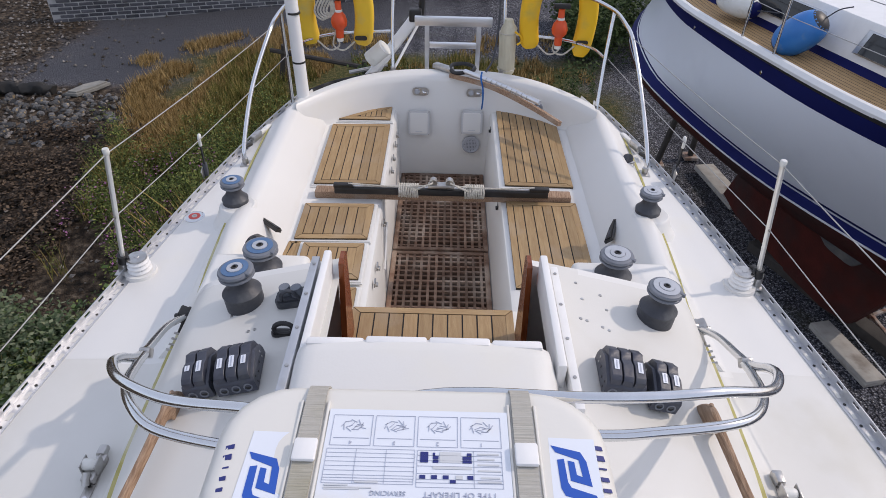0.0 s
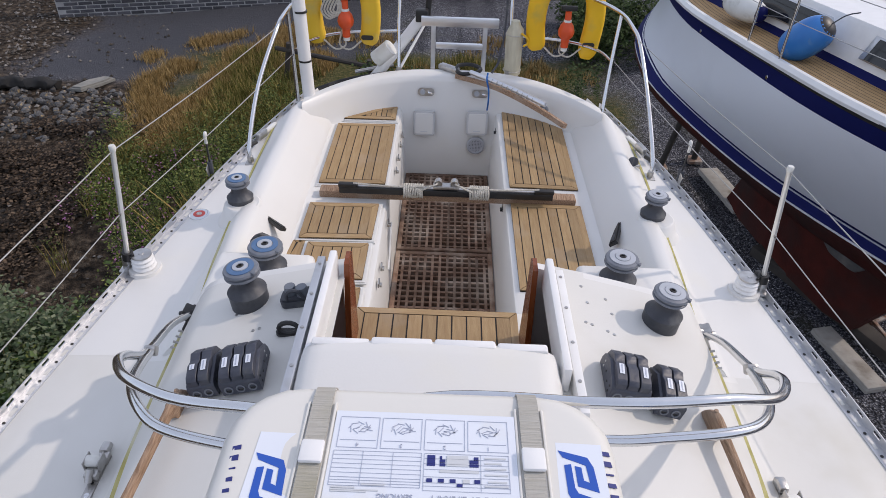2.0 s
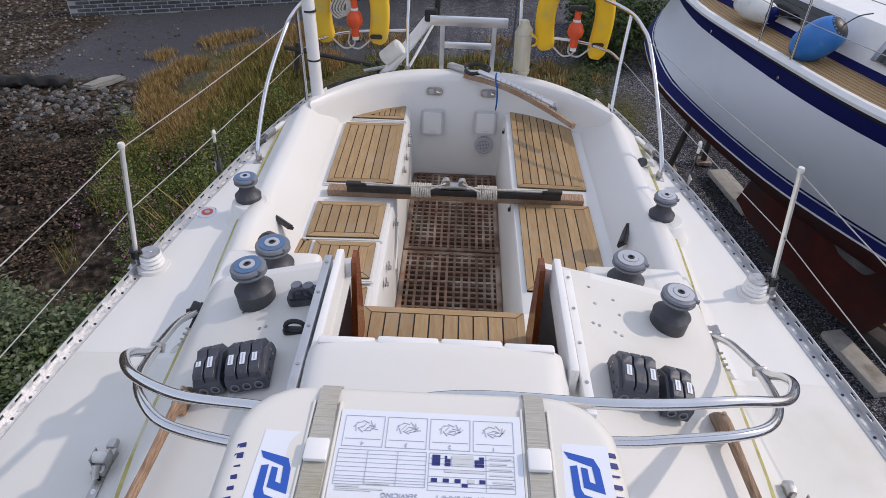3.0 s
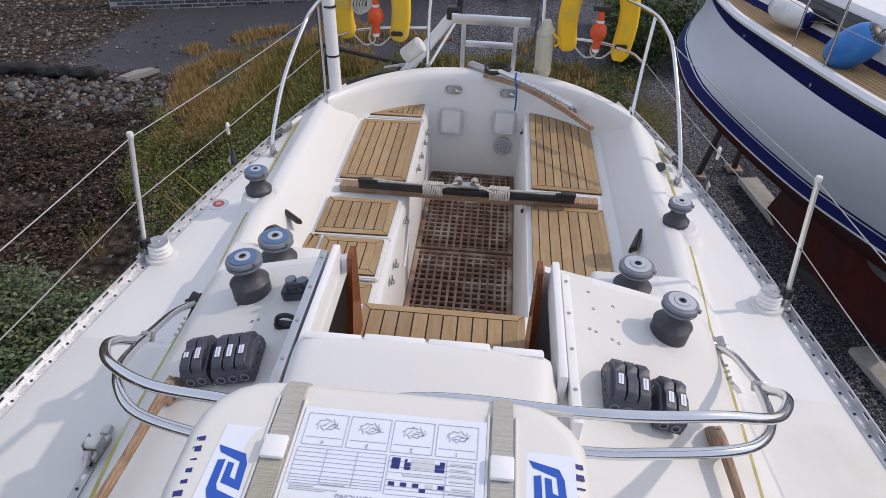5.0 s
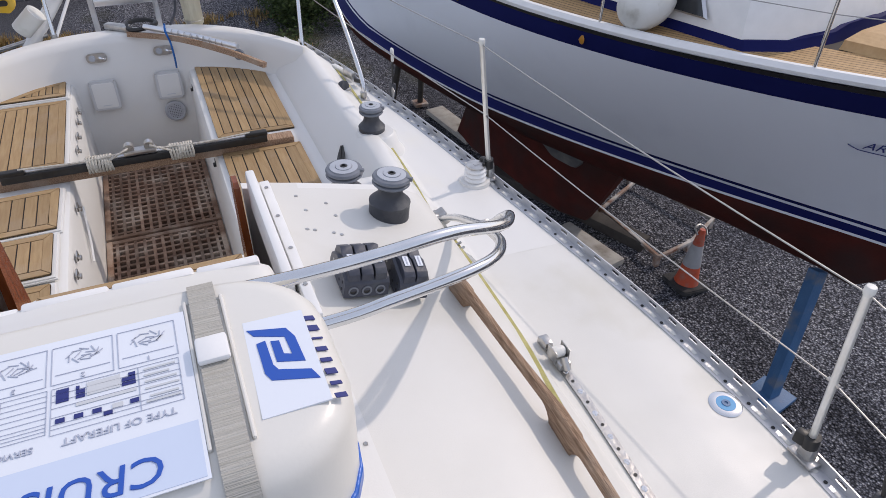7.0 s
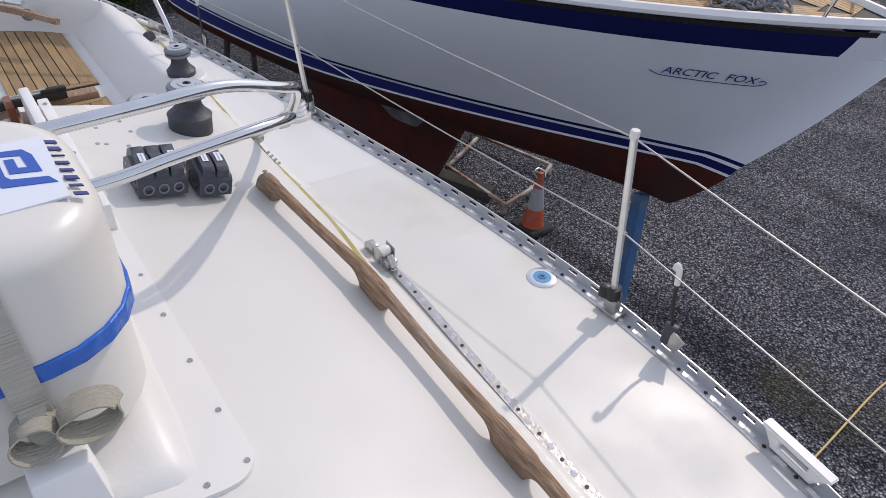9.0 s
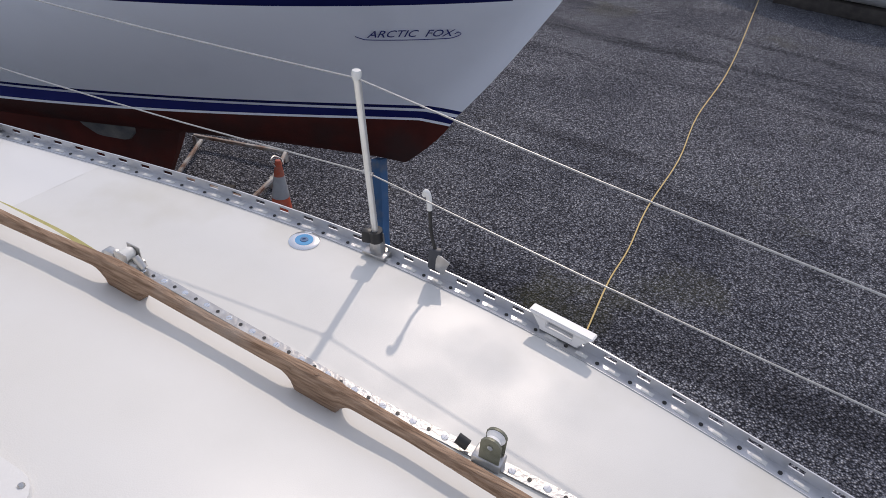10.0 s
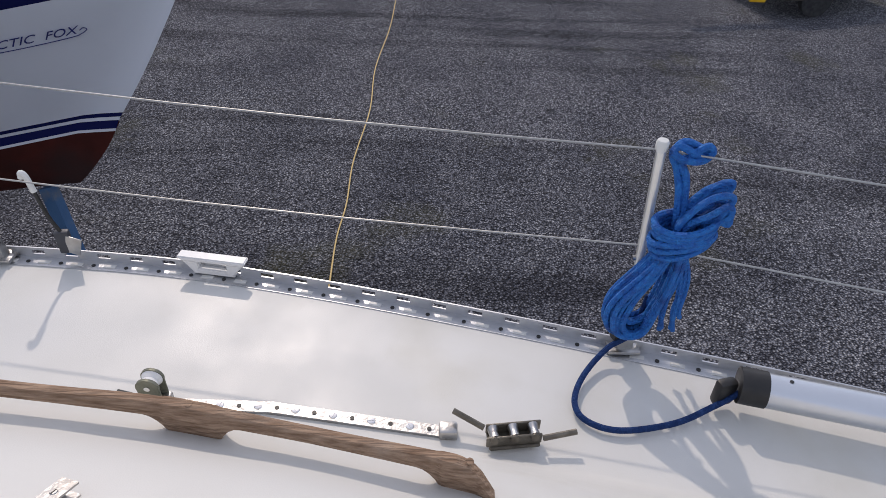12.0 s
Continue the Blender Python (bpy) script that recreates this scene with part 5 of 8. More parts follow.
TL = "golden teak-planked cockpit seat panel with dark caulking"
teak_panel([(-0.764, 3.735), (-0.378, 3.742), (-0.378, 4.515), (-0.764, 4.500)], SEAT, 6, TL + " on a locker lid")
teak_panel([(-0.735, 4.585), (-0.384, 4.590), (-0.384, 4.790), (-0.50, 4.760)], SEAT, 6, "small tapered teak panel at the seat's after end")
teak_panel([(-0.775, 3.185), (-0.398, 3.195), (-0.392, 3.525), (-0.775, 3.515)], SEAT, 6, TL + " beside the well")
teak_panel([(-0.715, 2.845), (-0.405, 2.85), (-0.405, 3.135), (-0.715, 3.13)], SEAT + 0.012, 5, "small teak-planked locker lid in the seat")
teak_panel([(-0.835, 2.80), (-0.738, 2.80), (-0.738, 3.175), (-0.80, 3.175)], SEAT, 1, "narrow teak strip beside the locker lid", lid=False, margin=0.018)
teak_panel([(-0.66, 2.60), (-0.405, 2.60), (-0.405, 2.785), (-0.66, 2.785)], SEAT + 0.012, 4, "short teak-planked locker lid beside the bridge deck")
teak_panel([(0.355, 3.785), (0.757, 3.775), (0.757, 4.645), (0.355, 4.845)], SEAT, 7, "long teak-planked seat panel, cut off at an angle", lid=False)
teak_panel([(0.350, 2.84), (0.745, 2.84), (0.746, 3.60), (0.350, 3.605)], SEAT, 6, TL + " beside the well", lid=False)
teak_panel([(-0.355, 2.04), (0.275, 2.04), (0.275, 2.365), (-0.355, 2.365)], 0.196, 10, "teak-planked bridge deck step behind the companionway", lid=False, margin=0.030)

# sole grating
gr = thing("sole_grating", (0, 3.6, SOLE), "worn dark brown wooden sole grating in two panels", "grating")
# black sheet added under the bars: the holes' shade put in as colour
part("hole_shade_sheet", box(B(), (-0.018, 3.63, SOLE + 0.004), (0.60, 2.44, 0.006)), M["caulk_shade_black"], gr, world_space=True)
gm = {}
for (ya_, yb_) in ((2.42, 3.815), (3.835, 4.80)):
    for x in (-0.311, 0.275):
        part("border", box(B(), (x, (ya_ + yb_) / 2, SOLE + 0.024), (0.030, yb_ - ya_, 0.030), bev=0.003), M["grating"], gr, world_space=True)
    for y in (ya_ + 0.014, yb_ - 0.014):
        part("border", box(B(), (-0.018, y, SOLE + 0.0235), (0.556, 0.028, 0.030), bev=0.003), M["grating"], gr, world_space=True)
    nx = 12
    for i in range(nx):
        x = -0.296 + 0.556 * (i + 0.5) / nx
        part("long_bar", box(B(), (x, (ya_ + yb_) / 2, SOLE + 0.022), (0.016, yb_ - ya_ - 0.058, 0.024)), M["grating"], gr, world_space=True, smooth=False)
    ny = int((yb_ - ya_ - 0.056) / 0.047)
    for i in range(ny):
        y = ya_ + 0.028 + (yb_ - ya_ - 0.056) * (i + 0.5) / ny
        part("cross_bar", box(B(), (-0.018, y, SOLE + 0.0215), (0.554, 0.0155, 0.0245)), M["grating"], gr, world_space=True, smooth=False)

# mainsheet traveller
tv = thing("mainsheet_traveller", (0, 3.60, SEAT), "black mainsheet traveller track across the cockpit on a teak beam", "traveller")
part("beam", box(B(), (-0.01, 3.645, SEAT + 0.02), (1.46, 0.075, 0.045), bev=0.008), M["oldteak"], tv, world_space=True)
part("track_bar", box(B(), (-0.02, 3.60, SEAT + 0.070), (1.20, 0.046, 0.038), bev=0.004), M["black"], tv, world_space=True)
part("track_slide", box(B(), (-0.02, 3.60, SEAT + 0.092), (1.18, 0.018, 0.010), bev=0.002), M["alu"], tv, world_space=True)
for s in (-1, 1):
    bm = B()
    box(bm, (-0.02 + s * 0.55, 3.595, SEAT + 0.098), (0.11, 0.035, 0.026), bev=0.008)
    part("end_sheave", bm, M["black"], tv, world_space=True)
    for k in range(9):
        x = -0.02 + s * (0.135 + 0.0125 * k)
        bm = tube(B(), [(x + 0.002 * math.sin(a * 2 + k), 3.60 + 0.036 * math.cos(a), SEAT + 0.072 + 0.036 * math.sin(a)) for a in [2 * math.pi * q / 12 for q in range(13)]], 0.0065, seg=6, n=1)
        part("rope_turn", bm, M["rope"], tv, "cream rope wound round the track", world_space=True)
    bm = B()
    tube(bm, [(-0.02 + s * 0.14, 3.56, SEAT + 0.10), (-0.02 + s * 0.09, 3.55, SEAT + 0.13), (-0.02 + s * 0.05, 3.57, SEAT + 0.14), (-0.02 + s * 0.10, 3.58, SEAT + 0.115), (-0.02 + s * 0.3, 3.585, SEAT + 0.104), (-0.02 + s * 0.52, 3.59, SEAT + 0.112)], 0.005, seg=6)
    part("control_line", bm, M["rope"], tv, world_space=True)
bm = B()
box(bm, (-0.02, 3.60, SEAT + 0.108), (0.15, 0.05, 0.024), bev=0.008)
for dx in (-0.045, 0.045):
    lathe(bm, [(0, 0.018), (0.022, 0.018), (0.022, -0.018), (0, -0.018)], (-0.02 + dx, 3.60, SEAT + 0.130), seg=16, rot=(90, 0, 0))
part("car", bm, M["steel2"], tv, world_space=True)

# tiller and its extension, stowed on the stern coaming
tl = thing("tiller", (0.2, 4.8, 0.12), "varnished wooden tiller stowed across the stern coaming", "tiller")
bm = B()
ribbon(bm, [(0.02, 4.86, 0.155), (0.30, 4.70, 0.145), (0.55, 4.46, 0.12), (0.72, 4.27, 0.09)], 0.030, 0.030, across=Vector((0, 0.3, 1)))
part("shaft", bm, M["oldteak"], tl, world_space=True)
bm = B()
tube(bm, [(0.12, 4.84, 0.195), (0.38, 4.63, 0.182), (0.60, 4.415, 0.165)], 0.0165, seg=12, n=3)
part("extension", bm, M["alubright"], tl, "silver telescopic tiller extension", world_space=True)
bm = B()
for k in range(10):
    u = k / 10
    lathe(bm, [(0.0170, -0.003), (0.0178, 0.0), (0.0170, 0.003)], Vector((0.24, 4.745, 0.189)).lerp(Vector((0.56, 4.455, 0.166)), u), seg=10, rot=(90, 0, 48))
part("extension_rings", bm, M["steel2"], tl, world_space=True)
bm = B()
tube(bm, [(0.02, 4.90, 0.18), (0.04, 4.97, 0.19), (0.13, 4.99, 0.19), (0.19, 4.92, 0.19), (0.16, 4.85, 0.19), (0.06, 4.84, 0.18), (0.02, 4.90, 0.18)], 0.014, seg=8)
part("lashing_loop", bm, M["black"], tl, "black padded loop", world_space=True)
part("tiller_head", box(B(), (-0.03, 4.95, 0.175), (0.16, 0.055, 0.035), rot=(0, 0, -38), bev=0.008), M["steel2"], tl, world_space=True)
bm = B()
tube(bm, [(0.235, 4.75, 0.23), (0.23, 4.73, 0.19), (0.245, 4.70, 0.13), (0.25, 4.72, 0.03), (0.25, 4.79, -0.06)], 0.006, seg=7)
part("blue_tie", bm, M["bluerope"], tl, "blue tie", world_space=True)

# fittings on the stern wall
plate_grey = mat("plate_grey", (0.58, 0.585, 0.59), (0.53, 0.535, 0.54), 0.5, scale=12)
for x, z, w_, h_ in ((-0.195, -0.178, 0.155, 0.185), (0.185, -0.165, 0.155, 0.175)):
    ap = thing("access_plate", (x, 4.788, z), "square white access plate on the cockpit end wall", "access plate", "access plates")
    ap.rotation_euler = (radians(84), 0, 0)
    part("frame", prism(B(), rounded(w_, h_, 0.018), -0.008, 0.010, bev=0.003), plate_grey, ap)
    part("door", prism(B(), rounded(w_ - 0.03, h_ - 0.03, 0.012), 0.008, 0.014, bev=0.002), M["gel"], ap)
    for sx in (-1, 1):
        for sy in (-1, 1):
            part("screw", lathe(B(), [(0, 0.013), (0.004, 0.012), (0.004, 0.008)], (sx * (w_ / 2 - 0.008), sy * (h_ / 2 - 0.008), 0), seg=8), M["steel2"], ap)
    part("mould_mark", box(B(), (0, -h_ / 2 + 0.032, 0.0145), (0.05, 0.005, 0.001)), M["greyink"], ap)
vg = thing("vent_grille", (0.185, 4.788, -0.345), "round grey perforated vent on the cockpit end wall", "vent")
vg.rotation_euler = (radians(84), 0, 0)
part("rim", lathe(B(), [(0.065, -0.01), (0.065, 0.006), (0.055, 0.010), (0.053, 0.004), (0, 0.004)], seg=28), mat("vent_grey", (0.42, 0.43, 0.46), (0.38, 0.39, 0.42), 0.6), vg)
bm = B()
for i in range(-4, 5):
    for j in range(-4, 5):
        if i * i + j * j < 17:
            cyl(bm, (i * 0.011, j * 0.011, 0.004), (i * 0.011, j * 0.011, 0.0055), 0.0028, seg=6)
part("perforations", bm, M["wdark"], vg)
for x in (-0.185, 0.195):
    pe = thing("pad_eye", (x, 4.825, 0.045), "steel folding pad eye on the cockpit end wall", "pad eye", "stern pad eyes")
    pe.rotation_euler = (radians(84), 0, 0)
    pe.scale = (1.35, 1.35, 1.2)
    part("plate", prism(B(), rounded(0.085, 0.042, 0.018), 0, 0.006, bev=0.002), M["steel2"], pe)
    part("eye", tube(B(), [(0.012, 0, 0.004), (0.012, 0.004, 0.02), (0.024, 0.0, 0.026), (0.034, -0.004, 0.02), (0.034, 0, 0.004)], 0.0045, seg=7), M["steel"], pe)
    part("disc", lathe(B(), [(0, 0.011), (0.013, 0.010), (0.015, 0.005)], (-0.018, 0, 0), seg=16), M["wring"], pe)
sk = thing("round_socket", (0.62, 4.60, 0.045), "round grey socket set in the stern coaming", "socket")
sk.rotation_euler = (radians(70), 0, radians(-35))
part("rim", lathe(B(), [(0.033, -0.01), (0.033, 0.006), (0.024, 0.009), (0.022, 0.003), (0, 0.003)], seg=24), M["wtop"], sk)
part("core", lathe(B(), [(0, 0.007), (0.012, 0.007), (0.013, 0.003)], seg=16), M["wring"], sk)

# hinges and catches on the locker faces beside the well
def catch(x, y, z, long_=0.05, mm="steel2"):
    c = thing("locker_catch", (x, y, z), "small steel locker catch beside the cockpit well", "catch", "locker catches")
    s = 1 if x < 0 else -1
    part("plate", box(B(), (x + s * 0.003, y, z), (0.008, long_, 0.026), bev=0.003), M[mm], c, world_space=True)
    part("lever", box(B(), (x + s * 0.012, y, z - 0.012), (0.012, long_ * 0.5, 0.014), bev=0.003), M[mm], c, world_space=True)


for y in (4.50, 4.36, 4.18, 4.02, 3.44, 3.05, 2.92):
    catch(-0.338, y, SEAT - 0.045)
catch(0.316, 3.66, SEAT - 0.06, 0.055, "black")
catch(0.316, 4.62, SEAT - 0.05, 0.05, "black")
for x, y, a in ((-0.345, 3.40, 0), (0.345, 2.95, 0)):
    rd = thing("well_grab_line", (x, y, -0.3), "thin pale cord along the locker face", "cord")
    part("cord", tube(B(), [(x + (0.02 if x < 0 else -0.02), y - 0.10, -0.35), (x + (0.02 if x < 0 else -0.02), y, -0.30), (x + (0.02 if x < 0 else -0.02), y + 0.12, -0.18)], 0.005, seg=6), M["white"], rd, world_space=True)


# ---------------- small deck gear ----------------
def wh(x, y, ang, tilt, label, L=0.17):
    h = thing("cranking_handle", (x, y, roof_z(x, y) + 0.012), label, "handle", "cranking handles")
    h.rotation_euler = (radians(tilt[0]), radians(tilt[1]), radians(ang))
    part("grip", prism(B(), [(-0.022, -L / 2), (0.022, -L / 2 + 0.01), (0.016, 0.02), (0.010, L / 2), (-0.006, L / 2), (-0.016, 0.02)], 0.0, 0.022, bev=0.006), M["black"], h)
    part("slot", box(B(), (0, -L / 4, 0.022), (0.012, 0.06, 0.004), bev=0.001), M["wdark"], h)


wh(-0.885, 3.145, 48, (0, 38), "black moulded handle clipped to the coaming side")
wh(0.865, 3.20, -20, (0, -40), "black moulded handle clipped to the coaming side", 0.20)
pk = thing("winch_cover", (-0.80, 2.72, 0.20), "limp black winch cover beside the winch", "winch cover")
bm = B()
lathe(bm, [(0, 0.09), (0.03, 0.085), (0.055, 0.05), (0.06, 0.01), (0.05, 0.0), (0, 0)], (-0.80, 2.72, 0.20), seg=14, rot=(18, -20, 0))
for v in bm.verts:
    v.co += 0.012 * noise.noise_vector(v.co * 22)
part("cloth", bm, M["black"], pk, world_space=True)

org = thing("deck_organiser", (-0.49, 2.046, roof_z(0.49, 2.046)), "grey cam cleat on the coachroof beside the hatch", "cam cleat")
org.rotation_euler = (0, radians(-10), 0)
part("base", prism(B(), rounded(0.115, 0.075, 0.02), 0, 0.030, bev=0.006), M["wdark"], org)
part("cam", lathe(B(), [(0, 0.06), (0.018, 0.058), (0.022, 0.03)], (-0.022, 0.008, 0), seg=14), M["wtop"], org)
part("cam", lathe(B(), [(0, 0.062), (0.018, 0.06), (0.022, 0.03)], (0.020, -0.004, 0), seg=14), M["wtop"], org)
part("guide", tube(B(), [(-0.03, -0.03, 0.03), (-0.02, -0.034, 0.06), (0.01, -0.034, 0.068), (0.03, -0.03, 0.03)], 0.006, seg=7), M["wdark"], org)
fe = thing("fairlead_eye", (-0.495, 1.895, roof_z(0.495, 1.895)), "black ring fairlead on the coachroof", "fairlead")
part("ring", tube(B(), [(0.030 * math.cos(a), 0.006 * math.sin(a), 0.020 + 0.017 * math.sin(a)) for a in [2 * math.pi * q / 14 for q in range(15)]], 0.008, seg=8, n=1), M["black"], fe)
part("foot", prism(B(), rounded(0.08, 0.032, 0.015), -0.004, 0.006), M["black"], fe)


def filler_cap(x, y, disc, label):
    f = thing("deck_filler_cap", (x, y, roof_z(x, y)), label, "filler cap", "deck filler caps")
    part("flange", lathe(B(), [(0.052, -0.002), (0.052, 0.003), (0.046, 0.006), (0.030, 0.006)], seg=32), M["steel"], f)
    part("disc", lathe(B(), [(0.031, 0.004), (0.030, 0.007), (0.014, 0.007)], seg=28), disc, f)
    part("key_hub", lathe(B(), [(0.0145, 0.006), (0.013, 0.009), (0.006, 0.009), (0.005, 0.006), (0, 0.006)], seg=20), M["wblue"] if disc is M["capblue"] else M["steel2"], f)


filler_cap(1.545, 1.325, M["capblue"], "round steel deck filler cap with a blue centre")
filler_cap(-1.295, 3.25, M["red"], "round steel deck filler cap with a red centre")


def foot_block(x, y, s):
    b = thing("foot_block", (x, y, 0.01), "stacked white turning block on a deck pad", "block", "deck turning blocks")
    part("pad", lathe(B(), [(0.075, -0.01), (0.070, 0.014), (0.0, 0.016)], seg=28), M["gel"], b)
    for k in range(3):
        part("sheave_plate", lathe(B(), [(0, 0.016 + 0.022 * k), (0.052 - 0.002 * k, 0.016 + 0.022 * k), (0.054 - 0.002 * k, 0.022 + 0.022 * k), (0.046 - 0.002 * k, 0.034 + 0.022 * k), (0, 0.036 + 0.022 * k)], seg=28), M["white"], b)
    part("top_plate", lathe(B(), [(0.046, 0.082), (0.044, 0.088), (0.012, 0.089), (0.010, 0.092), (0, 0.092)], seg=24), M["steel2"], b)
    bm = B()
    tube(bm, [(s * 0.03, -0.02, 0.09), (s * 0.05, 0.01, 0.10), (s * 0.075, 0.02, 0.07), (s * 0.09, 0.0, 0.03)], 0.007, seg=7)
    part("shackle", bm, M["black"], b)


foot_block(1.375, 2.79, 1)
foot_block(-1.40, 2.79, -1)

mc = thing("mooring_cleat", (1.575, 0.42, 0.04), "long pale alloy mooring cleat on the toe rail", "cleat")
mc_rot = pose(1.578, 0.432, 0.0, 0, 0, math.degrees(math.atan2(0.245, 0.034)))
for nm, prof, th in (("horn_bar", [(-0.102, 0.074), (0.102, 0.074), (0.102, 0.064), (0.088, 0.059), (-0.088, 0.059), (-0.102, 0.064)], 0.034),
                     ("side_plate", [(-0.094, 0.060), (-0.042, 0.060), (-0.042, 0.022), (-0.064, 0.022)], 0.026), ("side_plate", [(0.042, 0.060), (0.094, 0.060), (0.064, 0.022), (0.042, 0.022)], 0.026),
                     ("foot_bar", [(-0.064, 0.034), (0.064, 0.034), (0.064, 0.012), (-0.064, 0.012)], 0.024)):
    bm = B()
    a = [bm.verts.new(mc_rot @ Vector((u, -th / 2, z))) for u, z in prof]
    b = [bm.verts.new(mc_rot @ Vector((u, th / 2, z))) for u, z in prof]
    bm.faces.new(a)
    bm.faces.new(b[::-1])
    for k in range(len(prof)):
        q = (k + 1) % len(prof)
        bm.faces.new((a[k], a[q], b[q], b[k]))
    bmesh.ops.recalc_face_normals(bm, faces=bm.faces)
    bmesh.ops.bevel(bm, geom=list(bm.edges), offset=0.003, segments=2, affect='EDGES')
    part(nm, bm, M["white"], mc, world_space=True)


def hook_line(base, top, label="white plastic guard wire hook on a black cord"):
    b, t = Vector(base), Vector(top)
    h = thing("wire_hook", base, label, "hook", "guard wire hooks")
    part("toe_rail_block", box(B(), b + Vector((0, 0, 0.06)), (0.024, 0.040, 0.075), rot=(0, 0, 12), bev=0.006), M["wdark"], h, "dark grey block", world_space=True)
    part("shackle_plate", box(B(), b + Vector((-0.008, -0.025, 0.05)), (0.005, 0.045, 0.06), rot=(20, 0, 0), bev=0.002), M["steel2"], h, world_space=True)
    part("cord", tube(B(), [b + Vector((0, 0, 0.09)), b.lerp(t, 0.55), t - (t - b) * 0.12], 0.0055, seg=7, n=3), M["black"], h, world_space=True)
    part("hook", tube(B(), [t - (t - b) * 0.17, t, t + Vector((0, 0.01, 0.012)), t + Vector((0, 0.014, -0.004))], 0.0085, seg=9, n=4), M["whitefender"], h, "white plastic hook", world_space=True)


hook_line((1.622, 0.874, 0.02), (1.618, 0.908, 0.30))
hook_line((-1.335, 3.62, 0.02), (-1.285, 3.50, 0.335))
hook_line((1.31, 3.72, 0.02), (1.27, 3.60, 0.34))

for s in (1, -1):
    rb = thing("rail_block", (s * 1.19, 4.02, 0.03), "grey sheet block lying on the quarter deck", "block", "quarter blocks")
    part("cheeks", box(B(), (s * 1.165, 4.08, 0.05), (0.03, 0.10, 0.05), rot=(0, 0, s * 18), bev=0.012), M["steel2"], rb, world_space=True)
    part("slide", box(B(), (s * 1.15, 4.20, 0.03), (0.028, 0.16, 0.022), rot=(0, 0, s * 18), bev=0.005), M["whitefender"], rb, world_space=True)
    part("pin", cyl(B(), (s * 1.18, 4.0, 0.04), (s * 1.20, 3.94, 0.05), 0.012, seg=10), M["black"], rb, world_space=True)
sb = thing("spinnaker_block", (1.07, 3.86, 0.02), "small dark pulley block on the side deck", "block")
part("cheek", lathe(B(), [(0, 0.018), (0.03, 0.016), (0.034, 0.0), (0.03, -0.016), (0, -0.018)], (1.07, 3.86, 0.075), seg=18, rot=(70, 0, 40)), M["wdark"], sb, world_space=True)
part("eye_plate", box(B(), (1.075, 3.87, 0.050), (0.05, 0.07, 0.03), rot=(0, 0, 30), bev=0.005), M["steel2"], sb, world_space=True)

tarnish = mat("tarnished_bronze", (0.09, 0.08, 0.065), (0.22, 0.20, 0.165), 0.45, 0.6, scale=25, bump=0.2)
tb = thing("shroud_turnbuckle", (1.007, -0.415, 0.02), "tarnished bronze toggle fitting lying on the deck", "deck fitting")
part("base_plate", box(B(), (1.007, -0.400, 0.036), (0.050, 0.115, 0.010), rot=(0, 0, 8), bev=0.004), tarnish, tb, world_space=True)
for dx in (-0.018, 0.018):
    part("cheek_plate", box(B(), (1.007 + dx, -0.400, 0.056), (0.006, 0.125, 0.030), rot=(0, 0, 8), bev=0.0025), tarnish, tb, world_space=True)
for dy in (-0.045, 0.0, 0.045):
    part("roller", lathe(B(), [(0, 0.017), (0.013, 0.015), (0.010, 0.0), (0.013, -0.015), (0, -0.017)], (1.007 - 0.14 * dy, -0.400 + dy, 0.060), seg=14, rot=(0, 90, 8)), M["steel2"], tb, world_space=True)
    part("boss", lathe(B(), [(0, 0.006), (0.009, 0.004), (0.010, 0.0)], (0.985 - 0.14 * dy, -0.400 + dy, 0.066), seg=12, rot=(0, -70, 8)), tarnish, tb, world_space=True)
part("pin", cyl(B(), (1.020, -0.335, 0.055), (1.052, -0.265, 0.072), 0.007, seg=8), tarnish, tb, world_space=True)
part("pin", cyl(B(), (0.997, -0.465, 0.055), (1.012, -0.540, 0.062), 0.007, seg=8), tarnish, tb, world_space=True)

po = thing("spinnaker_pole", (1.0, -1.4, 0.05), "silver aluminium spinnaker pole lying on the side deck", "spinnaker pole")
pa, pb = Vector((1.132, -0.98, 0.085)), Vector((0.61, -3.0, 0.12))
part("tube", cyl(B(), pa, pb, 0.042, seg=28), M["alubright"], po, world_space=True)
part("end_cap", cyl(B(), pa + (pa - pb).normalized() * 0.045, pa - (pa - pb).normalized() * 0.015, 0.044, seg=24), M["black"], po, "black plastic end fitting", world_space=True)
part("jaw", box(B(), pa + (pa - pb).normalized() * 0.075 - Vector((0.012, 0, 0.02)), (0.03, 0.05, 0.075), rot=(0, 0, 15), bev=0.010), M["black"], po, world_space=True)
part("rivet", lathe(B(), [(0, 0.002), (0.005, 0.001)], pa - (pa - pb).normalized() * 0.06 + Vector((0, 0, 0.042)), seg=8), M["black"], po, world_space=True)

hb = thing("hatch_bracket", (0.538, 0.274, roof_z(0.538, 0.274)), "short screwed aluminium channel on the coachroof", "bracket")
hb.rotation_euler = (radians(-17), radians(-5), radians(-107))
bm = B()
box(bm, (-0.0125, -0.03, 0.0115), (0.003, 0.16, 0.023))
box(bm, (0.0015, -0.03, 0.0015), (0.025, 0.16, 0.003))
box(bm, (0.0015, -0.03, 0.0215), (0.025, 0.16, 0.003))
part("channel", bm, M["steel2"], hb)
for y in (0.023, -0.018, -0.059):
    screw = part("screw", lathe(B(), [(0, 0.0245), (0.0045, 0.0243), (0.0055, 0.0230)], (0, y, 0), seg=12), M["steel2"], hb)
    part("slot", box(B(), (0, y, 0.0245), (0.0014, 0.009, 0.0008)), M["black"], screw)
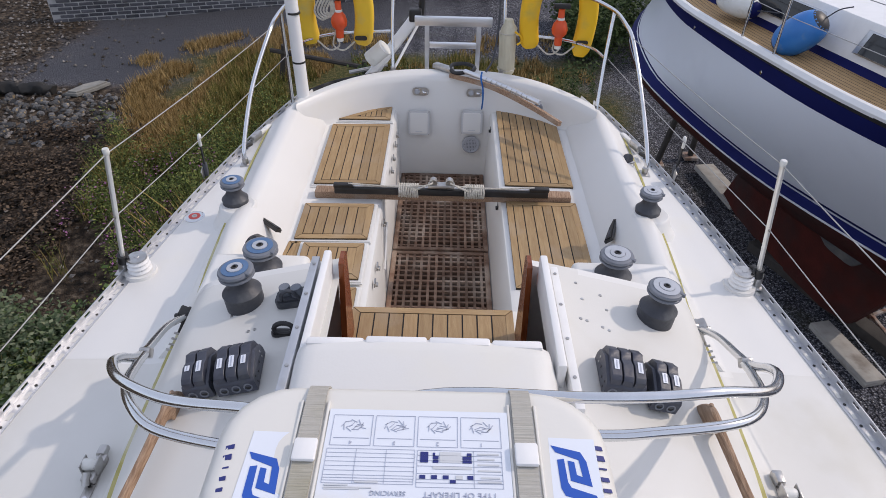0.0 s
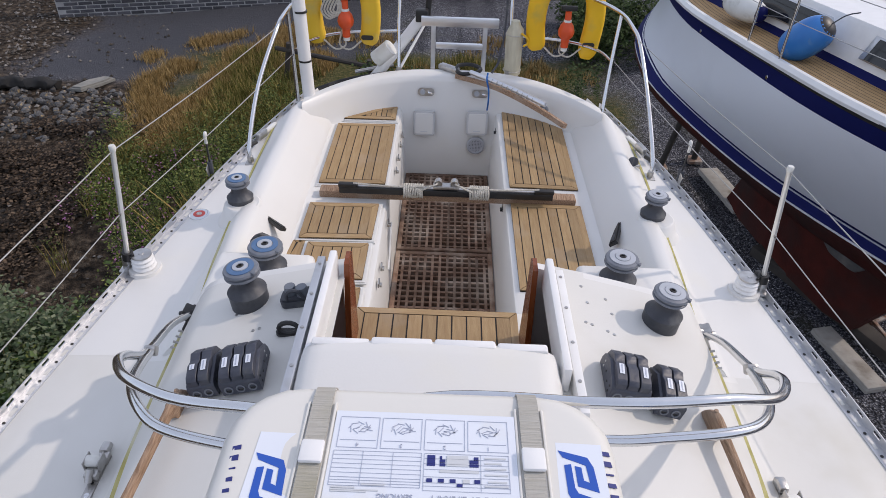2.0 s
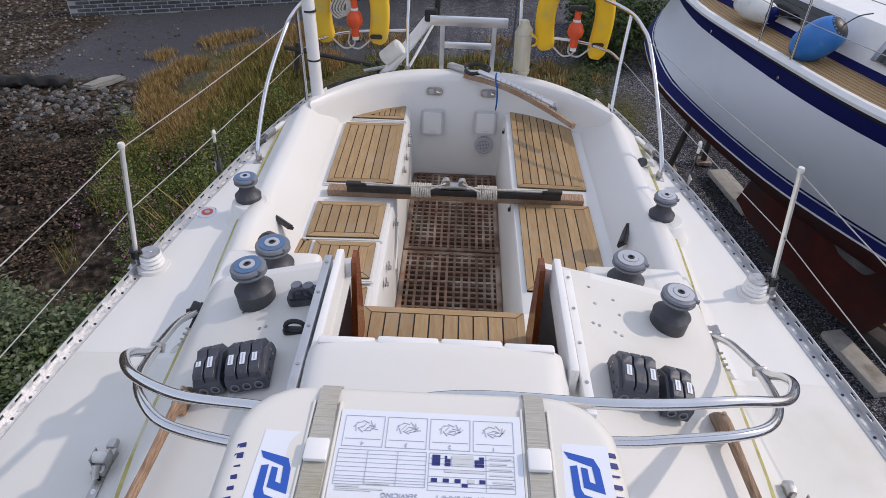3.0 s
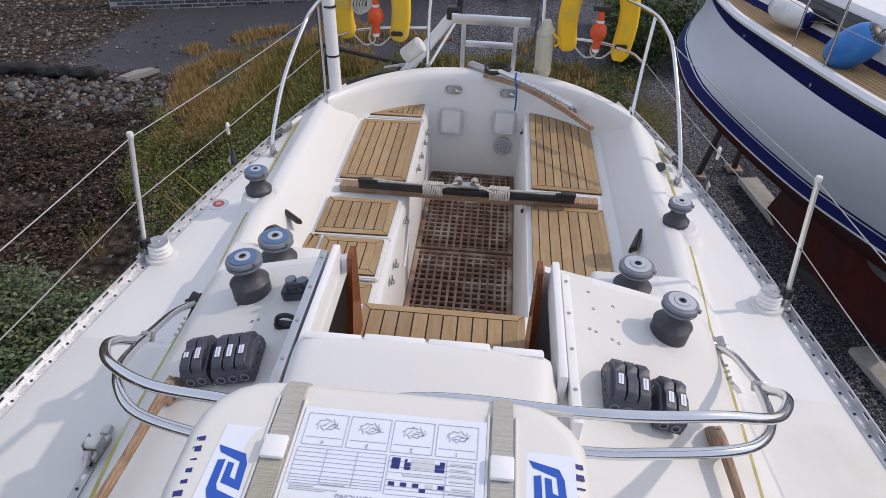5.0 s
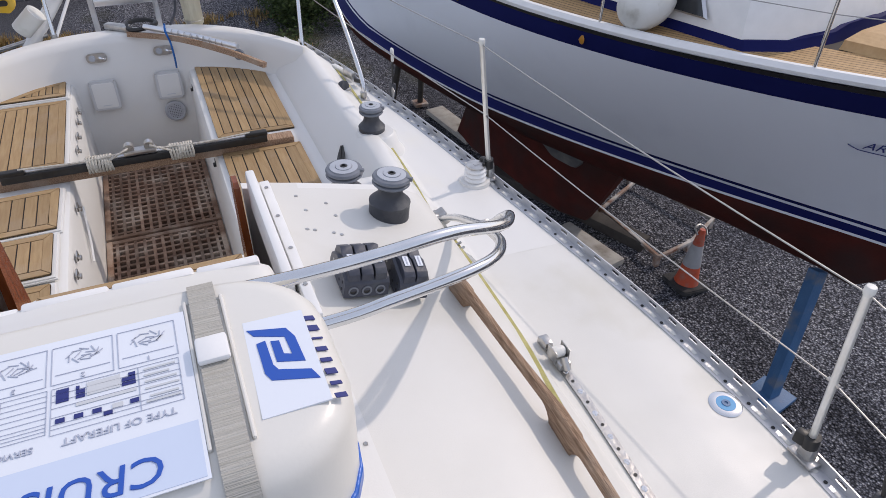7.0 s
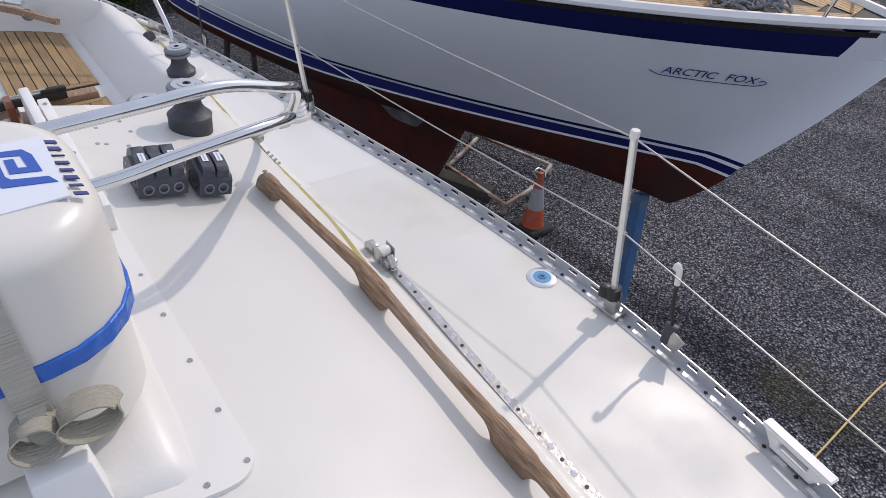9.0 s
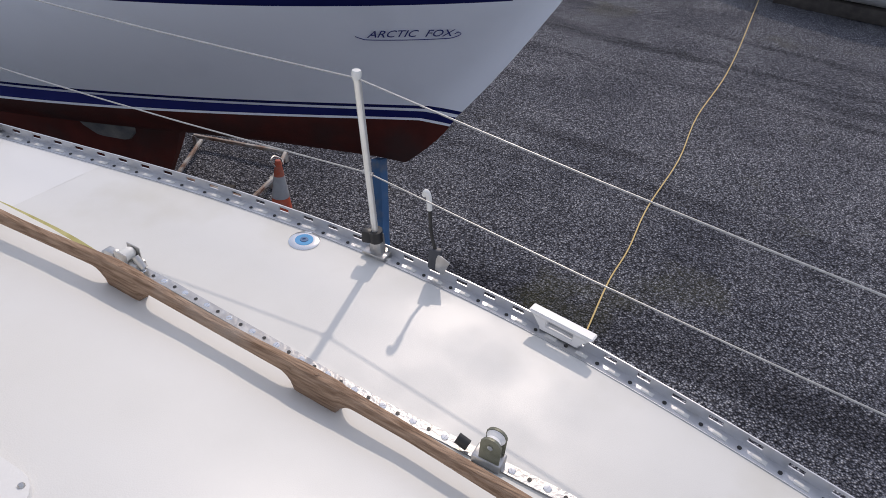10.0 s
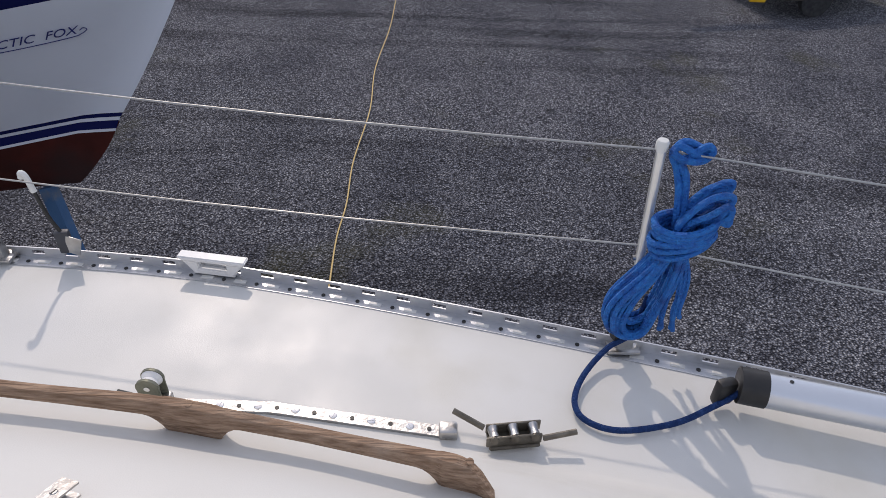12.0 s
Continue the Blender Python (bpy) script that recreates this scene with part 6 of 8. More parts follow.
part("bolt_head", lathe(B(), [(0, 0.010), (0.005, 0.009), (0.006, 0.003)], (-0.001, -0.002, 0), seg=10), M["steel2"], hb)

# blue line hanked on the forward stanchion
rc = thing("coiled_rope", (1.33, -0.745, 0.03), "bright blue rope coil hanging from a stanchion", "rope coil")
rr = random.Random(4)


def strand(pts, name, r=0.0072):
    lift = [(0.0, 0.0), (0.08, 0.015), (0.33, 0.060), (0.46, 0.055), (0.60, 0.0), (1.0, 0.0)]
    pts = [(x, y + 0.026, z + lerp_table(lift, z)) for x, y, z in pts]
    part(name, tube(B(), pts, r, seg=7, n=5), M["bluerope"], rc, world_space=True)


for k in range(20):  # long bights hanging below the wrapping
    f = 0.15 + 0.85 * (k % 10) / 9
    xo = 1.285 + 0.03 * rr.uniform(-1, 1)
    yo, zo = 0.006 * rr.uniform(-1, 1), 0.018 * rr.uniform(-1, 1)
    strand([(xo, -0.775 + yo, 0.35), (xo - 0.004, -0.752 + 0.022 * f + yo, 0.275), (xo - 0.006, -0.715 + 0.052 * f + yo, 0.19), (xo - 0.004, -0.708 + 0.046 * f, 0.135 + zo), (xo, -0.722 + 0.014 * f, 0.105 + zo), (xo + 0.004, -0.752 - 0.004 * f, 0.115 + zo),
            (xo + 0.006, -0.768 - 0.008 * f, 0.17), (xo + 0.004, -0.785 - 0.014 * (1 - f) + yo, 0.26), (xo, -0.790 + yo, 0.35)], "hanging_turn")
for k in range(13):  # short bights folded up above it
    f = rr.random()
    xo = 1.285 + 0.028 * rr.uniform(-1, 1)
    top = 0.465 + 0.045 * rr.uniform(-1, 1)
    strand([(xo, -0.765 - 0.03 * f, 0.34), (xo, -0.768 - 0.04 * f, 0.395), (xo - 0.006, -0.805 - 0.035 * f, top - 0.03), (xo - 0.008, -0.845 - 0.022 * f, top), (xo - 0.006, -0.862 - 0.012 * f, top - 0.025), (xo, -0.838 - 0.01 * f, 0.395), (xo, -0.812, 0.34)], "folded_turn")
for k in range(6):
    z = 0.328 + 0.013 * k
    strand([(1.285 + 0.046 * math.cos(a), -0.788 + (0.060 + 0.004 * (k % 3)) * math.sin(a), z - 0.014 * math.sin(a) + 0.006 * math.sin(2 * a + k)) for a in [2 * math.pi * q / 12 for q in range(13)]], "wrapping", 0.0078)
for k in range(5):
    y = -0.800 - 0.010 * k
    strand([(1.285, -0.795, 0.33), (1.288 + 0.003 * k, y, 0.23), (1.295, y + 0.012 * rr.uniform(-1, 1), 0.15), (1.30, y + 0.018 * rr.uniform(-1, 1), 0.085 + 0.04 * rr.random())], "loose_end", 0.0062)
strand([(1.30, -0.775, 0.36), (1.312, -0.765, 0.45), (1.325, -0.752, 0.53), (1.325, -0.735, 0.585), (1.322, -0.745, 0.612), (1.318, -0.775, 0.600), (1.320, -0.800, 0.582), (1.325, -0.818, 0.596), (1.322, -0.805, 0.614), (1.320, -0.780, 0.598), (1.322, -0.758, 0.560), (1.315, -0.775, 0.49), (1.30, -0.785, 0.37)], "hitch", 0.0085)
strand([(1.318, -0.730, 0.600), (1.332, -0.755, 0.618), (1.334, -0.790, 0.606), (1.322, -0.812, 0.590), (1.312, -0.790, 0.572), (1.312, -0.755, 0.578), (1.318, -0.730, 0.600)], "hitch", 0.0085)
bm = B()
tube(bm, [(1.320, -0.740, 0.20), (1.293, -0.715, 0.10), (1.288, -0.660, 0.045), (1.208, -0.590, 0.030), (1.123, -0.555, 0.030), (1.068, -0.575, 0.030), (1.043, -0.650, 0.030), (1.068, -0.780, 0.030), (1.113, -0.880, 0.038), (1.128, -0.940, 0.075)], 0.0075, seg=9)
flat("pole_line", bm, M["navyrope"], "dark blue line leading along the deck to the pole", "rope", base=(1.068, -0.620, 0.03))

# ---------------- stern gear ----------------
def horseshoe(xc, yc, zc, mm, label, legdz=0.0):
    h = thing("horseshoe_lifebuoy", (xc, yc, zc - 0.3), label, "lifebuoy", "horseshoe lifebuoys")
    bm = B()
    rows = []
    pts = [(-0.175, -0.30), (-0.195, -0.18), (-0.20, -0.05), (-0.18, 0.07), (-0.11, 0.16), (0, 0.19), (0.11, 0.16), (0.18, 0.07), (0.20, -0.05), (0.195, -0.18), (0.175, -0.30 - legdz)]
    P = smooth_pts([(x, 0, z) for x, z in pts], 5)
    for i, p in enumerate(P):
        d = (P[min(i + 1, len(P) - 1)] - P[max(i - 1, 0)]).normalized()
        s = Vector((d.z, 0, -d.x))
        e = min(i, len(P) - 1 - i)
        f = 0.55 if e == 0 else (0.88 if e == 1 else 1.0)
        rows.append([p + s * (0.066 * f * math.copysign(abs(math.cos(a)) ** 0.6, math.cos(a))) + Vector((0, 0.045 * f * math.copysign(abs(math.sin(a)) ** 0.6, math.sin(a)), 0)) for a in [2 * math.pi * k / 16 for k in range(16)]])
    vr = [[bm.verts.new(p + Vector((xc, yc, zc))) for p in r] for r in rows]
    for a, b in zip(vr, vr[1:]):
        for k in range(16):
            bm.faces.new((a[k], a[(k + 1) % 16], b[(k + 1) % 16], b[k]))
    bm.faces.new(vr[0])
    bm.faces.new(vr[-1])
    bmesh.ops.recalc_face_normals(bm, faces=bm.faces)
    part("float", bm, mm, h, world_space=True)
    part("maker_patch", prism(B(), rounded(0.085, 0.032, 0.015), 0, 0.003), M["black"], h).matrix_basis = pose(0.175, -0.048, 0.06, 90, 0, 0)
    for sx in (-1, 1):
        bm = B()
        tube(bm, [(xc + sx * 0.13, yc - 0.03, zc - 0.27), (xc + sx * 0.05, yc - 0.04, zc - 0.33), (xc - sx * 0.02, yc - 0.03, zc - 0.30), (xc, yc - 0.03, zc - 0.2)], 0.006, seg=6)
        part("lanyard", bm, M["rope"], h, world_space=True)
    return h


horseshoe(-0.775, 4.985, 0.615, mat("lifebuoy_faded", (0.78, 0.50, 0.03), (0.70, 0.43, 0.025), 0.6, scale=6, bump=0.1, c3=(0.55, 0.42, 0.12), s3=5), "faded yellow horseshoe lifebuoy hung on the pushpit")
horseshoe(0.755, 5.03, 0.605, M["yellow"], "yellow horseshoe lifebuoy hung on the pushpit", 0.05)


def buoy_light(x, y, z):
    b = thing("lifebuoy_light", (x, y, z), "orange lifebuoy light hanging from the pushpit", "light float", "lifebuoy lights")
    part("float", lathe(B(), [(0, 0.16), (0.022, 0.155), (0.022, 0.09), (0.045, 0.06), (0.056, 0.02), (0.050, -0.01), (0.028, -0.035), (0.026, -0.09), (0, -0.095)], seg=22), M["orange"], b)
    part("lens", lathe(B(), [(0.024, -0.092), (0.022, -0.115), (0, -0.12)], seg=16), M["whitefender"], b)
    part("bracket", box(B(), (0, 0, 0.175), (0.11, 0.03, 0.03), bev=0.005), M["black"], b)
    part("collar", lathe(B(), [(0.024, 0.10), (0.027, 0.095), (0.027, 0.085), (0.024, 0.08)], seg=16), M["whitefender"], b)


buoy_light(-0.742, 4.93, 0.47)
buoy_light(0.762, 4.97, 0.44)
bm = B()
for k in range(5):
    tube(bm, [(-0.85 + 0.02 * k, 4.93, 0.66), (-0.90 + 0.02 * k, 4.92, 0.56), (-0.85 + 0.02 * k, 4.92, 0.50 + 0.01 * k), (-0.79 + 0.012 * k, 4.92, 0.56), (-0.80, 4.93, 0.66)], 0.007, seg=6)
flat("light_line", bm, M["rope"], "cream line looped on the lifebuoy", "rope", base=(-0.85, 4.92, 0.5))

ap = thing("aerial_mast", (-0.955, 4.53, 0.05), "white painted aerial pole on the quarter", "pole")
part("pole", cyl(B(), (-0.948, 4.53, 0.04), (-1.00, 4.56, 2.3), 0.040, seg=24), M["white"], ap, world_space=True)
for z in (0.35, 0.66):
    part("band", cyl(B(), (-0.955, 4.534, z), (-0.955, 4.534, z + 0.012), 0.0415, seg=24), M["black"], ap, "thin black tape band", world_space=True)
part("foot", cyl(B(), (-0.948, 4.53, 0.03), (-0.948, 4.53, 0.055), 0.055, seg=20), M["steel2"], ap, world_space=True)

ld = thing("stern_ladder", (0.03, 5.08, 0.1), "folded aluminium stern ladder", "ladder")
for x in (-0.15, 0.215):
    part("stile", box(B(), (x, 5.09, 0.27), (0.032, 0.022, 0.36), bev=0.004), M["alu"], ld, world_space=True)
part("top_rung", box(B(), (0.035, 5.09, 0.455), (0.545, 0.030, 0.065), bev=0.005), M["alubright"], ld, world_space=True)
part("rung", box(B(), (0.035, 5.09, 0.285), (0.335, 0.028, 0.040), bev=0.004), M["alubright"], ld, world_space=True)

rf = thing("rolled_fender", (0.42, 5.03, 0.10), "long cream fender roll tied upright at the stern", "fender")
bm = B()
lathe(bm, [(0, 0.0), (0.045, 0.004), (0.058, 0.03), (0.060, 0.30), (0.056, 0.34), (0.036, 0.37), (0.03, 0.40), (0, 0.41)], (0.42, 5.03, 0.10), seg=22)
for v in bm.verts:
    v.co.x += 0.004 * math.sin(v.co.z * 60)
part("roll", bm, M["fend"], rf, world_space=True)
for z in (0.15, 0.41):
    part("tie", tube(B(), [(0.42 + 0.062 * math.cos(a), 5.03 + 0.062 * math.sin(a), z) for a in [2 * math.pi * q / 14 for q in range(15)]], 0.004, seg=6, n=1), M["rope"], rf, world_space=True)
part("hanging_line", tube(B(), [(0.35, 5.02, 0.66), (0.345, 4.99, 0.45), (0.32, 4.95, 0.25), (0.27, 4.90, 0.17)], 0.008, seg=6), M["wdark"], rf, world_space=True)
part("yellow_tie", tube(B(), [(0.46, 4.98, 0.43), (0.50, 4.98, 0.40), (0.51, 4.99, 0.36), (0.48, 4.98, 0.34)], 0.007, seg=6), M["yellow"], rf, "yellow tie", world_space=True)

sg = thing("self_steering_gear", (-0.40, 5.2, 0.05), "white tubular self-steering gear on the stern", "steering gear")
part("main_tube", cyl(B(), (-0.58, 5.10, 0.02), (-0.22, 5.30, 0.44), 0.040, seg=20), M["white"], sg, world_space=True)
part("stay", cyl(B(), (-0.40, 5.02, 0.10), (-0.19, 5.30, 0.42), 0.010, seg=10), M["white"], sg, world_space=True)
part("canister", cyl(B(), (-0.56, 5.08, 0.17), (-0.45, 5.06, 0.27), 0.058, seg=22), M["whitefender"], sg, "white plastic canister", world_space=True)
part("clamp", box(B(), (-0.24, 5.26, 0.44), (0.09, 0.07, 0.09), bev=0.012), M["black"], sg, world_space=True)
part("vane_post", cyl(B(), (-0.20, 5.30, 0.42), (-0.16, 5.34, 1.0), 0.022, seg=12), M["black"], sg, world_space=True)
part("cross_bar", cyl(B(), (-0.72, 5.10, 0.06), (-0.44, 5.14, 0.11), 0.014, seg=10), M["steel2"], sg, world_space=True)
bm = B()
tube(bm, [(-0.98, 4.80, 0.02), (-0.80, 4.97, 0.03), (-0.55, 5.06, 0.05), (-0.40, 5.10, 0.06)], 0.024, seg=10)
flat("rubbing_hose", bm, M["rubber"], "black hose along the outside of the stern", "hose", base=(-0.7, 5.0, 0.03))

# ---------------- the yacht alongside ----------------
NB = Vector((5.10, 1.76, 0.0))
ND, NL = Vector((-0.19, 0.98, 0.0)).normalized(), Vector((-0.98, -0.19, 0.0)).normalized()
NLEN = 10.2


def npt(s, lat, z):
    """World place of a point s metres aft of the stemhead, lat metres towards the near side."""
    p = NB + ND * s + NL * lat
    if z > -2.3:  # sheer: the gunwale falls and the bilge rises towards the stern
        w = min(1.0, max(0.0, (z + 1.1) / 1.15))
        z = 1.70 - 1.06 * (1.75 - z) + 0.07 * z + w * (0.10 - 0.045 * s) + (1 - w) * 0.05 * max(0.0, s - 4.5)
    return Vector((0.1 + 1.06 * (p.x - 0.1), 0.45 + 1.06 * (p.y - 0.45), z))


def n_stem(z):
    fwd = 0.095 + 0.10 * max(0.0, z + 0.35)
    return (0.80 * ((0.05 - z) / 1.15) ** 1.25 if z > -1.1 else 0.80 + 0.42 * ((-1.1 - z) / 0.5) ** 1.3) - fwd


def n_stern(z):
    return NLEN - 1.1 * max(0.0, 0.05 - z) ** 1.2 if z > -1.17 else NLEN - 1.45 - 2.4 * ((-1.17 - z) / 0.45)


def n_half(z, u, n):
    """Half breadth at height z, u metres aft of the stem at that height."""
    k = min(1.0, max(0.0, (0.05 - z) / 1.15))
    bmax = 1.53 - 0.16 * k ** 2
    ent = 4.1 + 1.8 * k
    if z < -1.1:
        q = min(1.0, (-1.1 - z) / 0.55)
        bmax = 1.37 * math.sqrt(max(0.0, 1 - q * q)) + 0.10
        ent = 5.9
    if u < ent:
        f = (1 - (1 - u / ent) ** 2) ** (0.92 + 0.25 * k)
    else:
        q_ = (u - ent) / (NLEN - ent)
        f = 1 - 0.26 * q_ ** 2 - 1.0 * k * q_ ** 1.4 - 1.2 * max(0.0, q_ - 0.3) ** 1.5
    return bmax * max(0.06, f)


ny = thing("neighbour_yacht", npt(5, 0, GZ), "white sailing yacht with navy bands and red antifouling, on props ashore", "yacht")


def hull_band(name, zs, mm, label="", s_from=0.0, s_to=None):
    """Strake of the hull between the heights zs; s_from and s_to: metres aft of the stem where it begins and ends."""
    bm = B()
    for side in (1, -1):
        if s_to:
            bm = B()
        rows = []
        for z in zs:
            s0, s1 = n_stem(z), n_stern(z)
            row = []
            for i in range(37):
                u = s_from + (i / 36) ** 1.35 * ((s_to or s1 - s0) - s_from)
                row.append(npt(s0 + u, side * n_half(z, u, 0), z))
            rows.append(row)
        grid(bm, rows)
        if s_to:
            part(name, bm, mm, ny, label, world_space=True)
    if s_to:
        return
    # transom
    rows = [[npt(n_stern(z), lat * n_half(z, n_stern(z) - n_stem(z), 0), z) for lat in (-1, -0.5, 0, 0.5, 1)] for z in zs]
    grid(bm, rows)
    bmesh.ops.remove_doubles(bm, verts=bm.verts, dist=0.0005)
    bmesh.ops.recalc_face_normals(bm, faces=bm.faces)
    return part(name, bm, mm, ny, label, world_space=True)


hull_band("rubbing_strake", [0.05, 0.018], M["black"], "black rubbing strake under the bulwark", s_from=0.26)
hull_band("sheer_band", [0.018, -0.03, -0.075, -0.118], M["nblue"], "navy blue band below the gunwale", s_from=0.34)
hull_band("bow_patch", [0.05, 0.018], M["nhull"], s_to=0.26)
hull_band("bow_patch", [0.018, -0.03, -0.075, -0.118], M["nhull"], s_to=0.34)
hull_band("topside_shell", [-0.118, -0.17, -0.3, -0.45, -0.6, -0.75, -0.9, -1.02], M["nhull"], "glossy white topsides")
hull_band("cove_stripe", [-1.02, -1.05], M["nblue"])
hull_band("white_stripe", [-1.05, -1.077], M["nhull"])
hull_band("boot_top", [-1.077, -1.14], M["nblue"], "navy boot top stripe")
hull_band("waterline_stripe", [-1.14, -1.163], M["nhull"])
hull_band("bottom", [-1.163, -1.19, -1.24, -1.32, -1.42, -1.5, -1.57, -1.62], M["antifoul"], "matt dark red antifouling, scuffed")
bm = B()
prof_t = [(3.7, 0.04), (4.0, 0.16), (4.8, 0.20), (5.8, 0.14), (6.3, 0.04)]
lo = [npt(s + 0.25, w, GZ + 0.12) for s, w in prof_t] + [npt(s + 0.25, -w, GZ + 0.12) for s, w in prof_t[::-1]]
md = [npt(s - 0.05, w * 1.3, -2.0) for s, w in prof_t] + [npt(s - 0.05, -w * 1.3, -2.0) for s, w in prof_t[::-1]]
hi = [npt(s - 0.30, w * 2.4, -1.40) for s, w in prof_t] + [npt(s - 0.30, -w * 2.4, -1.40) for s, w in prof_t[::-1]]
grid(bm, [hi, md, lo], close=True)
bm.faces.new([bm.verts.new(p) for p in lo])
bmesh.ops.recalc_face_normals(bm, faces=bm.faces)
part("keel", bm, M["antifoul"], ny, "dark red fin keel", world_space=True)


def keel_point(s_, z, proud):
    """A point of the keel's near face."""
    w_ = 0.16 + 0.05 * (s_ - 3.9) / 0.8
    return npt(s_, w_ * (1.3 + 1.1 * (z + 2.0) / 0.6) + proud, z)


bm = B()
ring_ = [(4.22 + 0.30 * math.cos(a) * (1 + 0.18 * math.sin(3 * a)), -1.80 + 0.15 * math.sin(a) * (1 + 0.2 * math.cos(2 * a))) for a in [2 * math.pi * q / 16 for q in range(16)]]
outer_, inner_ = [bm.verts.new(keel_point(a, b, -0.01)) for a, b in ring_], [bm.verts.new(keel_point(4.22 + (a - 4.22) * 0.94, -1.80 + (b + 1.80) * 0.94, 0.014)) for a, b in ring_]
for q in range(16):
    bm.faces.new((outer_[q], outer_[(q + 1) % 16], inner_[(q + 1) % 16], inner_[q]))
bm.faces.new(inner_)
bmesh.ops.recalc_face_normals(bm, faces=bm.faces)
part("scraped_patch", bm, mat("scraped_patch", (0.10, 0.105, 0.11), (0.20, 0.19, 0.18), 0.8, scale=7, bump=0.3), ny, "bare grey scraped patches", world_space=True)
bm = B()
lo = [npt(8.6, 0.02, -2.6), npt(8.75, 0.05, -2.6), npt(9.2, 0.02, -2.6), npt(9.2, -0.02, -2.6), npt(8.75, -0.05, -2.6), npt(8.6, -0.02, -2.6)]
hi = [p + ND * 0.25 + Vector((0, 0, 1.25)) for p in lo]
grid(bm, [hi, lo], close=True)
bm.faces.new([bm.verts.new(p) for p in lo])
part("rudder", bm, M["antifoul"], ny, world_space=True)

# gunwale, side deck and coachroof of the neighbour
for side in (1, -1):
    bm = B()
    rows = []
    for i in range(41):
        u = 0.02 + (i / 40) ** 1.2 * (NLEN - 0.05)
        h = n_half(0.05, u, 0)
        rows.append([npt(u, side * (h + 0.015), 0.045), npt(u, side * (h + 0.018), 0.070), npt(u, side * (h - 0.01), 0.10), npt(u, side * max(0, h - 0.05), 0.10), npt(u, side * max(0, h - 0.065), 0.062)])
    grid(bm, rows)
    bmesh.ops.recalc_face_normals(bm, faces=bm.faces)
    part("bulwark", bm, M["white"], ny, "white moulded bulwark", world_space=True)
    for k in range(11):
        bm = B()
        rows = []
        for i in range(31):
            u = 0.35 + (i / 30) ** 1.1 * (NLEN - 1.6)
            h = n_half(0.05, u, 0) - 0.068
            a, b = max(0.0, h - 0.050 * k), max(0.0, h - 0.050 * (k + 1) + 0.006)
            if a - b < 0.005:
                continue
            rows.append([npt(u, side * a, 0.066), npt(u, side * b, 0.066)])
        if len(rows) > 2:
            grid(bm, rows)
            bmesh.ops.recalc_face_normals(bm, faces=bm.faces)
            for f in bm.faces:
                if f.normal.z < 0:
                    f.normal_flip()
            part("deck_plank", bm, M["nteak"], ny, world_space=True, smooth=False)
bm = B()
rows = []
for i in range(41):
    u = 0.02 + (i / 40) * (NLEN - 0.05)
    h = n_half(0.05, u, 0) - 0.03
    rows.append([npt(u, h * q, 0.060) for q in (-1, -0.5, 0, 0.5, 1)])
grid(bm, rows)
bmesh.ops.recalc_face_normals(bm, faces=bm.faces)
part("deck_bed", bm, M["caulk_shade_black"], ny, world_space=True)


def trunk(s0, s1, w0, w1, z0, z1, inset, nose):
    bm = B()
    plan = [(s0 + nose, 0.3 * w0), (s0 + nose * 1.3, 0.75 * w0), (s0 + nose * 2.2, w0)] + [(s0 + (s1 - s0) * t, w0 + (w1 - w0) * t) for t in (0.4, 0.6, 0.8, 1.0)]
    ring = plan + [(s, -w) for s, w in plan[::-1]]
    r0 = [npt(s, w, z0) for s, w in ring]
    r1 = [npt(s + (inset if s < s0 + nose * 2.3 else 0), w * (1 - inset / 1.0), z1 - 0.03) for s, w in ring]
    r2 = [npt(s + (inset * 1.5 if s < s0 + nose * 2.3 else 0), w * (1 - inset * 1.4), z1) for s, w in ring]
    r3 = [npt(s + (inset * 1.6 if s < s0 + nose * 2.3 else 0), w * 0.45, z1 + 0.03) for s, w in ring]
    grid(bm, [r0, r1, r2, r3], close=True)
    bm.faces.new([bm.verts.new(p) for p in r3])
    bmesh.ops.recalc_face_normals(bm, faces=bm.faces)
    return bm


part("coachroof", trunk(1.68, 7.3, 0.98, 1.08, 0.06, 0.42, 0.05, 0.20), M["white"], ny, "white coachroof", world_space=True)
part("coachroof_band", trunk(1.64, 7.34, 1.0, 1.10, 0.06, 0.125, 0.02, 0.20), M["nblue"], ny, "navy band round the coachroof", world_space=True)
for (s_, L_) in ((2.66, 0.46), (3.70, 0.95), (5.3, 1.25)):
    for side in (1, -1):
        w_ = 0.98 + 0.10 * (s_ - 1.68) / 5.62
        bm = B()
        a = [npt(s_ - L_ / 2, side * (w_ - 0.005 - 0.009 * L_ + 0.0), 0.20), npt(s_ + L_ / 2, side * (w_ - 0.005 + 0.009 * L_), 0.20), npt(s_ + L_ / 2 - 0.03, side * (w_ - 0.055 + 0.009 * L_), 0.36), npt(s_ - L_ / 2 + 0.12, side * (w_ - 0.055 - 0.009 * L_), 0.36)]
        c_ = sum(a, Vector()) / 4
        out = NL * side * 0.012
        vs0 = [bm.verts.new(c_ + (p - c_) * 1.14 + out) for p in a]
        vs1 = [bm.verts.new(c_ + (p - c_) * 1.0 + out * 1.8) for p in a]
        for q in range(4):
            bm.faces.new((vs0[q], vs0[(q + 1) % 4], vs1[(q + 1) % 4], vs1[q]))
        wf = part("window", bm, M["alu"], ny, "metal-framed cabin window", world_space=True)
        bm = B()
        bm.faces.new([bm.verts.new(c_ + (p - c_) * 1.0 + out * 1.6) for p in a])
        pn = part("pane", bm, M["glass"], wf, "dark glass pane")
        pn.data.transform(Matrix.Translation(-ny.location))
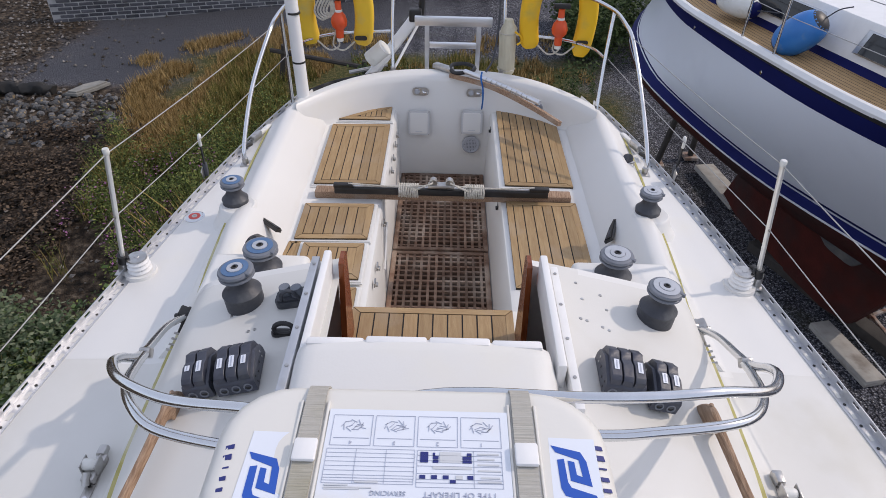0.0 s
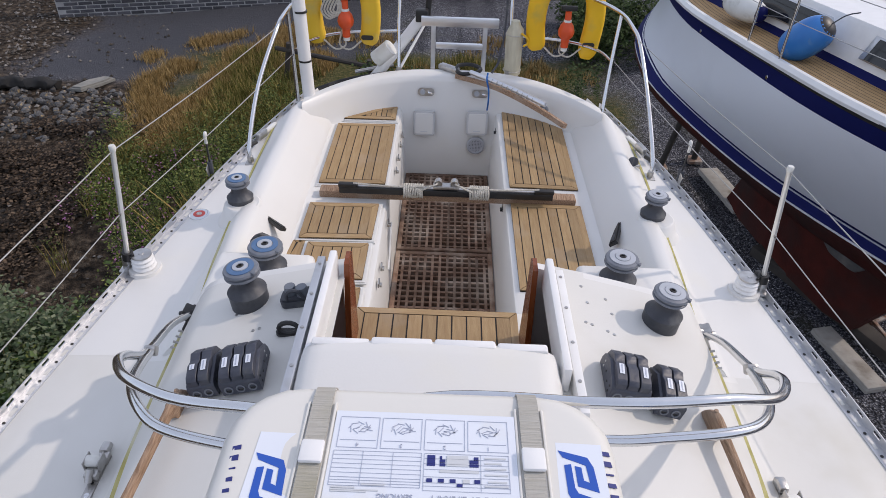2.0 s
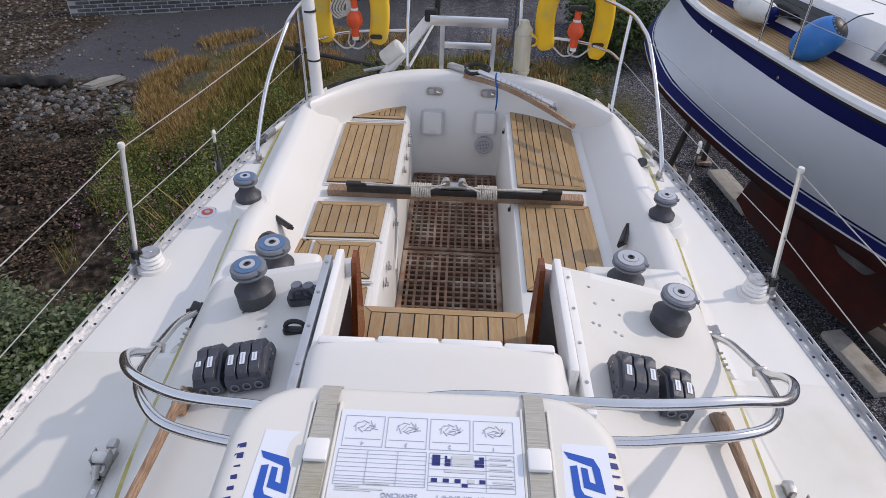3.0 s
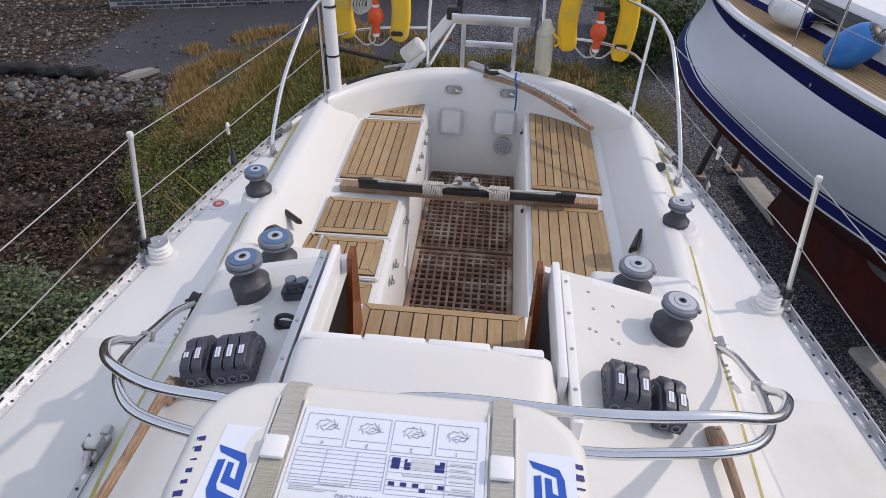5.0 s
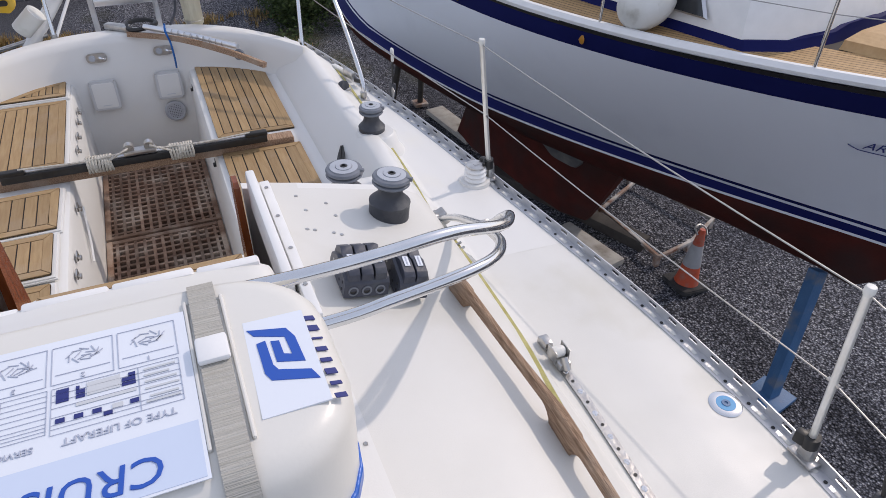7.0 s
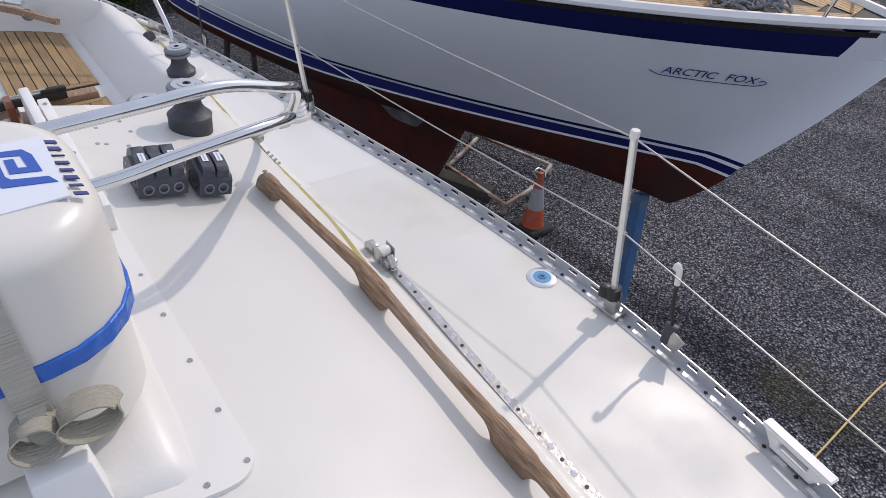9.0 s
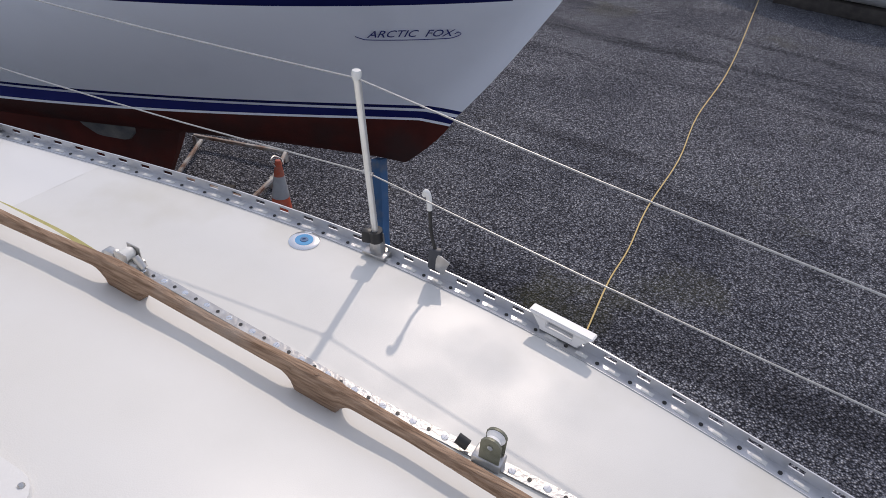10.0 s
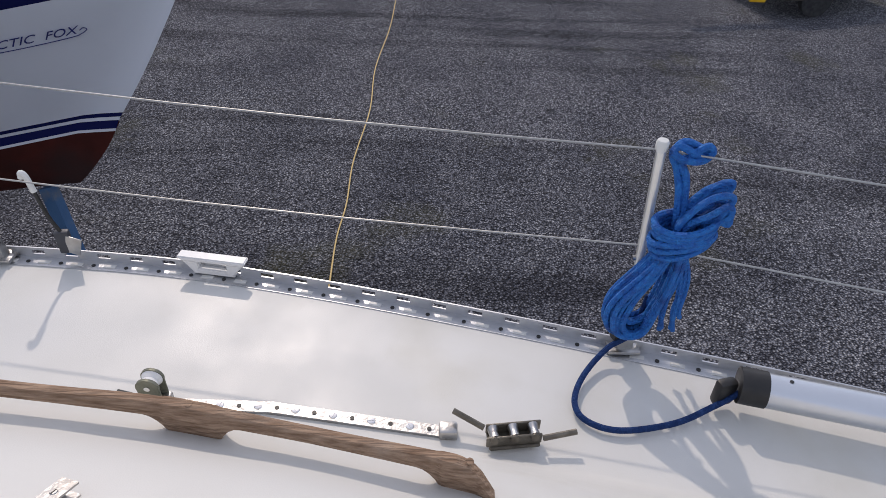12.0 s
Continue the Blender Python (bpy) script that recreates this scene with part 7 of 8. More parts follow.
part("fore_hatch_deck", trunk(0.85, 1.75, 0.26, 0.42, 0.066, 0.12, 0.06, 0.05), M["nteak"], ny, world_space=True)
bm = B()
for s_ in (6.0, 4.9, 4.0):
    box(bm, npt(s_, 0.20, 0.475), (0.9, 0.35, 0.016), rot=(0, 0, math.degrees(math.atan2(ND.y, ND.x))), bev=0.004)
part("coachroof_teak", bm, M["nteak"], ny, "teak pads on the coachroof", world_space=True)
# name on the bow, raised on the topsides


def side_point(s, z):
    return npt(s, n_half(z, s - n_stem(z), 0), z)


z_name = -0.362
pA, pX = side_point(1.30, z_name), side_point(0.70, z_name)
ex = (pX - pA).normalized()
up_ = (side_point(1.08, z_name + 0.05) - side_point(1.08, z_name - 0.05)).normalized()
ez = ex.cross(up_).normalized()
up2 = ez.cross(ex)
mN = Matrix.Translation((pA + pX) / 2 + ez * 0.016) @ Matrix((ex, up2, ez)).transposed().to_4x4()
for word, dx in (("ARCTIC", -0.135), ("FOX", 0.235)):
    writing(word, 0.110, M["decalnavy"], mN @ Matrix.Translation((dx, 0, 0)), ny, "bow_name", shear=0.35, label="navy italic name lettering")
bm = B()
for y_, L_ in ((-0.035, 0.42),):
    tube(bm, [mN @ Vector((-0.420, 0.017, 0)), mN @ Vector((-0.370, -0.010, 0)), mN @ Vector((-0.302, -0.026, 0)), mN @ Vector((0.000, -0.030, 0.004)), mN @ Vector((0.302, -0.026, 0)), mN @ Vector((0.378, -0.009, 0)), mN @ Vector((0.420, 0.022, 0)), mN @ Vector((0.395, 0.044, 0)), mN @ Vector((0.370, 0.026, 0))], 0.0035, seg=5)
part("name_flourish", bm, M["decalnavy"], ny, world_space=True)
part("hull_plate", lathe(B(), [(0, 0.006), (0.035, 0.004), (0.04, 0)], side_point(3.11, -0.045) + NL * 0.004, seg=16, rot=(0, -90, 0)), mat("amber_plate", (0.55, 0.25, 0.03), (0.45, 0.2, 0.03), 0.4), ny, "small amber reflector", world_space=True)
for s_ in (4.6, 5.9):
    part("hull_vent", lathe(B(), [(0, 0.006), (0.018, 0.004), (0.02, 0)], side_point(s_, -0.08) + NL * 0.002, seg=12, rot=(0, -90, 0)), M["steel"], ny, world_space=True)
part("stem_fitting", box(B(), npt(0.03, 0, 0.10), (0.10, 0.22, 0.05), rot=(0, 0, 10), bev=0.012), M["steel2"], ny, world_space=True)
# guard rails and pulpit of the neighbour
for side in (1, -1):
    for s_ in (1.6, 3.0, 4.55, 5.05, 6.6, 8.2):
        h = n_half(0.05, s_, 0) - 0.03
        part("stanchion", cyl(B(), npt(s_, side * h, 0.09), npt(s_ + 0.02, side * (h - 0.02), 0.70), 0.0125, seg=10), M["steel"], ny, world_space=True)
    for z in (0.69, 0.40):
        part("guard_wire", tube(B(), [npt(s_, side * (n_half(0.05, s_, 0) - 0.045), z) for s_ in (0.5, 1.6, 3.0, 4.55, 5.05, 6.6, 8.2)], 0.0035, seg=6, n=1), M["wire"], ny, world_space=True)
    part("pulpit_tube", tube(B(), [npt(1.6, side * 0.80, 0.70), npt(0.8, side * 0.50, 0.72), npt(0.15, side * 0.20, 0.72), npt(0.0, 0, 0.72)], 0.0125, seg=8), M["steel"], ny, world_space=True)
    part("pulpit_leg", cyl(B(), npt(0.45, side * 0.33, 0.09), npt(0.30, side * 0.28, 0.72), 0.0125, seg=8), M["steel"], ny, world_space=True)
# rope heap and chocks on the foredeck
rr2 = random.Random(9)
rh = thing("mooring_rope", npt(1.0, 0.35, 0.08), "tangled grey mooring rope heaped on the foredeck", "rope")
greyrope = mat("grey_rope", (0.13, 0.14, 0.16), (0.30, 0.31, 0.33), 0.85, scale=40, bump=0.5)
for k in range(16):
    c_ = npt(0.75 + 0.5 * rr2.random(), 0.28 + 0.22 * rr2.random(), 0.09 + 0.03 * rr2.random())
    r0 = 0.07 + 0.06 * rr2.random()
    part("rope_turn", tube(B(), [c_ + Vector((r0 * math.cos(a), r0 * 0.8 * math.sin(a), 0.03 * math.sin(a * 2 + k))) for a in [2 * math.pi * q / 9 for q in range(10)]], 0.012, seg=5, n=2), greyrope, rh, world_space=True)



def fender(pos, L, r, tilt, mm, label, endmm=None):
    f = thing("fender", pos, label, "fender", "fenders on the yacht alongside")
    f.rotation_euler = [radians(a) for a in tilt]
    prof = [(r * math.sin(a) ** 0.62, -L / 2 * math.cos(a)) for a in [math.pi * q / 22 for q in range(23)]]
    prof[0], prof[-1] = (0, -L / 2), (0, L / 2)
    part("body", lathe(B(), prof, seg=24), mm, f)
    for s in (-1, 1):
        part("end_cap", lathe(B(), [(0, s * (L / 2 + 0.008)), (r * 0.30, s * (L / 2 + 0.005)), (r * 0.52, s * (L / 2 - 0.012)), (r * 0.66, s * (L / 2 - 0.032))], seg=16), endmm or M["nblue"], f)
    part("lanyard", tube(B(), [(0, 0, L / 2), (0.03, 0.02, L / 2 + 0.12), (0.10, 0.02, L / 2 + 0.2)], 0.006, seg=6), M["wdark"], f)


fender(npt(4.62, 1.26, 0.235), 0.47, 0.165, (38, 22, 20), M["bluefender"], "scuffed bright blue fender lying on the side deck", M["black"])
fender(npt(2.80, 1.17, 0.235), 0.44, 0.185, (70, 0, 100), M["whitefender"], "dirty white fender lying on the side deck", M["whitefender"])
fender(npt(5.65, 1.22, 0.22), 0.56, 0.125, (88, 0, 20), M["whitefender"], "white fender with navy end on the side deck", M["nblue"])

# ---------------- props, boards, cone under the neighbour ----------------
pr = thing("bow_prop", npt(1.42, 0.05, GZ), "blue painted steel prop standing under the bow", "boat prop", "boat props")
part("post", cyl(B(), npt(1.18, 0.45, GZ), npt(1.38, 0.10, -1.60), 0.078, seg=4), M["standblue"], pr, world_space=True, smooth=False)
part("foot_plate", box(B(), npt(1.18, 0.45, GZ + 0.03), (0.34, 0.34, 0.05), rot=(0, 0, 12), bev=0.006), M["standblue"], pr, world_space=True)
for s_, lat in ((7.6, 0.42), (7.75, -0.20)):
    sp = thing("side_prop", npt(s_, lat, GZ), "rusty dark steel side prop under the hull", "boat prop", "boat props")
    part("pole", cyl(B(), npt(s_, lat + 0.1, GZ), npt(s_ - 0.05, lat * 0.62, -1.42), 0.045, seg=12), M["darkwood"], sp, world_space=True)
    part("foot", box(B(), npt(s_, lat + 0.1, GZ + 0.03), (0.22, 0.22, 0.05), bev=0.005), M["rust"], sp, world_space=True)


def board(a, b, w, h, mm, label, z=GZ + 0.06):
    a, b = Vector((*a, z)), Vector((*b, z))
    d = b - a
    bm = B()
    box(bm, (a + b) / 2, (d.length, w, h), rot=(0, 0, math.degrees(math.atan2(d.y, d.x))), bev=0.008)
    return flat("timber_board", bm, mm, label, "board", group="timbers under the yacht", base=(a + b) / 2)


board((4.02, 9.5), (4.19, 8.35), 0.30, 0.08, M["plank"], "pale weathered timber board on the gravel", GZ + 0.09)
board((4.28, 6.0), (4.48, 5.12), 0.24, 0.09, M["plank"], "grey timber baulk under the keel", GZ + 0.05)
board((4.07, 7.48), (5.0, 5.3), 0.20, 0.16, M["darkwood"], "dark timber baulk under the keel", GZ + 0.07)
board((4.56, 8.25), (5.32, 7.48), 0.26, 0.2, M["darkwood"], "dark keel block timber", GZ + 0.1)
fr = thing("steel_cradle_frame", (5.3, 5.74, GZ), "rusty white steel frame on the gravel", "steel frame")
for a, b in (((4.88, 6.10), (4.94, 4.98)), ((4.94, 4.98), (5.48, 5.08)), ((5.72, 6.62), (6.06, 5.36)), ((5.68, 6.45), (4.88, 6.06)), ((5.48, 5.08), (6.06, 5.36))):
    d = Vector((b[0] - a[0], b[1] - a[1], 0))
    part("steel_angle", box(B(), ((a[0] + b[0]) / 2, (a[1] + b[1]) / 2, GZ + 0.14), (d.length, 0.04, 0.04), rot=(0, 0, math.degrees(math.atan2(d.y, d.x))), bev=0.004), M["rust"], fr, world_space=True)
for x, y in ((4.88, 6.06), (4.94, 5.0), (5.72, 6.6), (6.06, 5.38), (5.48, 5.1)):
    part("leg", box(B(), (x, y, GZ + 0.07), (0.06, 0.06, 0.15)), M["rust"], fr, world_space=True)
cn = thing("traffic_cone", (5.05, 4.6, GZ), "battered orange traffic cone with a grey sleeve", "traffic cone")
cn.rotation_euler = (radians(-3), radians(4), 0)
part("base", prism(B(), rounded(0.40, 0.40, 0.06), 0.0, 0.045, bev=0.012), M["rubber"], cn, "black rubber base")
part("body", lathe(B(), [(0.135, 0.045), (0.122, 0.09), (0.036, 0.70), (0.030, 0.72), (0, 0.72)], seg=24), M["cone"], cn)
part("sleeve", lathe(B(), [(0.099, 0.27), (0.0995, 0.275), (0.0625, 0.53), (0.060, 0.535)], seg=24), M["conegrey"], cn, "dirty grey reflective sleeve")
part("nozzle_loop", tube(B(), [(-0.05, 0.0, 0.66), (-0.06, 0.05, 0.72), (0.02, 0.07, 0.74), (0.08, 0.03, 0.70), (0.05, -0.03, 0.66)], 0.010, seg=7), M["steel2"], cn)

bm = B()
tube(bm, [(4.4, 0.86, GZ + 0.03), (5.2, 0.90, GZ + 0.03), (6.0, 0.94, GZ + 0.03), (6.7, 0.92, GZ + 0.03), (7.7, 0.96, GZ + 0.03), (9.2, 0.90, GZ + 0.03), (10.8, 0.97, GZ + 0.03), (13.0, 0.88, GZ + 0.03), (16.0, 0.95, GZ + 0.03), (21, 1.2, GZ + 0.03), (29, 2.0, GZ + 0.03)], 0.009, seg=7)
flat("power_cable", bm, M["cable"], "yellow extension cable snaking over the gravel", "cable", base=(5, 1, GZ))

# distant boats at the yard's far side
def far_boat(x, y, rot, L, w, mm, label):
    f = thing("distant_boat", (x, y, GZ), label, "boat", "boats across the yard")
    f.rotation_euler = (0, 0, radians(rot))
    bm = B()
    rows = []
    for i in range(15):
        t = i / 14
        hw = w / 2 * (1 - (1 - min(1, t / 0.5)) ** 2) ** 0.8 * (1 - 0.2 * max(0, t - 0.5))
        yy = (t - 0.5) * L
        rows.append([(hw, yy, 1.35), (hw * 0.95, yy, 0.9), (hw * 0.6, yy, 0.45), (0, yy, 0.30), (-hw * 0.6, yy, 0.45), (-hw * 0.95, yy, 0.9), (-hw, yy, 1.35)])
    grid(bm, rows)
    bm.faces.new([bm.verts.new(p) for p in rows[-1]])
    bmesh.ops.recalc_face_normals(bm, faces=bm.faces)
    part("hull", bm, mm, f)
    bm = B()
    rows = [[(r[0][0], r[0][1], 1.33), (r[-1][0], r[-1][1], 1.33)] for r in rows]
    grid(bm, rows)
    part("deck", bm, M["white"], f)
    part("cabin", box(B(), (0, -L * 0.05, 1.6), (w * 0.5, L * 0.35, 0.55), bev=0.08, taper=(0.85, 0.85)), M["white"], f)
    f.scale = (1, 1, 0.78)
    part("cradle", box(B(), (0.2 * w, 0, 0.2), (w * 0.3, L * 0.4, 0.4), bev=0.02), M["darkwood"], f)


far_boat(19.3, -0.7, 178, 7.0, 2.4, M["white"], "white motor boat with dark waterline across the yard")
far_boat(18.6, 4.5, 20, 2.2, 1.0, mat("patterned_cover", (0.42, 0.20, 0.20), (0.60, 0.55, 0.52), 0.7, scale=16), "small dinghy under a pink patterned cover")
bt = thing("boat_trailer", (14.6, -7.0, GZ), "dark steel boat trailer with an amber lamp, parked on gravel", "trailer")
part("draw_bar", box(B(), (14.1, -6.5, GZ + 0.45), (0.16, 3.4, 0.14), rot=(4, 0, 10), bev=0.01), M["darkwood"], bt, world_space=True)
part("chassis", box(B(), (15.4, -8.0, GZ + 0.55), (2.0, 3.0, 0.16), rot=(0, 0, 15), bev=0.02), M["darkwood"], bt, world_space=True)
for x, y in ((14.3, -7.8), (16.4, -8.2)):
    wl = part("wheel", cyl(B(), (x - 0.1, y, GZ + 0.3), (x + 0.1, y, GZ + 0.3), 0.30, seg=22), M["rubber"], bt, world_space=True)
part("amber_lamp", box(B(), (13.95, -6.45, GZ + 0.40), (0.10, 0.32, 0.10), bev=0.02), M["yellow"], bt, "amber lamp unit", world_space=True)

# ---------------- shore side: wall, rocks, plants ----------------
WA, WD = Vector((-9.0, 15.65, GZ)), Vector((0.954, 0.30, 0)).normalized()
wall = thing("wall_north", WA, "grey slate block boundary wall with pale mortar", "wall", kind="structure")
wrot = math.degrees(math.atan2(WD.y, WD.x))
WN = Vector((WD.y, -WD.x, 0))
bm = B()
box(bm, WA + WD * 6.5 - WN * 0.098 + Vector((0, 0, 0.75)), (13.0, 0.28, 1.7), rot=(0, 0, wrot))
part("core", bm, M["mortar"], wall, world_space=True)
bmB = B()
box(bmB, (0, 0, 0), (0.280, 0.10, 0.064), bev=0.006, seg=1)
blk_me = bpy.data.meshes.new("block")
bmB.to_mesh(blk_me)
bmB.free()
blk_me.materials.append(M["block"])
rw = random.Random(2)
upper = B()
for r in range(17):
    for c in range(42):
        p = WD * (0.16 + 0.305 * c + (0.15 if r % 2 else 0.0)) + WN * (0.0 + 0.014 * rw.random()) + Vector((0, 0, 0.02 + 0.086 * r + 0.004 * rw.random()))
        m_ = Matrix.Translation(p) @ pose(0, 0, 0, rw.uniform(-1, 1), rw.uniform(-1, 1), wrot + rw.uniform(-1.5, 1.5))
        if r < 7:
            o = new("block", blk_me)
            o.parent = wall
            o.matrix_basis = m_
        else:  # the upper courses, above the view
            box(upper, m_.to_translation(), (0.29, 0.10, 0.072), rot=(0, 0, wrot))
tagged(part("upper_courses", upper, M["block"], wall, smooth=False), kind="stuff")


def scatter_leaves(name, spots, mm, label, category, leaf, spread, up, n_leaf, seed, blades=False):
    """One mesh of many leaf quads: spots is a list of (x, y, z, height)."""
    r = np.random.RandomState(seed)
    V, F = [], []
    for (x, y, z, h) in spots:
        n_ = n_leaf
        stems = [(r.uniform(-1, 1) * spread, r.uniform(-1, 1) * spread) for _ in range(max(2, n_ // 6))]
        for k in range(n_):
            sx, sy = stems[k % len(stems)]
            t = r.uniform(0.1, 1.0)
            if blades:
                bx, by = x + sx * 1.2 * r.rand(), y + sy * 1.2 * r.rand()
                a = r.uniform(0, 6.28)
                hh = h * r.uniform(0.6, 1.1)
                w = leaf * r.uniform(0.6, 1.3)
                lean = r.uniform(0.1, 0.6) * hh
                dx, dy = math.cos(a), math.sin(a)
                i0 = len(V)
                V += [(bx - dy * w, by + dx * w, z), (bx + dy * w, by - dx * w, z), (bx + dx * lean * 0.57 + dy * w * 0.7, by + dy * lean * 0.57 - dx * w * 0.7, z + hh * 0.6), (bx + dx * lean, by + dy * lean, z + hh)]
                F += [(i0, i0 + 1, i0 + 2), (i0, i0 + 2, i0 + 3)]
            else:
                cx, cy, cz = x + sx * t + r.normal(0, leaf), y + sy * t + r.normal(0, leaf), z + h * t
                a, e = r.uniform(0, 6.28), r.uniform(-0.3, 1.0)
                L = leaf * r.uniform(0.7, 1.6)
                d = np.array([math.cos(a) * math.cos(e), math.sin(a) * math.cos(e), math.sin(e) * up])
                s = np.array([-math.sin(a), math.cos(a), r.uniform(-0.4, 0.4)]) * L * 0.30
                c0 = np.array([cx, cy, cz])
                i0 = len(V)
                V += [tuple(c0), tuple(c0 + d * L * 0.5 + s), tuple(c0 + d * L), tuple(c0 + d * L * 0.5 - s)]
                F += [(i0, i0 + 1, i0 + 2, i0 + 3)]
    me = bpy.data.meshes.new(name)
    me.from_pydata(V, [], F)
    me.materials.append(mm)
    o = new(name, me)
    return tagged(o, label, category, "", "stuff")


rp_ = np.random.RandomState(11)


def spots_in(n, x0, x1, y0, y1, h0, h1, keep=lambda x, y: True):
    out = []
    for _ in range(n):
        x, y = rp_.uniform(x0, x1), rp_.uniform(y0, y1)
        if keep(x, y) and noise.noise((x * 0.8, y * 0.8, 3.3)) > -0.25:
            out.append((x, y, gz(x, y), rp_.uniform(h0, h1)))
    return out


def shore_line(y):
    """x of the edge between the weeds and the stony shore."""
    return lerp_table([(-0.03, -5.68), (4.87, -5.02), (6.5, -4.59), (8.35, -5.02), (9.77, -5.13), (11.4, -5.79), (12.49, -6.55), (14.13, -6.55)], y)


weeds = spots_in(5979, -6.11, -1.7, -1.12, 11.73, 0.20, 0.75, lambda x, y: x > shore_line(y) + 0.5 * noise.noise((x, y, 1)) and (y < 9.7 + noise.noise((x, y, 5)) or x > -3.1))
weeds = [(x, y, z, h * (0.35 + 1.1 * max(0.0, 0.5 + noise.noise((x * 1.1, y * 1.1, 6.0))))) for x, y, z, h in weeds if noise.noise((x * 2.2, y * 2.2, 1.5)) > -0.22]
scatter_leaves("weeds", weeds, M["weed"], "dense green weeds growing beside the hull", "weeds", 0.029, 0.15, 1.0, 50, 3)
tg = [(x, y, z, h * (0.95 if y < 7.5 else 0.65)) for x, y, z, h in weeds if noise.noise((x * 0.9, y * 0.9, 12.0)) > (0.02 if y > 7.5 else 0.18)]
scatter_leaves("tall_grass", tg, M["tallgrass"], "tall yellow-green grass among the weeds", "grass", 0.005, 0.17, 1.0, 22, 4, blades=True)
weeds2 = spots_in(2989, -5.24, 1.29, 9.23, 13.69, 0.10, 0.36, lambda x, y: noise.noise((x * 0.6, y * 0.6, 7)) > -0.2 and x > -4.3)
scatter_leaves("rank_grass", weeds2, M["tallgrass"], "rank green grass behind the stern", "grass", 0.006, 0.16, 1.0, 22, 5, blades=True)
drys = spots_in(5200, -6.77, -2.5, 9.2, 16.2, 0.12, 0.42, lambda x, y: x > -5.5 - 0.25 * (y - 10.9) and (x < -4.1 or y > 12.8) and (y < 13.6 or x > -6.7 + (y - 13.6) * 1.6) and noise.noise((x * 1.3, y * 1.3, 2)) > -0.12)
drys = [(x, y, z, h * 0.5) for x, y, z, h in drys]
scatter_leaves("dry_grass", drys, M["dry"], "patches of dry straw-coloured grass", "grass", 0.0055, 0.22, 1.0, 34, 7, blades=True)
drys2 = spots_in(804, -4.15, 2.82, 12.6, 15.21, 0.08, 0.22, lambda x, y: noise.noise((x * 0.9, y * 0.9, 8)) > 0.0)
scatter_leaves("straw_tufts", drys2, M["dry"], "thin straw tufts at the roadside", "grass", 0.008, 0.15, 1.0, 16, 8, blades=True)
fl = spots_in(170, -5.0, -3.3, 6.4, 9.2, 0.35, 0.60, lambda x, y: noise.noise((x * 1.4, y * 1.4, 5)) > 0.0)
scatter_leaves("willowherb", fl, M["flower"], "pinkish purple flower heads among the weeds", "flowers", 0.030, 0.10, 1.0, 9, 9)
sb_ = spots_in(482, -5.35, -3.61, 3.67, 5.74, 0.35, 0.75)
scatter_leaves("grey_shrub", sb_, M["shrub"], "low grey-green feathery shrub", "shrub", 0.045, 0.20, 1.0, 46, 10)
dead = spots_in(2600, -9.5, -5.0, 4.5, 10.4, 0.04, 0.16, lambda x, y: x < shore_line(y) + 0.3)
scatter_leaves("dead_litter", dead, leaf_mat("dead_stalks", (0.006, 0.005, 0.004), (0.040, 0.027, 0.018), (0.15, 0.105, 0.07)), "tangled dark dead stalks on the shore", "litter", 0.05, 0.16, 0.5, 26, 15)
br = spots_in(520, -4.5, -2.7, 2.6, 6.4, 0.15, 0.60)
scatter_leaves("bramble", br, M["bramble"], "low dark green bramble with broad leaves", "bramble", 0.075, 0.20, 0.6, 34, 14)
sb2 = spots_in(299, 2.49, 4.56, 13.69, 16.52, 0.5, 1.5)
scatter_leaves("dark_bush", sb2, M["bush"], "dark green bush behind the neighbouring yacht", "bush", 0.07, 0.30, 1.0, 60, 12)
tall = [(x, y, gz(x, y), h) for x, y, h in ((2.11, 11.84, 0.75), (2.22, 11.62, 0.6), (2.71, 12.17, 0.7), (2.38, 11.95, 0.8), (1.67, 11.51, 0.5), (-0.99, 11.29, 0.9), (-1.54, 11.62, 0.8), (-1.21, 11.51, 1.0), (-0.67, 11.84, 0.7))]
scatter_leaves("tall_weeds", tall * 3, M["bush"], "tall dark weed stalks behind the stern", "weeds", 0.05, 0.12, 1.0, 60, 13)


def rock_mesh(seed, sub=2):
    bm = B()
    bmesh.ops.create_icosphere(bm, subdivisions=sub, radius=1.0)
    for v in bm.verts:
        v.co *= 1 + 0.35 * noise.noise(v.co * 1.2 + Vector((seed * 3.1, 0, 0))) + 0.12 * noise.noise(v.co * 3.0 + Vector((0, seed, 0)))
        v.co.z *= 0.62
    me = bpy.data.meshes.new("rock")
    bm.to_mesh(me)
    bm.free()
    me.materials.append(M["rock"])
    return me


rms = [rock_mesh(i) for i in range(5)]
rk = random.Random(21)
for i in range(420):
    x, y = rk.uniform(-8.6, -4.9), rk.uniform(9.8, 12.0)
    if x > shore_line(y) + 0.3 or (y > 11.8 and x > -7.2):
        continue
    o = new("rock", rms[i % 5])
    s_ = rk.uniform(0.025, 0.075) * (1.5 if rk.random() < 0.12 else 1)
    o.matrix_basis = Matrix.Translation((x, y, gz(x, y) + s_ * 0.3)) @ pose(0, 0, 0, rk.uniform(-25, 25), rk.uniform(-25, 25), rk.uniform(0, 360)) @ Matrix.Diagonal((s_, s_ * rk.uniform(0.7, 1.2), s_, 1))
    tagged(o, "rounded grey beach stone lying on the shore", "rock", "beach stones")
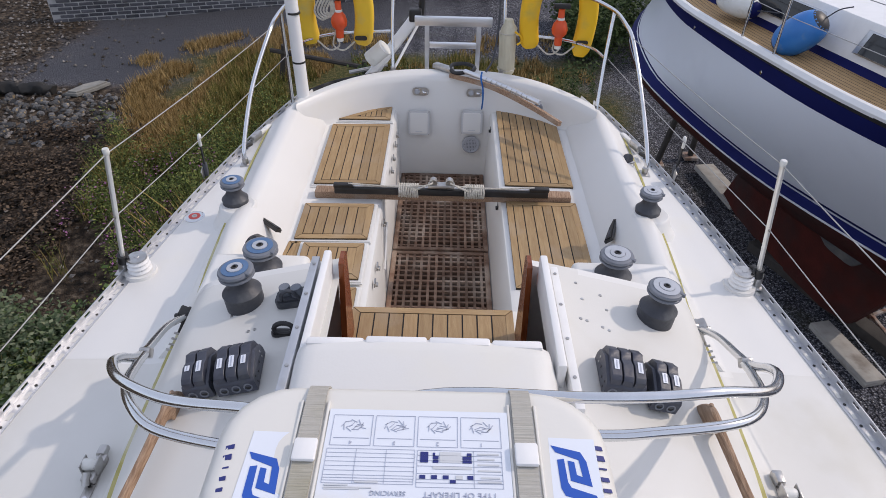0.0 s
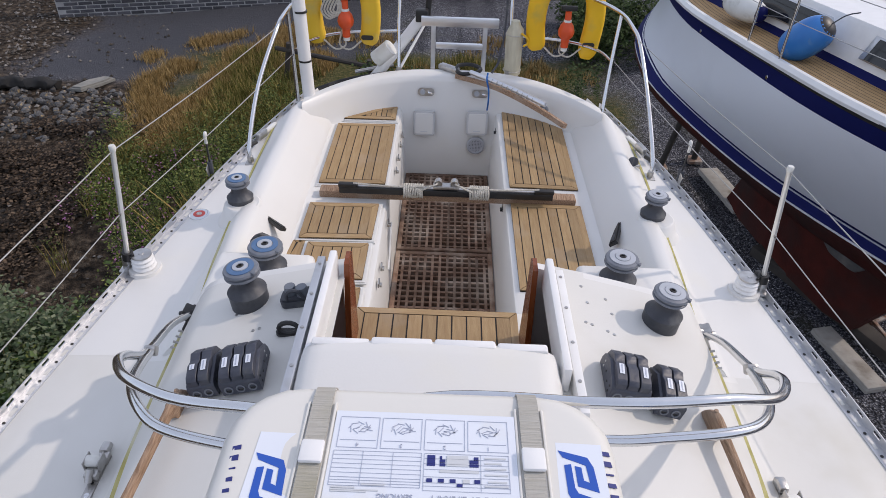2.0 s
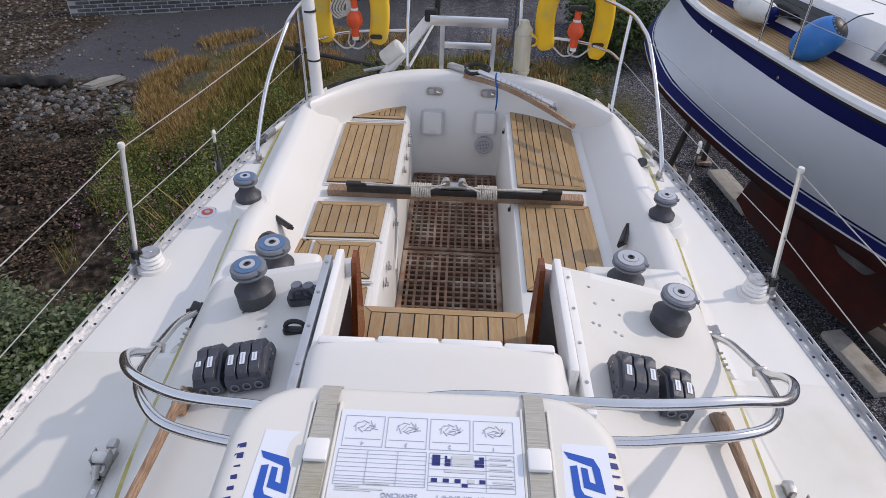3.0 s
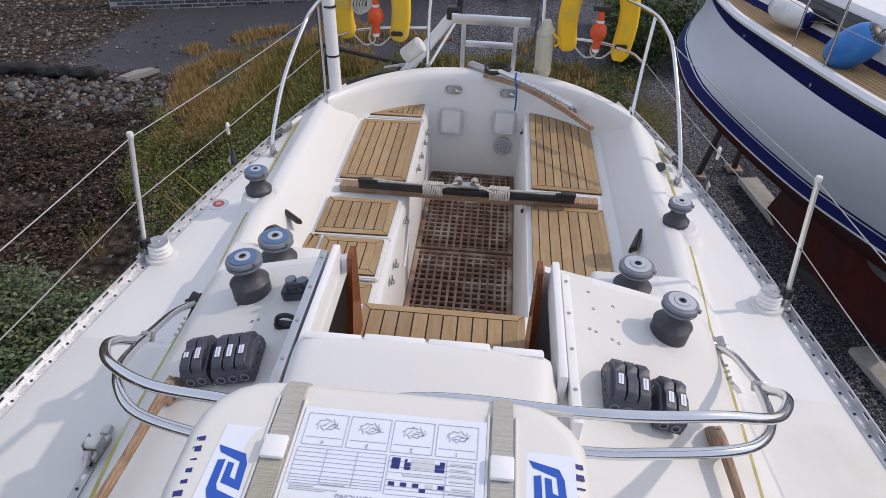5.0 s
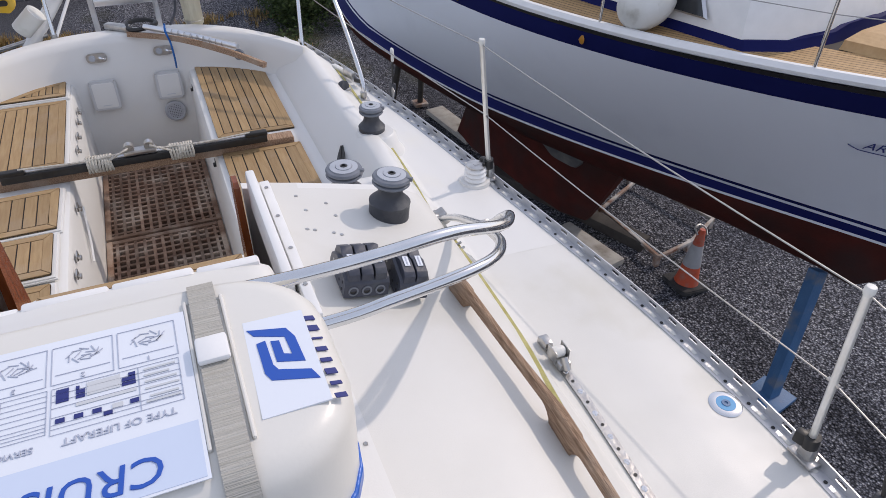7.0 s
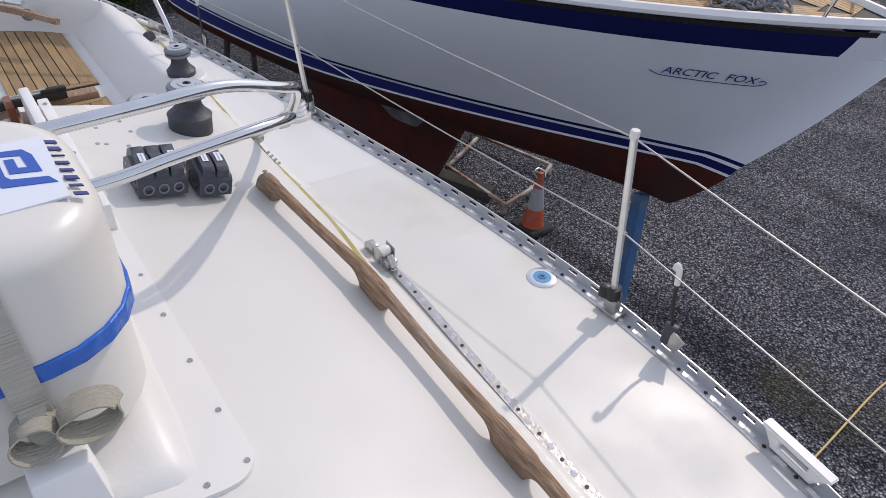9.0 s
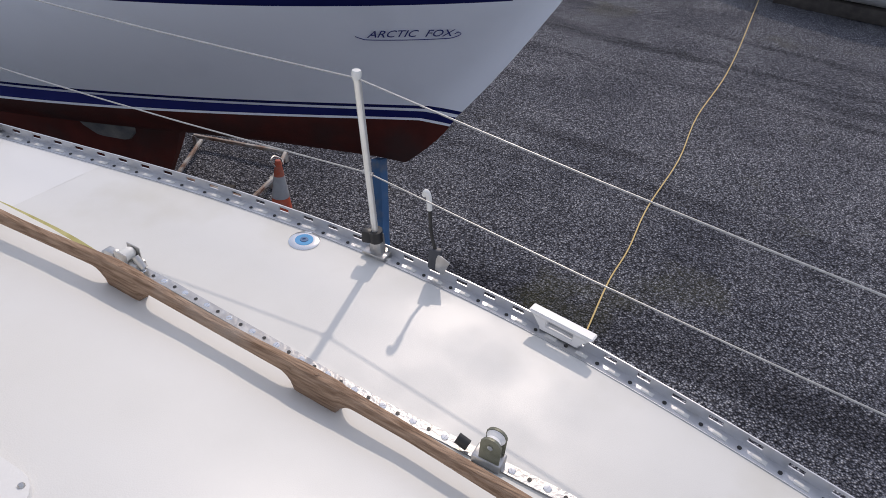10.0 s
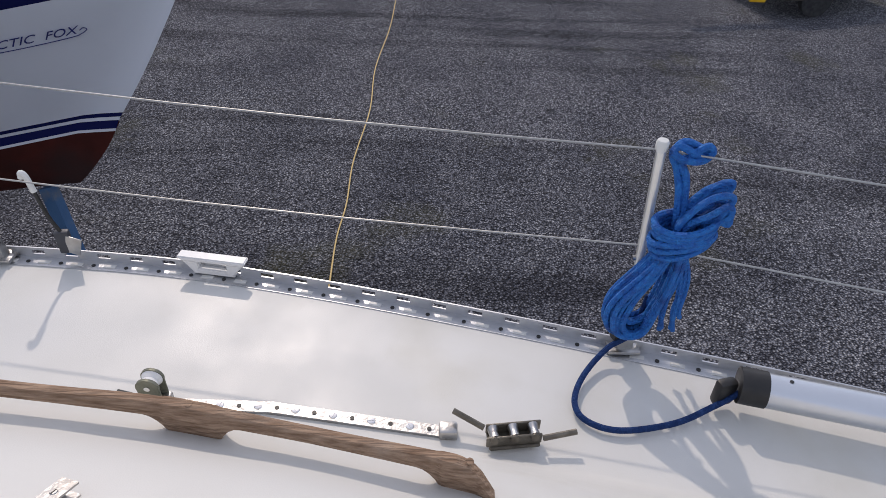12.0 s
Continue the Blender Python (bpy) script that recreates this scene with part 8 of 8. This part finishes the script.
# loose stones and debris on the stony soil, too small to tell apart
V, F = [], []
base_v = [(1, 0, 0), (0, 1, 0), (-1, 0, 0), (0, -1, 0), (0, 0, 0.7), (0, 0, -0.5)]
base_f = [(0, 1, 4), (1, 2, 4), (2, 3, 4), (3, 0, 4), (1, 0, 5), (2, 1, 5), (3, 2, 5), (0, 3, 5)]
for i in range(15000):
    x, y = rk.uniform(-13.5, -3.9), rk.uniform(2.7, 19.0)
    if x > shore_line(y) + 0.4 or (y > 11.9 and x > -8.0 and rk.random() < 0.9) or (y < 9.7 and rk.random() < 0.8):
        continue
    s_ = rk.uniform(0.015, 0.055)
    a = rk.uniform(0, 6.3)
    ca, sa = math.cos(a), math.sin(a)
    i0 = len(V)
    for vx, vy, vz in base_v:
        vx, vy = vx * s_ * rk.uniform(0.6, 1.3), vy * s_ * rk.uniform(0.5, 1.1)
        V.append((x + vx * ca - vy * sa, y + vx * sa + vy * ca, gz(x, y) + vz * s_ + 0.3 * s_))
    F += [tuple(i0 + q for q in f) for f in base_f]
me = bpy.data.meshes.new("shingle")
me.from_pydata(V, [], F)
me.materials.append(leaf_mat("shingle_stones", (0.035, 0.030, 0.026), (0.085, 0.072, 0.060), (0.26, 0.24, 0.22)))
tagged(new("shingle", me), "brown and grey shingle and debris on the shore", "shingle", "", "stuff")
bm = B()
prism(bm, [(-6.87, 11.64), (-6.65, 11.61), (-6.41, 11.90), (-6.27, 12.17), (-6.47, 12.20), (-6.71, 12.00)], GZ + 0.02, GZ + 0.10, bev=0.03)
flat("flat_slab", bm, M["slab"], "pale flat stone slab at the road's edge", "slab", base=(-6.66, 11.84, GZ))
bm = B()
tube(bm, [(-10.6, 11.4, GZ + 0.1), (-9.05, 11.66, GZ + 0.12), (-8.07, 11.71, GZ + 0.1), (-7.15, 11.80, GZ + 0.06)], 0.11, seg=18, n=24)
for v in bm.verts:
    v.co += 0.07 * noise.noise_vector(v.co * 4.0) + 0.035 * noise.noise_vector(v.co * 13.0)
flat("black_netting_roll", bm, M["caulk_shade_black"], "roll of black netting along the road's edge", "netting roll", base=(-8, 10.5, GZ))
bm = B()
cyl(bm, (-3.17, 12.6, GZ - 0.1), (-3.01, 12.49, GZ + 0.75), 0.05, seg=8)
cyl(bm, (-1.54, 12.17, GZ - 0.1), (-1.48, 12.06, GZ + 0.65), 0.05, seg=8)
cyl(bm, (-3.28, 12.55, GZ + 0.62), (-1.32, 12.06, GZ + 0.5), 0.045, seg=8)
flat("broken_fence", bm, M["darkwood"], "low dark broken timber fence in the grass", "fence", base=(-2.41, 12.27, GZ))
